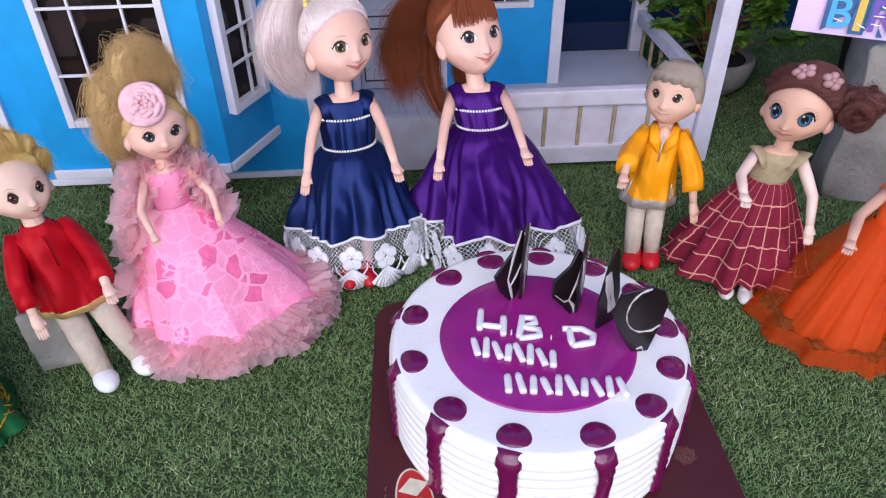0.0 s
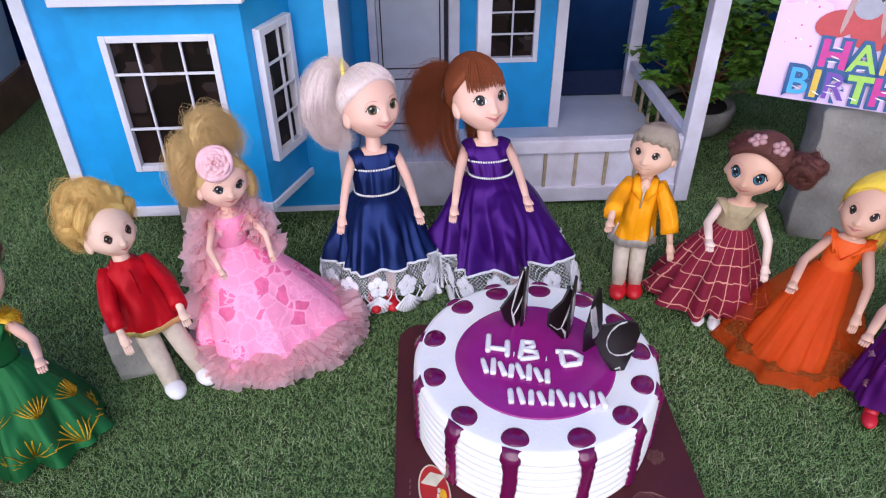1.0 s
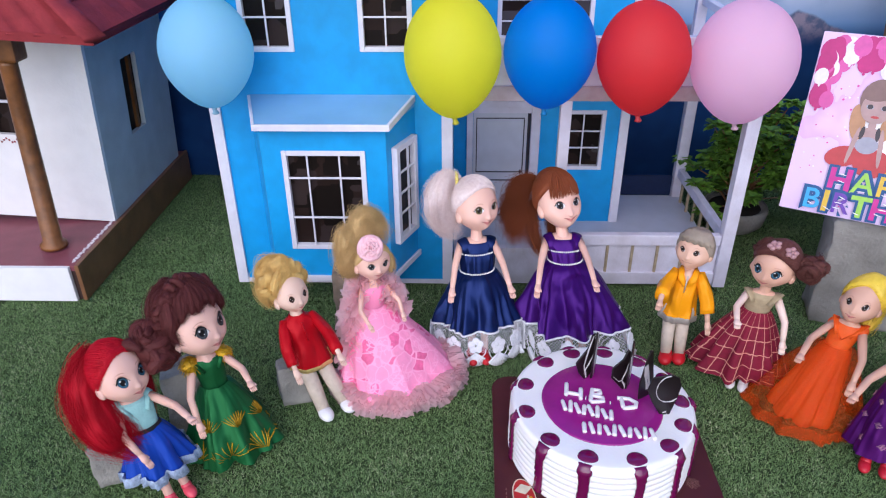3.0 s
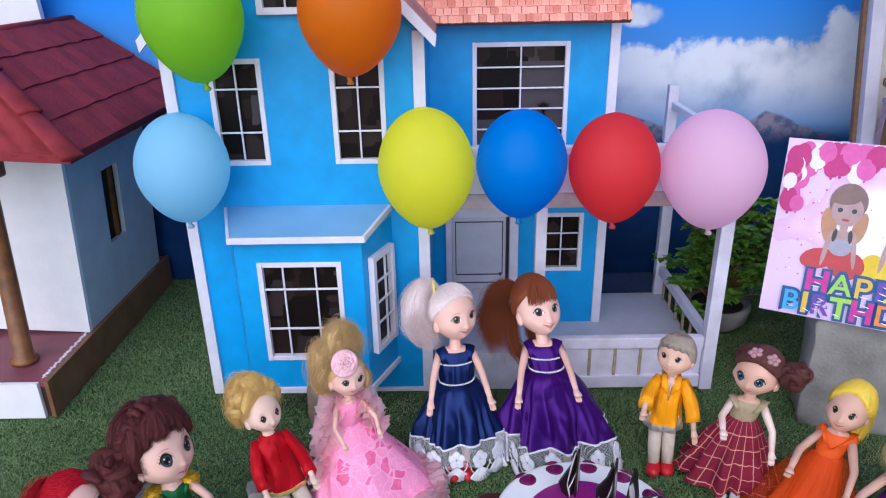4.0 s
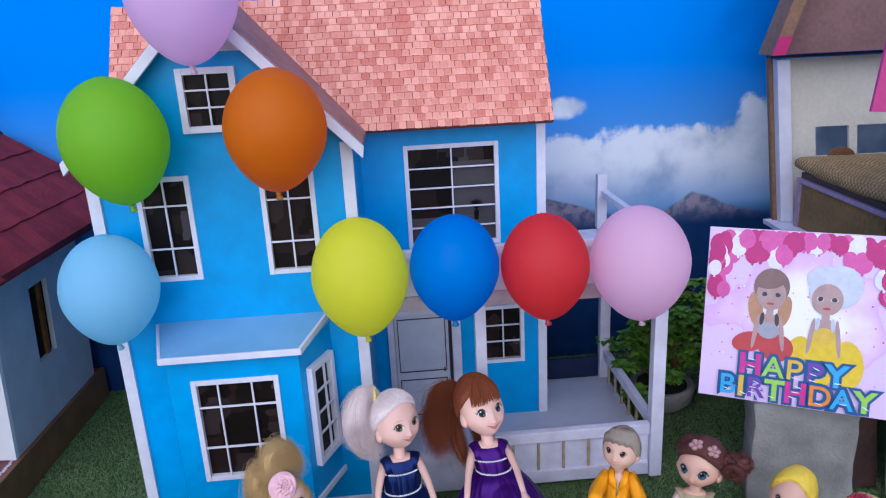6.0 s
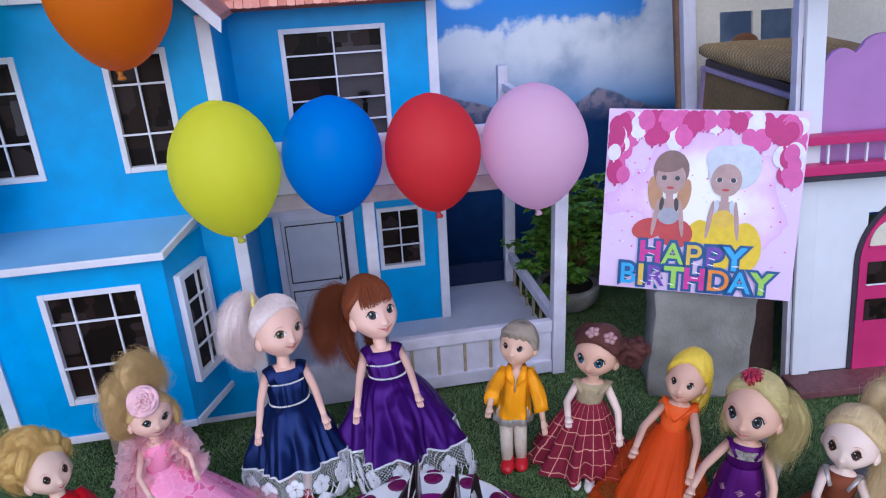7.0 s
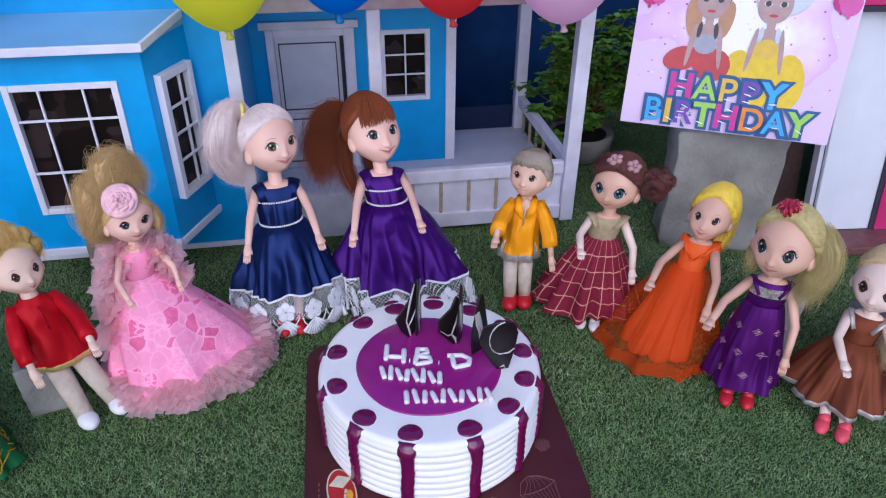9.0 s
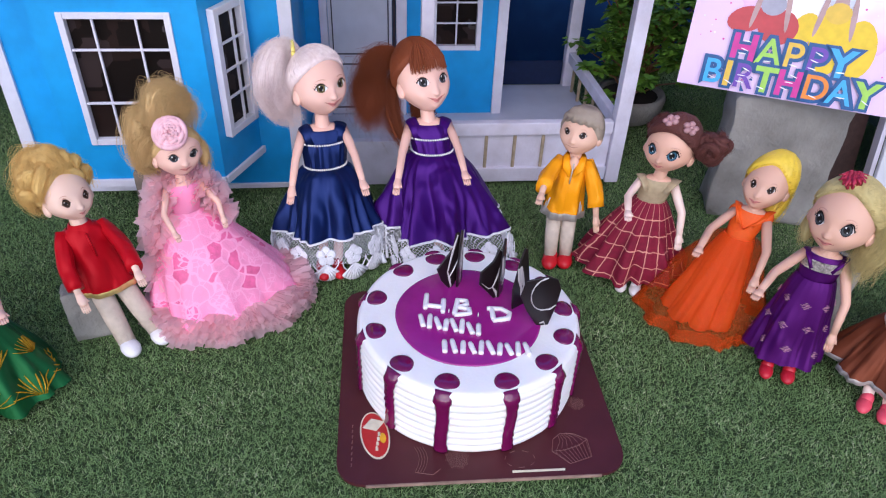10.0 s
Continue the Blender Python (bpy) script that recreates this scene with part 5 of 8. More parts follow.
    # berry drops and drips round the rim
    rnd = random.Random(4)
    for ang in (162, -168, -137, -109, -77, -49, -24, 1, 27, 53, 79, 105, 130):
        a = radians(ang)
        d = Vector((math.cos(a), math.sin(a), 0))
        s = Vector((-d.y, d.x, 0))
        fig = Figure()
        rr = 0.0838
        rows = []
        for j in range(9):
            e = math.pi / 2 * j / 8
            rows.append([d * (rr + 0.0108 * math.cos(e) * math.cos(q)) + s * (0.0102 * math.cos(e) * math.sin(q) * (1 - 0.18 * max(0, math.cos(q)))) + Vector((0, 0, H0 - 0.0004 + 0.0026 * math.sin(e) ** 0.8 - 0.0050 * max(0, math.cos(q)) ** 2 * math.cos(e) ** 2))
                         for q in (2 * math.pi * k / 26 for k in range(26))])
        fig.grid(rows, 0, True)
        ln = rnd.uniform(0.92, 1.0) * H0 if ang < 0 or ang > 155 else 0.45 * H0
        wd = rnd.uniform(0.0050, 0.0060)
        pts, rad = [], []
        for k in range(19):
            f = k / 18
            zz = H0 - 0.0012 - f * (ln - 0.0012)
            off = R - 0.0060 + 0.0068 * math.sin(min(f * 8, 1) * math.pi / 2)
            ridge = 0.0016 * abs(math.sin(math.pi * n * (zz - 0.001) / (H0 - 0.006)))
            pts.append(d * (off + ridge) + s * (0.0005 * math.sin(k * 0.5 + ang)) + Vector((0, 0, zz)))
            rad.append(wd * (1.45 - 0.5 * min(f * 4, 1)) * (1 + 0.06 * math.sin(k * 2.2 + ang)) * (1.12 if f > 0.93 else 1))
        fig.tube(pts, rad, 0, 12, 0.38)
        part("berry_drip", fig, GLAZE, c, "glossy purple berry drop" if ang == 162 else "", True)
    # chocolate shards: outline and stripes in shares of width and height
    LEAF_A = [(-0.06, 0), (0.06, 0), (0.42, 0.22), (0.48, 0.62), (0.40, 1.0), (0.26, 0.98), (0.16, 0.74), (-0.50, 0.46), (-0.34, 0.20)]
    LEAF_B = [(0.10, 0), (0.30, 0.0), (0.46, 0.34), (0.50, 0.84), (0.30, 0.98), (0.05, 0.78), (-0.46, 0.66), (-0.50, 0.42), (-0.12, 0.16)]
    DISC = [(0.0, 0.0), (0.30, 0.0), (0.42, 0.40), (0.47, 0.72), (0.36, 0.92), (0.10, 1.0), (-0.42, 0.94), (-0.52, 0.64), (-0.32, 0.34)]
    SPIKE = [(-0.42, 0.0), (0.44, 0.0), (0.48, 0.40), (0.22, 0.96), (0.06, 1.0), (-0.16, 0.80), (-0.46, 0.36)]
    FORK = [[(0.34, 0.96), (0.10, 0.66), (-0.10, 0.34), (-0.02, 0.16), (0.02, 0.03)], [(0.34, 0.52), (0.12, 0.34), (-0.06, 0.22)]]
    FORK_B = [[(0.44, 0.80), (0.28, 0.50), (0.02, 0.26), (0.18, 0.12), (0.20, 0.02)], [(-0.42, 0.44), (-0.16, 0.28), (0.02, 0.26)]]
    ARC = [[(0.10 - 0.36 * math.sin(q), 0.66 + 0.32 * math.cos(q)) for q in (3.2 * k / 12 for k in range(13))] + [(0.26, 0.35), (0.40, 0.42)], [(0.06, 0.06), (0.16, 0.09), (0.20, 0.02)]]
    BAND = [[(-0.22, 0.70), (-0.14, 0.52), (-0.02, 0.36), (0.10, 0.18)], [(-0.10, 0.72), (0.0, 0.54), (0.14, 0.36), (0.26, 0.20)]]
    for x, y, rz, lean, ht, wd, outline, marks, thick in (
            (-0.0125, 0.0345, 30, -5, 0.054, 0.027, LEAF_A, FORK, 0.0011), (-0.0035, 0.0400, 66, 0, 0.058, 0.016, SPIKE, FORK, 0.0009),
            (0.0220, 0.0160, 30, -5, 0.050, 0.027, LEAF_B, FORK_B, 0.0012), (0.0310, 0.0230, 62, 0, 0.060, 0.015, SPIKE, BAND, 0.0012),
            (0.0450, 0.0060, 34, -2, 0.060, 0.021, SPIKE, BAND, 0.0019), (0.0545, -0.0200, 4, 3, 0.054, 0.034, DISC, ARC, 0.0013)):
        sh = new("chocolate_shard")
        sh.parent = c
        sh.matrix_local = pose(x, y, H0 + 0.0005, lean, 0, rz)
        bm = bmesh.new()
        prism([(u * wd, 0, v * ht) for u, v in outline], 0.0018, bm)
        bmesh.ops.bevel(bm, geom=bm.edges[:], offset=0.0004, segments=1, affect="EDGES")
        part("plate", bm, CHOC, sh)
        fig = Figure()
        for mark in marks:
            fig.tube([(u * wd, 0.0001, v * ht) for u, v in mark], [thick * (0.75 + 0.5 * (k % 2)) for k in range(len(mark))], 0, 6, 0.35)
        part("white_stripe", fig, CHOC_LINE, sh, "white chocolate stripe")
    # piped writing: the greeting's three letters, then two lines as bars
    icing = mat("white_piped_icing", (0.84, 0.80, 0.80), 0.4, var=0.04, bump=0.2, bscale=400)
    z = H0 + 0.0026

    def piped(name, lines, label=""):
        fig = Figure()
        for pts in lines:
            fine = []
            for (x0, y0), (x1, y1) in zip(pts, pts[1:]):
                k = max(2, int(math.hypot(x1 - x0, y1 - y0) / 0.0022))
                fine += [(x0 + (x1 - x0) * i / k, y0 + (y1 - y0) * i / k, z) for i in range(k)]
            fine.append((*pts[-1], z))
            rad = [0.0023 * (1 + 0.16 * noise.noise(Vector((p[0] * 300, p[1] * 300, 3)))) * (0.75 if i in (0, len(fine) - 1) else 1) for i, p in enumerate(fine)]
            rad[0] *= 1.25
            fig.tube(fine, rad, 0, 9, 0.8)
        part(name, fig, icing, c, label, True)

    ox, oy = -0.0039, -0.0101

    def moved(lines):
        return [[(x + ox, y + oy) for x, y in pts] for pts in lines]
    piped("icing_letter", moved([[(-0.0305, 0.0345), (-0.0335, 0.0150)], [(-0.0165, 0.0265), (-0.0190, 0.0090)], [(-0.0325, 0.0200), (-0.0178, 0.0165)]]), "piped letter H")
    piped("icing_dot", moved([[(-0.0138, 0.0115), (-0.0130, 0.0113)]]))
    piped("icing_letter", moved([[(-0.0040, 0.0260), (-0.0095, 0.0062)], [(-0.0065, 0.0250), (0.0030, 0.0235), (0.0030, 0.0185), (-0.0055, 0.0155), (0.0040, 0.0125), (0.0040, 0.0068), (-0.0095, 0.0055)]]), "piped letter B")
    piped("icing_dot", moved([[(0.0105, 0.0050), (0.0113, 0.0048)]]))
    piped("icing_letter", moved([[(0.0235, 0.0115), (0.0228, -0.0030)], [(0.0195, 0.0125), (0.0320, 0.0110), (0.0380, 0.0050), (0.0355, -0.0015), (0.0222, -0.0035)]]), "piped letter D")
    for x0, x1, y0, y1, h2, count in ((-0.0375, 0.0085, -0.0070, -0.0205, 0.0160, 8), (-0.0215, 0.0445, -0.0385, -0.0465, 0.0150, 10)):
        for i in range(count):
            f = i / (count - 1)
            x, y, tilt = x0 + (x1 - x0) * f, y0 + (y1 - y0) * f, 0.0014 * math.sin(i * 2.9 + y0 * 90)
            piped("icing_bar", moved([[(x - tilt, y), (x + tilt, y + h2 * (0.92 + 0.1 * math.sin(i * 1.7)))]]), "white icing bar" if i == 0 else "")


build_cake()


# ---- cloth for the dolls ----
def cloth_pattern(name, base, second, kind, scale=60.0, size=0.2, rough=0.6, metal=0.0, sheen=0.0):
    """Cloth with a woven motif: plaid bands, scattered spots, or a lace figure of two tones."""
    m = mat(name, base, rough, var=0.18, scale=220, bump=0.25, bscale=900, sheen=sheen)
    n, l = m.node_tree.nodes, m.node_tree.links
    b = n["Principled BSDF"]
    old = b.inputs["Base Color"].links[0].from_socket
    co = n.new("ShaderNodeTexCoord")

    def calc(op, a, c=0.0):
        q = n.new("ShaderNodeMath")
        q.operation = op
        for k, v in ((0, a), (1, c)):
            if isinstance(v, (int, float)):
                q.inputs[k].default_value = v
            else:
                l.new(v, q.inputs[k])
        return q.outputs[0]

    if kind == "plaid":
        sep = n.new("ShaderNodeSeparateXYZ")
        l.new(co.outputs["UV"], sep.inputs[0])
        wob = n.new("ShaderNodeTexNoise")
        wob.inputs["Scale"].default_value = 30
        l.new(co.outputs["UV"], wob.inputs["Vector"])
        shift = calc("MULTIPLY", wob.outputs["Fac"], 0.12)
        fu = calc("FRACT", calc("ADD", calc("MULTIPLY", sep.outputs["X"], scale), shift))
        fv = calc("FRACT", calc("ADD", calc("MULTIPLY", sep.outputs["Y"], scale / 4.2), shift))
        fac = calc("MAXIMUM", calc("LESS_THAN", fu, size), calc("LESS_THAN", fv, size))
    elif kind == "spots":
        v = n.new("ShaderNodeTexVoronoi")
        v.inputs["Scale"].default_value = scale
        l.new(co.outputs["Object"], v.inputs["Vector"])
        wv = n.new("ShaderNodeTexWave")
        wv.inputs["Scale"].default_value, wv.inputs["Distortion"].default_value = scale * 3.0, 4
        l.new(co.outputs["Object"], wv.inputs["Vector"])
        fac = calc("MULTIPLY", calc("LESS_THAN", v.outputs["Distance"], size), calc("GREATER_THAN", wv.outputs["Fac"], 0.3))
    else:
        # leaf-shaped cells outlined in thread, some filled, with finer flowers between
        warp, off = n.new("ShaderNodeTexNoise"), n.new("ShaderNodeVectorMath")
        warp.inputs["Scale"].default_value, warp.inputs["Detail"].default_value = scale * 0.8, 1
        off.operation = "MULTIPLY_ADD"
        off.inputs[1].default_value = (0.9 / scale,) * 3
        l.new(co.outputs["Object"], warp.inputs["Vector"])
        l.new(warp.outputs["Color"], off.inputs[0])
        l.new(co.outputs["Object"], off.inputs[2])
        fac = 0.0
        for mul, wid in ((1.0, size), (2.7, size * 1.8)):
            q = n.new("ShaderNodeTexVoronoi")
            q.feature = "DISTANCE_TO_EDGE"
            q.inputs["Scale"].default_value = scale * mul
            l.new(off.outputs[0], q.inputs["Vector"])
            edge = n.new("ShaderNodeMapRange")
            edge.inputs["From Min"].default_value, edge.inputs["From Max"].default_value = wid, wid * 0.45
            l.new(q.outputs["Distance"], edge.inputs["Value"])
            line = edge.outputs[0]
            if mul > 1:
                mask = n.new("ShaderNodeTexNoise")
                mask.inputs["Scale"].default_value = scale * 0.7
                l.new(co.outputs["Object"], mask.inputs["Vector"])
                line = calc("MULTIPLY", line, calc("GREATER_THAN", mask.outputs["Fac"], 0.52))
            fac = calc("MAXIMUM", line, fac)
        cell, tone = n.new("ShaderNodeTexVoronoi"), n.new("ShaderNodeSeparateColor")
        cell.inputs["Scale"].default_value = scale
        l.new(off.outputs[0], cell.inputs["Vector"])
        l.new(cell.outputs["Color"], tone.inputs[0])
        fac = calc("MAXIMUM", calc("MULTIPLY", fac, 0.85), calc("MULTIPLY", calc("GREATER_THAN", tone.outputs[0], 0.20), 0.58))
    mx = n.new("ShaderNodeMix")
    mx.data_type = "RGBA"
    l.new(fac, mx.inputs["Factor"])
    l.new(old, mx.inputs["A"])
    mx.inputs["B"].default_value = (*second, 1)
    l.new(mx.outputs["Result"], b.inputs["Base Color"])
    if metal:
        l.new(calc("MULTIPLY", fac, metal), b.inputs["Metallic"])
    return m


def net(name, color, around, down, thread):
    """Open netting: two sets of crossing threads round real gaps."""
    m = mat(name, color, 0.6, var=0.08, scale=300, bump=0.2, bscale=1200)
    n, l = m.node_tree.nodes, m.node_tree.links
    co, sep = n.new("ShaderNodeTexCoord"), n.new("ShaderNodeSeparateXYZ")
    l.new(co.outputs["UV"], sep.inputs[0])

    def calc(op, a, c):
        q = n.new("ShaderNodeMath")
        q.operation = op
        for k, v in ((0, a), (1, c)):
            if isinstance(v, (int, float)):
                q.inputs[k].default_value = v
            else:
                l.new(v, q.inputs[k])
        return q.outputs[0]
    u, v = calc("MULTIPLY", sep.outputs["X"], around), calc("MULTIPLY", sep.outputs["Y"], down)
    one = calc("LESS_THAN", calc("FRACT", calc("ADD", u, v), 0), thread)
    two = calc("LESS_THAN", calc("FRACT", calc("ADD", calc("SUBTRACT", u, v), 500), 0), thread)
    l.new(calc("MAXIMUM", one, two), n["Principled BSDF"].inputs["Alpha"])
    return m


def veil(name, color, alpha):
    """Thin net that lets light through."""
    m = backlit(mat(name, color, 0.7, var=0.12, scale=300, bump=0.1), color, 0.62)
    n, l = m.node_tree.nodes, m.node_tree.links
    cl, see = n.new("ShaderNodeBsdfTransparent"), n.new("ShaderNodeMixShader")
    see.inputs[0].default_value = alpha
    last = n["Material Output"].inputs["Surface"].links[0].from_socket
    l.new(cl.outputs[0], see.inputs[1])
    l.new(last, see.inputs[2])
    l.new(see.outputs[0], n["Material Output"].inputs["Surface"])
    return m


SKIN_ROSE = mat("doll_vinyl_rose", (0.80, 0.485, 0.385), 0.38, var=0.03, scale=30, bump=0.02, sss=0.05)
SKIN = mat("doll_vinyl_peach", (0.70, 0.405, 0.290), 0.38, var=0.03, scale=30, bump=0.02, sss=0.05)
SKIN_PALE = mat("doll_vinyl_pale", (0.82, 0.62, 0.53), 0.42, var=0.03, scale=30, bump=0.02, sss=0.05)
SKIN_LIGHT = mat("doll_vinyl_light", (0.80, 0.55, 0.43), 0.42, var=0.03, scale=30, bump=0.02, sss=0.05)
SKIN_TAN = mat("doll_vinyl_tan", (0.70, 0.43, 0.31), 0.45, var=0.04, scale=30, bump=0.02, sss=0.05)
EYE_WHITE = mat("painted_eye_white", (0.66, 0.62, 0.61), 0.4, var=0.02, bump=0)
EYE_DARK = mat("painted_eye_dark", (0.010, 0.008, 0.008), 0.45, var=0.1, bump=0, spec=0.15)
LIP = mat("painted_lip", (0.62, 0.22, 0.20), 0.35, var=0.05, bump=0)
PEARL = mat("pearl_bead_and_eye_glint", (0.80, 0.76, 0.76), 0.2, var=0.05, bump=0, coat=0.5)
LACE_NET = net("white_lace_net", (0.86, 0.86, 0.90), 120, 6.5, 0.14)
LACE_SOLID = mat("white_lace_thread", (0.86, 0.86, 0.90), 0.7, var=0.1, scale=400, bump=0.4, bscale=1500)


def iris(name, c):
    return mat("painted_iris_" + name, c, 0.5, var=0.35, scale=900, bump=0, spec=0.15)


IRIS = dict(green=iris("green", (0.16, 0.125, 0.045)), blue=iris("blue", (0.040, 0.125, 0.19)), grey=iris("grey", (0.055, 0.062, 0.068)), brown=iris("brown", (0.07, 0.035, 0.02)))


GLINT_ID, MOUTH_ID, LID_ID, EXTRA = 11, 12, 13, 14
LID = mat("painted_lid_shade", (0.58, 0.30, 0.22), 0.4, var=0.1, bump=0)
MOUTH = mat("painted_mouth_line", (0.20, 0.045, 0.045), 0.4, var=0.1, bump=0)


# ---- dolls: each one plain mesh ----
class Doll(Figure):
    SK, HAIR, A, B, TRIM, SHOE, WHT, IRI, DRK, LP, EX = range(11)
    arm_mat, dark_eyes, eye_at, nose, smile = 0, False, (26.0, -14.0), 0.10, 1.0

    def __init__(self, base, head, yaw, seed=0):
        self.v, self.f, self.m, self.uv = [], [], [], []
        self.base, self.hd, self.yaw, self.rnd = Vector((*base, 0)), Vector(head), yaw, random.Random(seed)
        self.hz = head[2]
        self.kx, self.ky = (head[0] - base[0]) / head[2], (head[1] - base[1]) / head[2]
        self.spin = Matrix.Rotation(radians(yaw), 3, "Z")

    def local(self, p):
        """A place in the world, in the doll's own upright frame."""
        q = Vector(p) - self.base
        q = Vector((q.x - self.kx * q.z, q.y - self.ky * q.z, q.z))
        return self.spin.inverted() @ q

    def finish(self, name, label, mats, group="party dolls"):
        out = []
        for p in self.v:
            q = self.spin @ Vector(p)
            out.append((q.x + self.kx * q.z, q.y + self.ky * q.z, max(q.z, 0.0003)))
        self.v = out
        ob = part(name, self, mats[:11] + [PEARL, MOUTH, LID] + mats[11:], None, label, True)
        ob.location = self.base
        return tagged(ob, label, "doll", group)

    # -- head --
    def set_head(self, R, RH, yaw, pitch=20, cz=None, roll=0):
        self.R, self.RH = R, RH
        self.hm = Matrix.Translation((0, 0, cz or self.hz)) @ pose(0, 0, 0, 0, 0, yaw - self.yaw) @ pose(0, 0, 0, -pitch, 0, 0) @ pose(0, 0, 0, 0, roll, 0)

    def hs(self, d, grow=1.0):
        low = max(0.0, -d.z)
        x = d.x * (1 - 0.20 * low ** 2.6) * (1 + 0.06 * math.exp(-((d.z + 0.40) / 0.26) ** 2))
        y = d.y * (0.93 + 0.05 * max(0, d.z) if d.y < 0 else 1.06) * (1 - 0.03 * low)
        return Vector((x * self.R * grow, y * self.R * grow, d.z * self.RH * grow))

    def relief(self, az, el):
        """Moulded features over the plain skull, as a share of its radius."""
        def hill(a0, e0, wa, we):
            return math.exp(-((az - a0) / wa) ** 2 - ((el - e0) / we) ** 2)
        ea, ee = self.eye_at
        r = self.nose * (hill(0, ee - 19, 5.5, 4.5) + 0.35 * hill(0, ee - 8, 4.5, 9))
        for s in (-1, 1):
            r += -0.085 * hill(s * (ea - 3), ee, 14, 9) + 0.050 * hill(s * 36, ee - 23, 17, 13) + 0.012 * hill(s * ea, ee + 17, 15, 6)
            r += 0.4 * self.nose * hill(s * 6, ee - 20, 3.0, 3.0)
        m = ee - 33
        r += 0.040 * hill(0, m + 2.4, 9, 2.4) + 0.046 * hill(0, m - 3.2, 7.5, 2.8) - 0.020 * hill(0, m - 8, 9, 3)
        return r + 0.045 * hill(0, m - 15, 19, 9)

    def on(self, az, el, out=0.0):
        az, el = radians(az), radians(el)
        d = Vector((math.sin(az) * math.cos(el), -math.cos(az) * math.cos(el), math.sin(el)))
        p = self.hs(d, 1.0 + self.relief(math.degrees(az), math.degrees(el)))
        nrm = Vector((d.x / self.R, d.y / self.R, d.z / self.RH)).normalized()
        side = nrm.cross(Vector((0, 0, 1))).normalized() * -1
        up = nrm.cross(side) * -1
        if up.z < 0:
            up = -up
        return p + nrm * out, nrm, side, up

    def stroke(self, path, rad, mat_id, out=0.0004):
        self.tube([self.hm @ self.on(a, e, out)[0] for a, e in path], rad, mat_id, 5)

    def patch(self, az0, az1, lo, hi, out, mat_id, n=14, m=4):
        """Paint lying on the face between two edges, given as elevations over the azimuth."""
        rows = []
        for i in range(n + 1):
            a = az0 + (az1 - az0) * i / n
            e0, e1 = lo(a), hi(a)
            if az1 > az0:
                rows.append([self.hm @ self.on(a, e0 + (e1 - e0) * j / m, out)[0] for j in range(m + 1)])
            else:
                rows.append([self.hm @ self.on(a, e1 + (e0 - e1) * j / m, out)[0] for j in range(m + 1)])
        self.grid(rows, mat_id)

    def face(self, eye_w=0.24, eye_h=0.26, az=27, el=-8, lips=True, nose=0.09):
        R = self.R
        el += 2
        self.eye_at, self.nose = (az, el), nose * 1.15
        azs = list(range(-180, -72, 12)) + list(range(-72, 73, 3)) + list(range(84, 180, 12))
        els = list(range(90, 50, -10)) + list(range(48, -67, -3)) + [-70, -75, -80, -85, -90]
        self.grid([[self.hm @ self.on(a, e)[0] for a in azs] for e in els], self.SK, True)
        ew, eh = math.degrees(eye_w) * 1.18, math.degrees(eye_h) * 1.06
        u1 = R * 0.006
        tilt = 0.0 if self.dark_eyes else 0.16
        for s in (-1, 1):
            def up(a, k=1.0):
                u = min(1.0, abs((a * s - az) / ew))
                return el + eh * k * (1 - u ** 2.4) + tilt * eh * (a * s - az) / ew

            def dn(a):
                u = min(1.0, abs((a * s - az) / ew))
                return el - eh * 0.82 * (1 - u ** 2.2) + tilt * eh * (a * s - az) / ew
            i0, i1 = s * (az - ew), s * (az + ew)
            self.patch(i0, i1, dn, up, u1, self.WHT)
            ir = min(ew * 0.84, eh * 1.22)
            ca, ce = s * az - 1.0, el + eh * 0.10
            for k, (rad, mt) in enumerate(((1.0, self.DRK), (0.86, self.IRI), (0.54, self.DRK))):
                rr = ir * rad

                def low(a):
                    return max(dn(a), ce - math.sqrt(max(0, rr * rr - (a - ca) ** 2)))

                def high(a):
                    return min(up(a), ce + math.sqrt(max(0, rr * rr - (a - ca) ** 2)))
                self.patch(ca - rr, ca + rr, low, high, u1 * (2 + k), mt)
            # two pale dots painted over the iris as highlights
            for ga, ge, gr in ((-0.30, 0.40, 0.17), (0.28, -0.34, 0.08)):
                rr, c0, e0 = ir * gr, ca + ir * ga, ce + ir * ge
                self.patch(c0 - rr, c0 + rr, lambda a: e0 - math.sqrt(max(0, rr * rr - (a - c0) ** 2)), lambda a: e0 + math.sqrt(max(0, rr * rr - (a - c0) ** 2)), u1 * 5, GLINT_ID, 8, 3)
            # lid colour, lash line, wing and brow
            self.patch(s * (az - ew * 0.9), s * (az + ew * 1.05), up, lambda a: up(a) + eh * 0.40 * max(0, 1 - ((a * s - az) / ew / 1.06) ** 2), u1, LID_ID, 14, 3)
            self.patch(s * (az - ew * 1.04), s * (az + ew * 1.12), lambda a: up(a) - eh * 0.06, lambda a: up(a) + eh * (0.14 if self.dark_eyes else 0.26) * min(1, max(0.15, (a * s - az + ew) / ew)), u1 * 4, self.DRK, 16, 3)
            self.patch(s * (az - ew * 0.4), s * (az + ew), lambda a: dn(a) - eh * 0.07, dn, u1 * 4, LID_ID, 12, 2)
            for q in (() if self.dark_eyes else (0.55, 0.80, 1.05)):
                a0, e0 = az + ew * q, up(s * (az + ew * q)) + eh * 0.1
                self.stroke([(s * a0, e0), (s * (a0 + ew * 0.26), e0 + eh * 0.42)], [R * 0.010, R * 0.002], self.DRK)
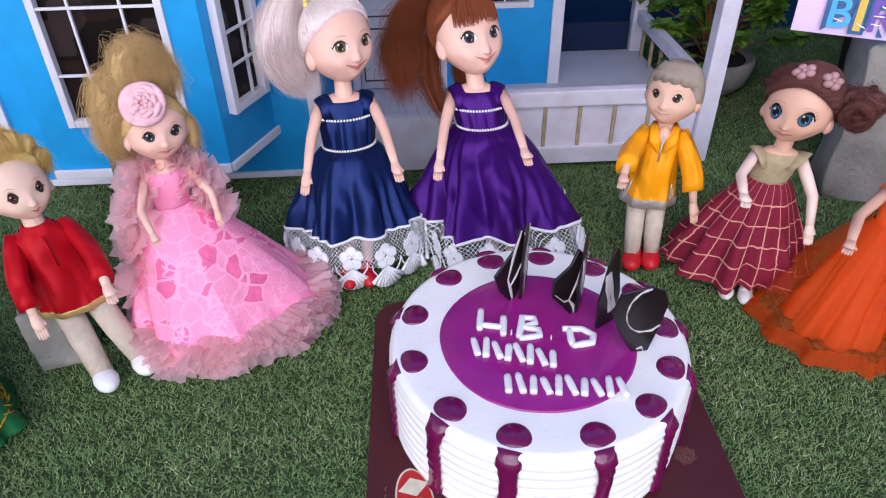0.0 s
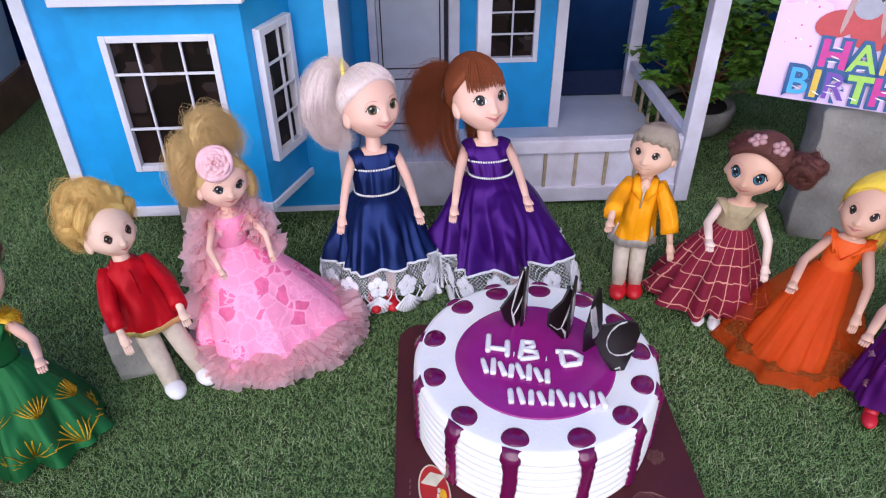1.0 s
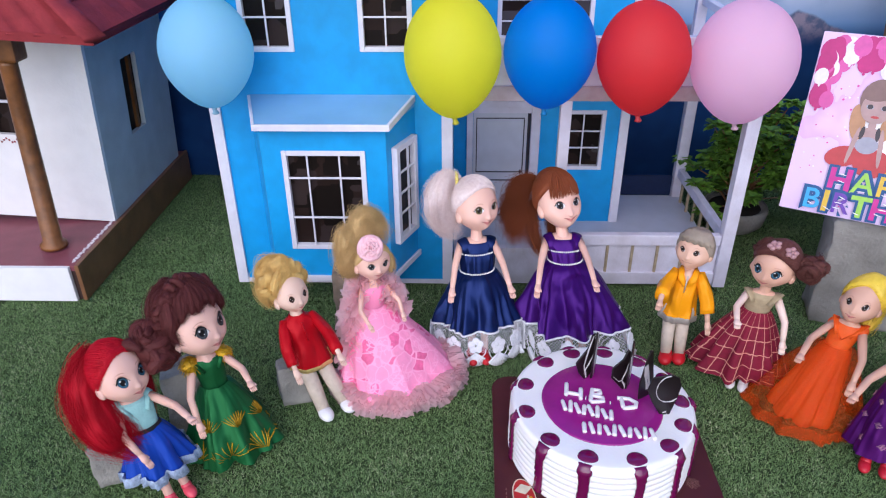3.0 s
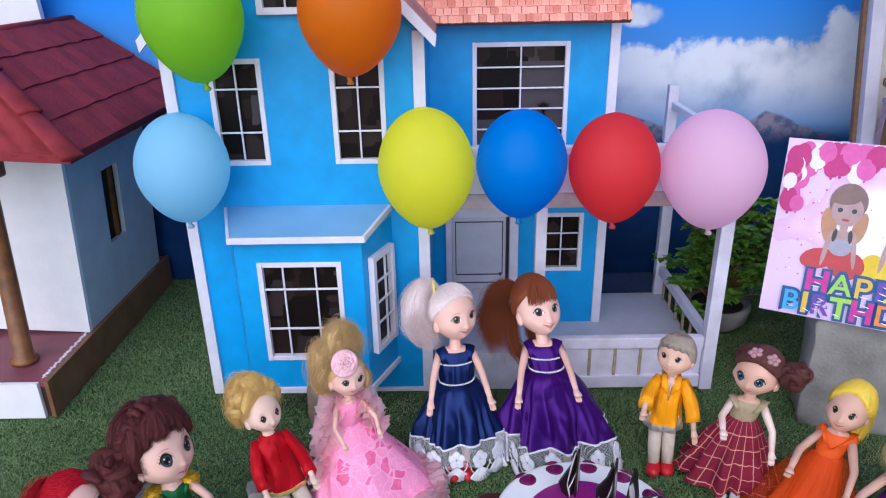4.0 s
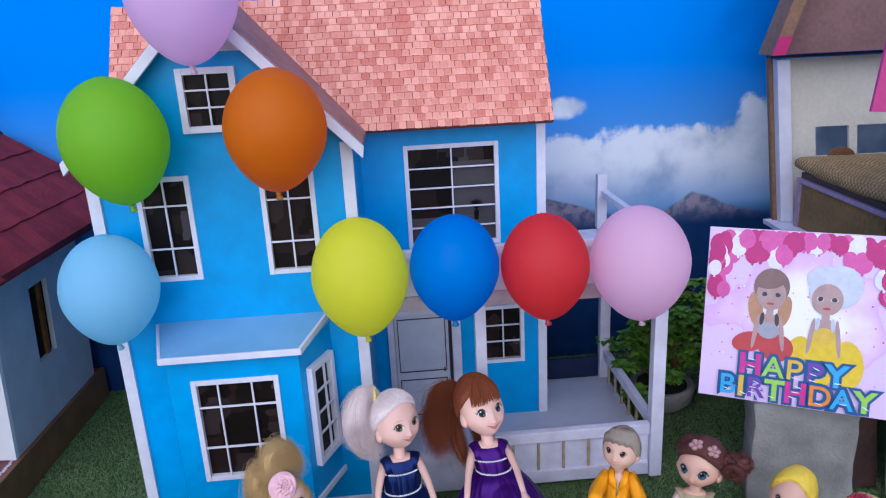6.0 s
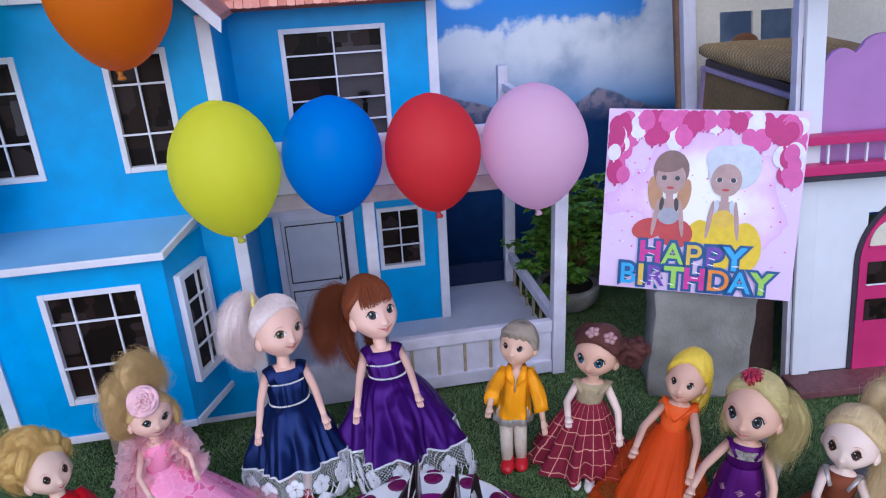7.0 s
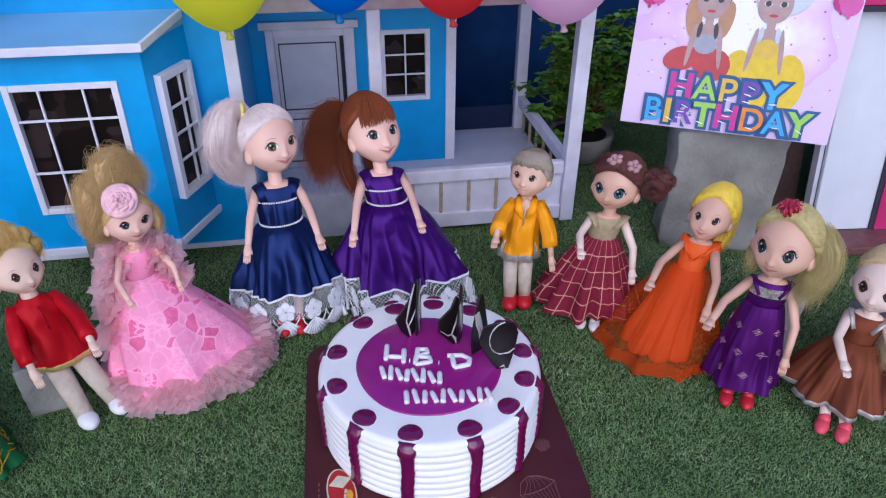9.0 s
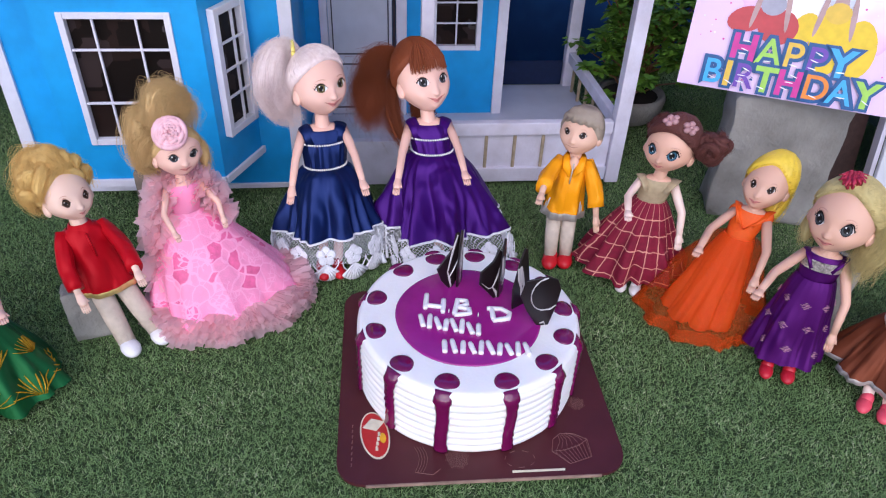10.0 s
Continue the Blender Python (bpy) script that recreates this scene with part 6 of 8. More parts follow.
            self.patch(s * (az - ew * 0.8), s * (az + ew * 1.05), lambda a: el + eh + 7.0 - 3.5 * ((a * s - az) / ew) ** 2, lambda a: el + eh + 7.0 - 3.5 * ((a * s - az) / ew) ** 2 + 1.5 * (1 - 0.75 * max(0, (a * s - az) / ew)), u1, LID_ID, 10, 2)
            # ear
            p, nrm, side, upv = self.on(s * 96, el - 8, 0)
            self.ball(self.hm @ p, (R * 0.12, R * 0.21, R * 0.25), self.SK, 12, 8, self.hm.to_3x3())
            self.ball(self.hm @ (p + nrm * R * 0.07), (R * 0.07, R * 0.12, R * 0.18), self.SK, 10, 6, self.hm.to_3x3())
        m = el - 33
        w = 22 * self.smile if lips else 14

        def line(a):
            return m + (0.020 if self.smile == 1 else 0.055) * a * a * (13 / w) ** 2
        self.patch(-w, w, line, lambda a: line(a) + 3.6 * (1 - (a / w) ** 2) - 0.9 * math.exp(-(a / 2.2) ** 2), u1, self.LP, 16, 3)
        self.patch(-w * 0.85, w * 0.85, lambda a: line(a) - 4.8 * (1 - (a / w / 0.85) ** 2), line, u1, self.LP, 16, 3)
        self.patch(-w, w, lambda a: line(a) - 0.5, lambda a: line(a) + 0.35, u1 * 2, MOUTH_ID, 16, 1)

    def cap(self, front=52, side=88, back=125, grow=1.07, ridges=34, rough=0.012, mat_id=None, lift=0.0):
        """Moulded or combed hair over the skull, down to a hairline."""
        rows, seed = [], self.rnd.uniform(0, 50)
        n, m = 60, 12
        for j in range(m + 1):
            row = []
            for k in range(n):
                a = 2 * math.pi * k / n
                c = math.cos(a)
                lim = side + (front - side) * max(0, c) ** 1.3 + (back - side) * max(0, -c)
                f = j / m
                e = radians(lim * f)
                d = Vector((math.sin(e) * math.sin(a), -math.sin(e) * math.cos(a), math.cos(e)))
                g = grow + rough * math.sin(ridges * a + 2.2 * math.sin(3 * a)) * math.sin(e) + 1.6 * rough * noise.noise(d * 3 + Vector((seed, 0, 0)))
                g += lift * max(0, d.z) ** 2
                if j == m:
                    g = 0.985
                row.append(self.hm @ self.hs(d, g))
            rows.append(row)
        self.grid(rows, self.HAIR if mat_id is None else mat_id, True)

    def lock(self, path, radius, count, mat_id=None, thick=0.00020, frizz=0.0030, in_head=True, seg=3, body=0.90):
        """A bundle of fine strands along a path of points; radius is a list, one for each."""
        rnd, mt = self.rnd, self.HAIR if mat_id is None else mat_id
        pts = [Vector(p) for p in path]
        fine = []
        n = 12 if len(pts) > 4 else 8
        for i in range(n):
            t = i / (n - 1) * (len(pts) - 1)
            j = min(int(t), len(pts) - 2)
            f = t - j
            p0, p1, p2, p3 = pts[max(j - 1, 0)], pts[j], pts[j + 1], pts[min(j + 2, len(pts) - 1)]
            q = 0.5 * ((2 * p1) + (p2 - p0) * f + (2 * p0 - 5 * p1 + 4 * p2 - p3) * f * f + (3 * p1 - p0 - 3 * p2 + p3) * f ** 3)
            fine.append((q, radius[j] + (radius[j + 1] - radius[j]) * f))
        core = [q + noise.noise_vector(q * 40) * r * 0.2 for q, r in fine]
        self.mane([self.hm @ q for q in core] if in_head else core, [r * (body if i < n - 2 else 0.62 * body if i < n - 1 else 0.12) for i, (q, r) in enumerate(fine)], mt)
        for s in range(int(count * 3.2)):
            o = Vector((rnd.gauss(0, 1), rnd.gauss(0, 1), rnd.gauss(0, 1))).normalized() * rnd.uniform(min(0.90, body), 1.05)
            stop = rnd.choice((n, n, n, n - 1, n - 2))
            line, ph, wild = [], rnd.uniform(0, 6.28), rnd.choice((0.3, 0.4, 0.6, 0.8, 1.0, 1.3))
            if wild > 1.2:
                o *= 1.25
            for i in range(stop):
                q, r = fine[i]
                w = Vector((math.sin(ph + i * 0.8), math.cos(ph * 1.7 + i * 0.7), math.sin(ph * 0.6 + i * 0.6))) * frizz * wild * i / n
                w += noise.noise_vector((q + o * r) * 45) * r * 0.22 * min(1, i / 3)
                line.append((self.hm @ (q + o * r + w)) if in_head else q + o * r + w)
            tk = min(thick, 0.00010) * rnd.uniform(0.6, 1.3)
            self.tube(line, [tk * (1.0 if i < stop - 2 else 0.5) for i in range(stop)], mt, seg, 1.0, False)

    def mane(self, pts, radii, mat_id, seg=54):
        """The body of a lock: a soft tube with grooves running along it."""
        seed = self.rnd.uniform(0, 90)
        rows, side = [], None
        for i, p in enumerate(pts):
            d = (pts[min(i + 1, len(pts) - 1)] - pts[max(i - 1, 0)]).normalized()
            if side is None:
                side = d.orthogonal().normalized()
            side = (side - d * side.dot(d)).normalized()
            up = d.cross(side)
            row = []
            for k in range(seg):
                a = 2 * math.pi * k / seg
                g = 1 + 0.16 * noise.noise(Vector((math.cos(a) * 2, math.sin(a) * 2, i * 0.4 + seed))) + 0.10 * noise.noise(Vector((math.cos(a) * 9, math.sin(a) * 9, i * 0.25 + seed)))
                row.append(p + radii[i] * g * (math.cos(a) * side + math.sin(a) * up))
            rows.append(row)
        self.grid([[pts[0]] * seg] + rows + [[pts[-1]] * seg], mat_id, True)

    def comb(self, gather, front, side, back, grow, count=150, span=115, thick=0.00042):
        """Hair combed from the hairline over the skull to the place where it is gathered."""
        g = Vector(gather)
        g = Vector((g.x / self.R, g.y / self.R, g.z / self.RH)).normalized()
        for k in range(count):
            a = radians(-span + 2 * span * (k + self.rnd.uniform(-0.4, 0.4)) / (count - 1))
            c = math.cos(a)
            lim = side + (front - side) * max(0, c) ** 1.3 + (back - side) * max(0, -c) - self.rnd.choice((0, 0, 1, 3, 8, 16))
            e = radians(lim)
            d = Vector((math.sin(e) * math.sin(a), -math.sin(e) * math.cos(a), math.cos(e)))
            lift = self.rnd.uniform(0.005, 0.035)
            line = []
            for i in range(7):
                f = i / 6
                q = d.slerp(g, f) if d.angle(g) > 0.01 else d
                line.append(self.hm @ self.hs(q, (grow + lift) if i else 0.99 + 0.5 * (grow - 0.99)))
            self.tube(line, [thick * z for z in (0.5, 1, 1.1, 1.1, 1.1, 1, 0.8)], self.HAIR, 4, 1.0, False)

    def bun(self, centre, radius, count, thick, strands=26):
        """A puff of thick smooth loops of hair."""
        c = Vector(centre)
        self.ball(self.hm @ c, (radius * 0.80,) * 3, self.HAIR, 18, 12, None, math.pi, lambda p: p * (1 + 0.20 * noise.noise(p * 2.5)))
        for k in range(count):
            d = Vector((self.rnd.gauss(0, 1), self.rnd.gauss(0, 1), self.rnd.gauss(0, 1))).normalized()
            u = d.orthogonal().normalized()
            u = (u * self.rnd.gauss(0, 1) + d.cross(u) * self.rnd.gauss(0, 1)).normalized()
            w, rr = d.cross(u), radius * self.rnd.uniform(0.30, 0.48)
            o = c + d * radius * self.rnd.uniform(0.45, 0.75)
            self.lock([o + rr * (math.cos(q) * u + math.sin(q) * (w + d * 0.5)) for q in (0.85 * i + k for i in range(6))], [thick * f for f in (0.5, 0.9, 1.0, 1.0, 0.9, 0.3)], strands, None, 0.0002, 0.003)

    # -- body --
    def fold(self, a, z, o, folds, ph):
        """How far the cloth stands out at an angle and height."""
        f = math.sin(folds * a + ph + 0.9 * math.sin(2 * a + ph)) + 0.35 * math.sin(round(folds * 1.7) * a + 2 * ph)
        f += (1 - o) * 0.35 * math.sin(folds * 4 * a + ph) + 0.55 * noise.noise(Vector((math.cos(a) * 2.5, math.sin(a) * 2.5, z * 28 + ph)))
        return f + 1.5 * (0.35 - abs(noise.noise(Vector((math.cos(a) * 4 + ph, math.sin(a) * 4, z * 14)))) * 2) * min(1, o * 1.6)

    def lathe(self, prof, mat_id, seg=64, folds=0, amp=0.0, ph=0.0, squash=0.9, wav=None, shift=None):
        """prof: rows of (z, radius, how far the folds have opened)."""
        rows = []
        for z, r, o in prof:
            row = []
            for k in range(seg + 1):
                a = 2 * math.pi * k / seg
                if folds:
                    rr = r * (1 + amp * max(o, 0.22) * self.fold(a, z, o, folds, ph))
                else:
                    rr = r
                dz = wav(a) * o if wav else 0
                sx, sy = shift(z) if shift else (0, 0)
                row.append((rr * math.sin(a) + sx, -rr * squash * math.cos(a) + sy, z + dz))
            rows.append(row)
        self.grid(rows, mat_id)

    def skirt(self, zt, rt, zb, rb, mat_id, folds=9, amp=0.10, p=0.8, seg=90, squash=0.9, ph=0.0, n=16, wav=None, belly=0.0, shift=None):
        prof = []
        for j in range(n + 1):
            v = j / n
            prof.append((zt + (zb - zt) * v, rt + (rb - rt) * v ** p + belly * math.sin(math.pi * v), min(1, v * 1.3)))
        self.lathe(prof, mat_id, seg, folds, amp, ph, squash, wav, shift)

        def at(a, v):
            z, r, o = zt + (zb - zt) * v, rt + (rb - rt) * v ** p + belly * math.sin(math.pi * v), min(1, v * 1.3)
            rr = r * (1 + amp * max(o, 0.22) * self.fold(a, z, o, folds, ph)) + 0.0007
            return Vector((rr * math.sin(a), -rr * squash * math.cos(a), z))
        self.at = at

    def motif(self, a0, v0, size, mat_id, kind):
        """A small woven figure on the skirt: a palm leaf of strokes, or a striped lozenge."""
        da, dv = size / max(0.02, self.at(a0, v0).xy.length), size / 0.075
        if kind == "palm":
            for k in range(9):
                f = (k - 4) / 4
                pts = [self.at(a0 + da * f * (0.10 + 0.9 * s), v0 + dv * (0.5 - s * (1.0 - 0.45 * f * f))) for s in (0, 0.35, 0.7, 1)]
                self.tube(pts, [0.0004, 0.0008, 0.0009, 0.0004], mat_id, 4, 0.5)
        else:
            for k in range(5):
                f = (k - 2) / 2
                w = 0.9 * (1 - abs(f) * 0.75)
                self.tube([self.at(a0 - da * w * 0.6, v0 + dv * 0.35 * f), self.at(a0 + da * w * 0.6, v0 + dv * 0.35 * f)], [0.0006, 0.0006], mat_id, 4, 0.5)

    def torso(self, zw, rw, zs, rs, neck_z, mat_id, squash=0.62):
        prof = [(zw - 0.004, rw * 1.05, 0), (zw, rw, 0), (zw + (zs - zw) * 0.4, rw * 1.12, 0), (zw + (zs - zw) * 0.7, (rw + rs) * 0.56, 0), (zs - 0.002, rs * 0.95, 0), (zs, rs * 0.80, 0)]
        self.lathe(prof, mat_id, 28, 0, 0, 0, squash)
        self.lathe([(zs - 0.004, rs * 0.90, 0), (zs + 0.0005, rs * 0.72, 0), (zs + 0.0025, rs * 0.45, 0), (zs + 0.003, 0.0005, 0)], self.SK, 28, 0, 0, 0, squash)
        self.lathe([(zs - 0.002, self.R * 0.34, 0), (zs + 0.004, self.R * 0.27, 0), (neck_z + self.R * 0.3, self.R * 0.25, 0)], self.SK, 20, 0, 0, 0, 0.95)

    def arm(self, side, zs, rs, hand, r0=0.0046, sleeve=None, sleeve_to=1.0, bend=0.006, sl_r=1.5):
        """From the shoulder to a hand at a place in the world."""
        s, h = Vector((side * rs * 0.95, 0, zs - 0.004)), self.local(hand)
        e = s.lerp(h, 0.5) + Vector((side * bend, -bend * 0.3, -bend * 0.4))
        pts = [s, s.lerp(e, 0.5), e, e.lerp(h, 0.5), h]
        self.tube(pts, [r0 * f for f in (1.05, 1.05, 0.92, 0.85, 0.68)], self.arm_mat, 10)
        d = (h - e).normalized()
        w = d.cross(Vector((0, 0, 1))).normalized() if abs(d.z) < 0.95 else Vector((1, 0, 0))
        self.tube([h - d * r0 * 1.4, h, h + d * r0 * 1.2, h + d * r0 * 2.2], [r0 * 0.62, r0 * 0.74, r0 * 0.95, r0 * 0.75], self.arm_mat, 10, 0.72)
        for q in (-0.6, -0.2, 0.2, 0.6):
            b = h + d * r0 * 2.0 + w * r0 * q
            self.tube([b, b + d * r0 * 0.9, b + d * r0 * (1.7 - abs(q) * 0.5) + Vector((0, 0, -0.0003))], [r0 * 0.27, r0 * 0.25, r0 * 0.17], self.arm_mat, 5)
        b = h + d * r0 * 0.8 - w * r0 * 0.7
        self.tube([b, b + d * r0 * 0.9 - w * r0 * 0.35], [r0 * 0.28, r0 * 0.2], self.arm_mat, 5)
        if sleeve is not None:
            n = 7
            pp = []
            for i in range(n):
                f = i / (n - 1) * sleeve_to * 4
                j = min(int(f), 3)
                pp.append(pts[j].lerp(pts[j + 1], f - j))
            pp[0] = s + Vector((-side * rs * 0.45, 0, -0.001))
            pp.insert(1, s + Vector((0, 0, -0.0005)))
            self.mane(pp, [r0 * (0.9 if i == 0 else 1.30 + (sl_r - 1.20) * min(1, i / 4)) for i in range(n + 1)], sleeve, 30)

    def legs(self, zt, gap, r, feet, mat_id, shoe_len=0.011, shoe_r=0.0062, cuff=None):
        for s, f in zip((-1, 1), feet):
            p = self.local(f)
            top = Vector((s * gap, 0, zt))
            self.tube([top, top.lerp(p, 0.5) + Vector((0, -0.001, 0)), Vector((p.x, p.y + 0.002, 0.006))], [r * 1.1, r, r * 0.85], mat_id, 12)
            self.ball((p.x, p.y - shoe_len * 0.35, shoe_r * 0.62), (shoe_r * 0.95, shoe_len, shoe_r * 0.72), self.SHOE, 14, 8)
            self.ball((p.x, p.y + shoe_len * 0.25, shoe_r * 0.9), (shoe_r * 0.85, shoe_len * 0.55, shoe_r * 0.95), self.SHOE, 12, 8)

    def beads(self, z, r, count, squash, size=0.0009, mat_id=None, lo=-1.9, hi=1.9):
        for i in range(count):
            a = lo + (hi - lo) * i / (count - 1)
            self.ball((r * math.sin(a), -r * squash * math.cos(a), z), (size, size, size), self.TRIM if mat_id is None else mat_id, 6, 4)


def satin(name, c, rough=0.30, crease=0.011, size=28, drop=0.42):
    """Smooth glossy cloth with long soft creases that run down it."""
    m = mat(name, c, rough, var=0.08, scale=30, bump=0.35, bscale=size, spec=0.8)
    top = max(c)
    n, l = m.node_tree.nodes, m.node_tree.links
    for q in list(n):
        if q.bl_idname == "ShaderNodeBump":
            q.inputs["Strength"].default_value, q.inputs["Distance"].default_value = 0.9, crease
            relief = q.inputs["Height"].links[0].from_node
            relief.inputs["Detail"].default_value, relief.inputs["Distortion"].default_value = 1.2, 0.5
            run = n.new("ShaderNodeMapping")
            run.inputs["Scale"].default_value = (1, 1, drop)
            l.new(relief.inputs["Vector"].links[0].from_socket, run.inputs["Vector"])
            l.new(run.outputs[0], relief.inputs["Vector"])
    bsdf(m).inputs["Specular Tint"].default_value = (*(0.12 + 0.85 * q / top for q in c), 1)
    return m


def hair(name, c, rough=0.42, share=0.2):
    return backlit(mat(name, c, rough, var=0.16, scale=260, bump=0.4, bscale=700, island=0.3, spec=0.12), c, share)


def gown_doll(name, label, base, head, yaw, hyaw, cloth, hair_m, zw, zs, chin, hem_z, lace_z, rb, hands, seed, pony, fringe, folds):
    """A tall doll in a satin gown with a deep white lace hem and pearl trim."""
    d = Doll(base, head, yaw, seed)
    d.set_head(*((0.0290, 0.0312) if fringe else (0.0278, 0.0300)), hyaw, 18, head[2] + (0.0035 if fringe else -0.0015))
    d.smile = 1.15
    d.face(0.205, 0.130, 25.5, -11, nose=0.13)
    rs, rw, SQ = 0.0228, 0.0205, 0.76
    d.torso(zw, rw, zs, rs, chin, d.A)
    # square straps
    for s in (-1, 1):
        d.tube([(s * rs * 0.62, -rs * 0.52, zs - 0.012), (s * rs * 0.74, -rs * 0.36, zs - 0.001), (s * rs * 0.86, 0, zs + 0.002), (s * rs * 0.74, rs * 0.4, zs - 0.002)], [0.0056, 0.0060, 0.0064, 0.0056], d.A, 10, 0.24)
    ph, amp = d.rnd.uniform(0, 6), 0.15 if fringe else 0.10
    # gathered bodice between the two rows of pearls
    d.lathe([(zw - 0.001, rw * 1.06, 0.9), (zw + (zs - zw) * 0.35, rw * 1.13, 0.9), (zs - 0.0125, (rw + rs) * 0.570, 0.8), (zs - 0.0115, (rw + rs) * 0.545, 0.2)], d.A, 120, 13, 0.030, ph, 0.65)
    d.skirt(zw, rw * 1.02, lace_z, rb * 0.93, d.A, folds, amp, 0.56, 170, SQ, ph, 24)
    # lace: net band, flowers, and fans along the lower edge

    def surf(a, v):
        z = lace_z + (hem_z - lace_z) * v
        r = rb * (0.93 + 0.10 * v)
        rr = r * (1 + amp * (1 - 0.55 * min(1, v * 2)) * d.fold(a, z, 1, folds, ph)) + 0.0006
        return Vector((rr * math.sin(a), -rr * SQ * math.cos(a), z))

    rows = [[surf(2 * math.pi * k / 180, v) + Vector((0, 0, 0.0035 * v * abs(math.cos(6 * 2 * math.pi * k / 180)) ** 1.5)) for k in range(181)] for v in (0, 0.19, 0.38, 0.57, 0.76)]
    d.grid(rows, d.TRIM)
    d.tube([surf(2 * math.pi * k / 120, 0.02) for k in range(121)], [0.0011] * 121, d.EX, 6)
    count = 15 if fringe else 13
    for k in range(count):
        a0 = 2 * math.pi * (k + 0.5) / count
        da = 0.0064 / rb
        lean = surf(a0 + da, 0.4) - surf(a0 - da, 0.4)
        turn = Matrix.Rotation(a0 + 0.5 * math.remainder(math.atan2(lean.y, lean.x) - a0, 2 * math.pi), 3, "Z")
        mid, fan = surf(a0, 0.40), surf(a0, 0.66)
        # flower of five petals round an open eye
        for pet in range(5):
            q = 2 * math.pi * pet / 5 + 0.3
            c = mid + turn @ Vector((0.0058 * math.cos(q), -0.0026, 0.0058 * math.sin(q)))
            d.ball(c, (0.0047, 0.0010, 0.0047), d.EX, 12, 5, turn)
            d.tube([c + turn @ Vector((0.0043 * math.cos(t), -0.0009, 0.0043 * math.sin(t))) for t in (2 * math.pi * k / 10 for k in range(11))], [0.0005] * 11, d.EX, 4)
        d.tube([mid + turn @ Vector((0.0018 * math.cos(t), -0.0032, 0.0018 * math.sin(t))) for t in (2 * math.pi * k / 10 for k in range(11))], [0.0007] * 11, d.EX, 5)
        # fan of thick cords under it
        for ray in range(9):
            f = (ray - 4) / 4
            pts = [fan + turn @ Vector((u * 0.0142 * f, -0.0022, -u * (0.0155 - 0.0055 * f * f) * (hem_z - lace_z) / -0.032)) for u in (0, 0.5, 1.0)]
            d.tube(pts, [0.0008, 0.0013, 0.0020], d.EX, 5)
        d.tube([fan + turn @ Vector((0.0135 * math.sin(t), -0.0020, 0.0035 - 0.0115 * math.cos(t))) for t in (-1.6 + 0.4 * k for k in range(9))], [0.0006] * 9, d.EX, 5)
    d.beads(zs - 0.0120, (rw + rs) * 0.585, 38, 0.66, 0.0011, d.WHT)
    d.beads(zw + 0.001, rw * 1.10, 38, 0.68, 0.0011, d.WHT)
    d.arm(-1, zs, rs, hands[0], 0.0046, bend=0.002)
    d.arm(1, zs, rs, hands[1], 0.0046, bend=0.002)
    d.legs(0.03, 0.008, 0.005, [(base[0] - 0.010, base[1] - 0.036, 0), (base[0] + 0.007, base[1] - 0.034, 0)], d.SK, 0.012, 0.0075)
    R = d.R
    if fringe:
        d.cap(48, 84, 128, 1.12, 40, 0.014)
        d.comb(pony[0], 48, 86, 128, 1.125, 260)
        for k in range(120):
            a = -46 + 92 * k / 119 + d.rnd.uniform(-2, 2)
            lf = d.rnd.uniform(0.0030, 0.0052)
            d.tube([d.hm @ d.on(a * 0.5, 60, lf)[0], d.hm @ d.on(a * 0.8, 40, lf + 0.0008)[0], d.hm @ d.on(a * 0.95, 24, lf)[0], d.hm @ d.on(a, 9 + d.rnd.uniform(-4, 5), lf * 0.5)[0]], (0.0006, 0.0007, 0.0006, 0.0003), d.HAIR, 4, 1.0, False)
        d.lock([(R * 0.15, R * 0.8, R * 0.2), (R * 0.25, R * 1.15, -R * 0.6), (R * 0.15, R * 1.2, -R * 1.6), (-R * 0.1, R * 1.15, -R * 2.3)], [0.010, 0.014, 0.013, 0.008], 170, None, 0.0002, 0.003, True, 3, 0.7)
        d.lock([(-R * 0.4, R * 0.85, R * 0.3), (-R * 0.9, R * 1.2, -R * 0.5), (-R * 0.95, R * 1.35, -R * 1.4), (-R * 0.8, R * 1.3, -R * 2.1)], [0.007, 0.010, 0.010, 0.006], 110, None, 0.0002, 0.003, True, 3, 0.55)
    else:
        d.cap(52, 84, 122, 1.12, 40, 0.030)
        d.comb(pony[0], 52, 86, 122, 1.13, 300)
    d.lock(pony, [0.004, 0.012, 0.018, 0.018, 0.011] if not fringe else [0.004, 0.010, 0.014, 0.016, 0.013], 460 if not fringe else 560, None, 0.0002, 0.003 if not fringe else 0.006, True, 3, 0.92 if not fringe else 0.62)
    wide = [0.005, 0.016, 0.022, 0.023, 0.017] if not fringe else [0.004, 0.014, 0.020, 0.024, 0.022]
    d.lock(pony, wide, 70, None, 0.0002, 0.012, True, 3, 0.2)
    if fringe:
        # loose ends that hang from under the ponytail
        d.lock([pony[1], (-R * 1.15, R * 1.0, 0), (-R * 1.35, R * 1.0, -R * 0.9), (-R * 1.25, R * 0.95, -R * 1.7)], [0.005, 0.010, 0.012, 0.012], 70, None, 0.0002, 0.010, True, 3, 0.15)
    else:
        a, b = Vector(pony[0]), Vector(pony[1])
        q = (b - a).to_track_quat("Z", "Y").to_matrix()
        ring = [d.hm @ (a.lerp(b, 0.22) + q @ Vector((0.0085 * math.cos(t), 0.0085 * math.sin(t), 0))) for t in (2 * math.pi * k / 20 for k in range(21))]
        d.tube(ring, [0.0022] * 21, EXTRA, 8)
    return d


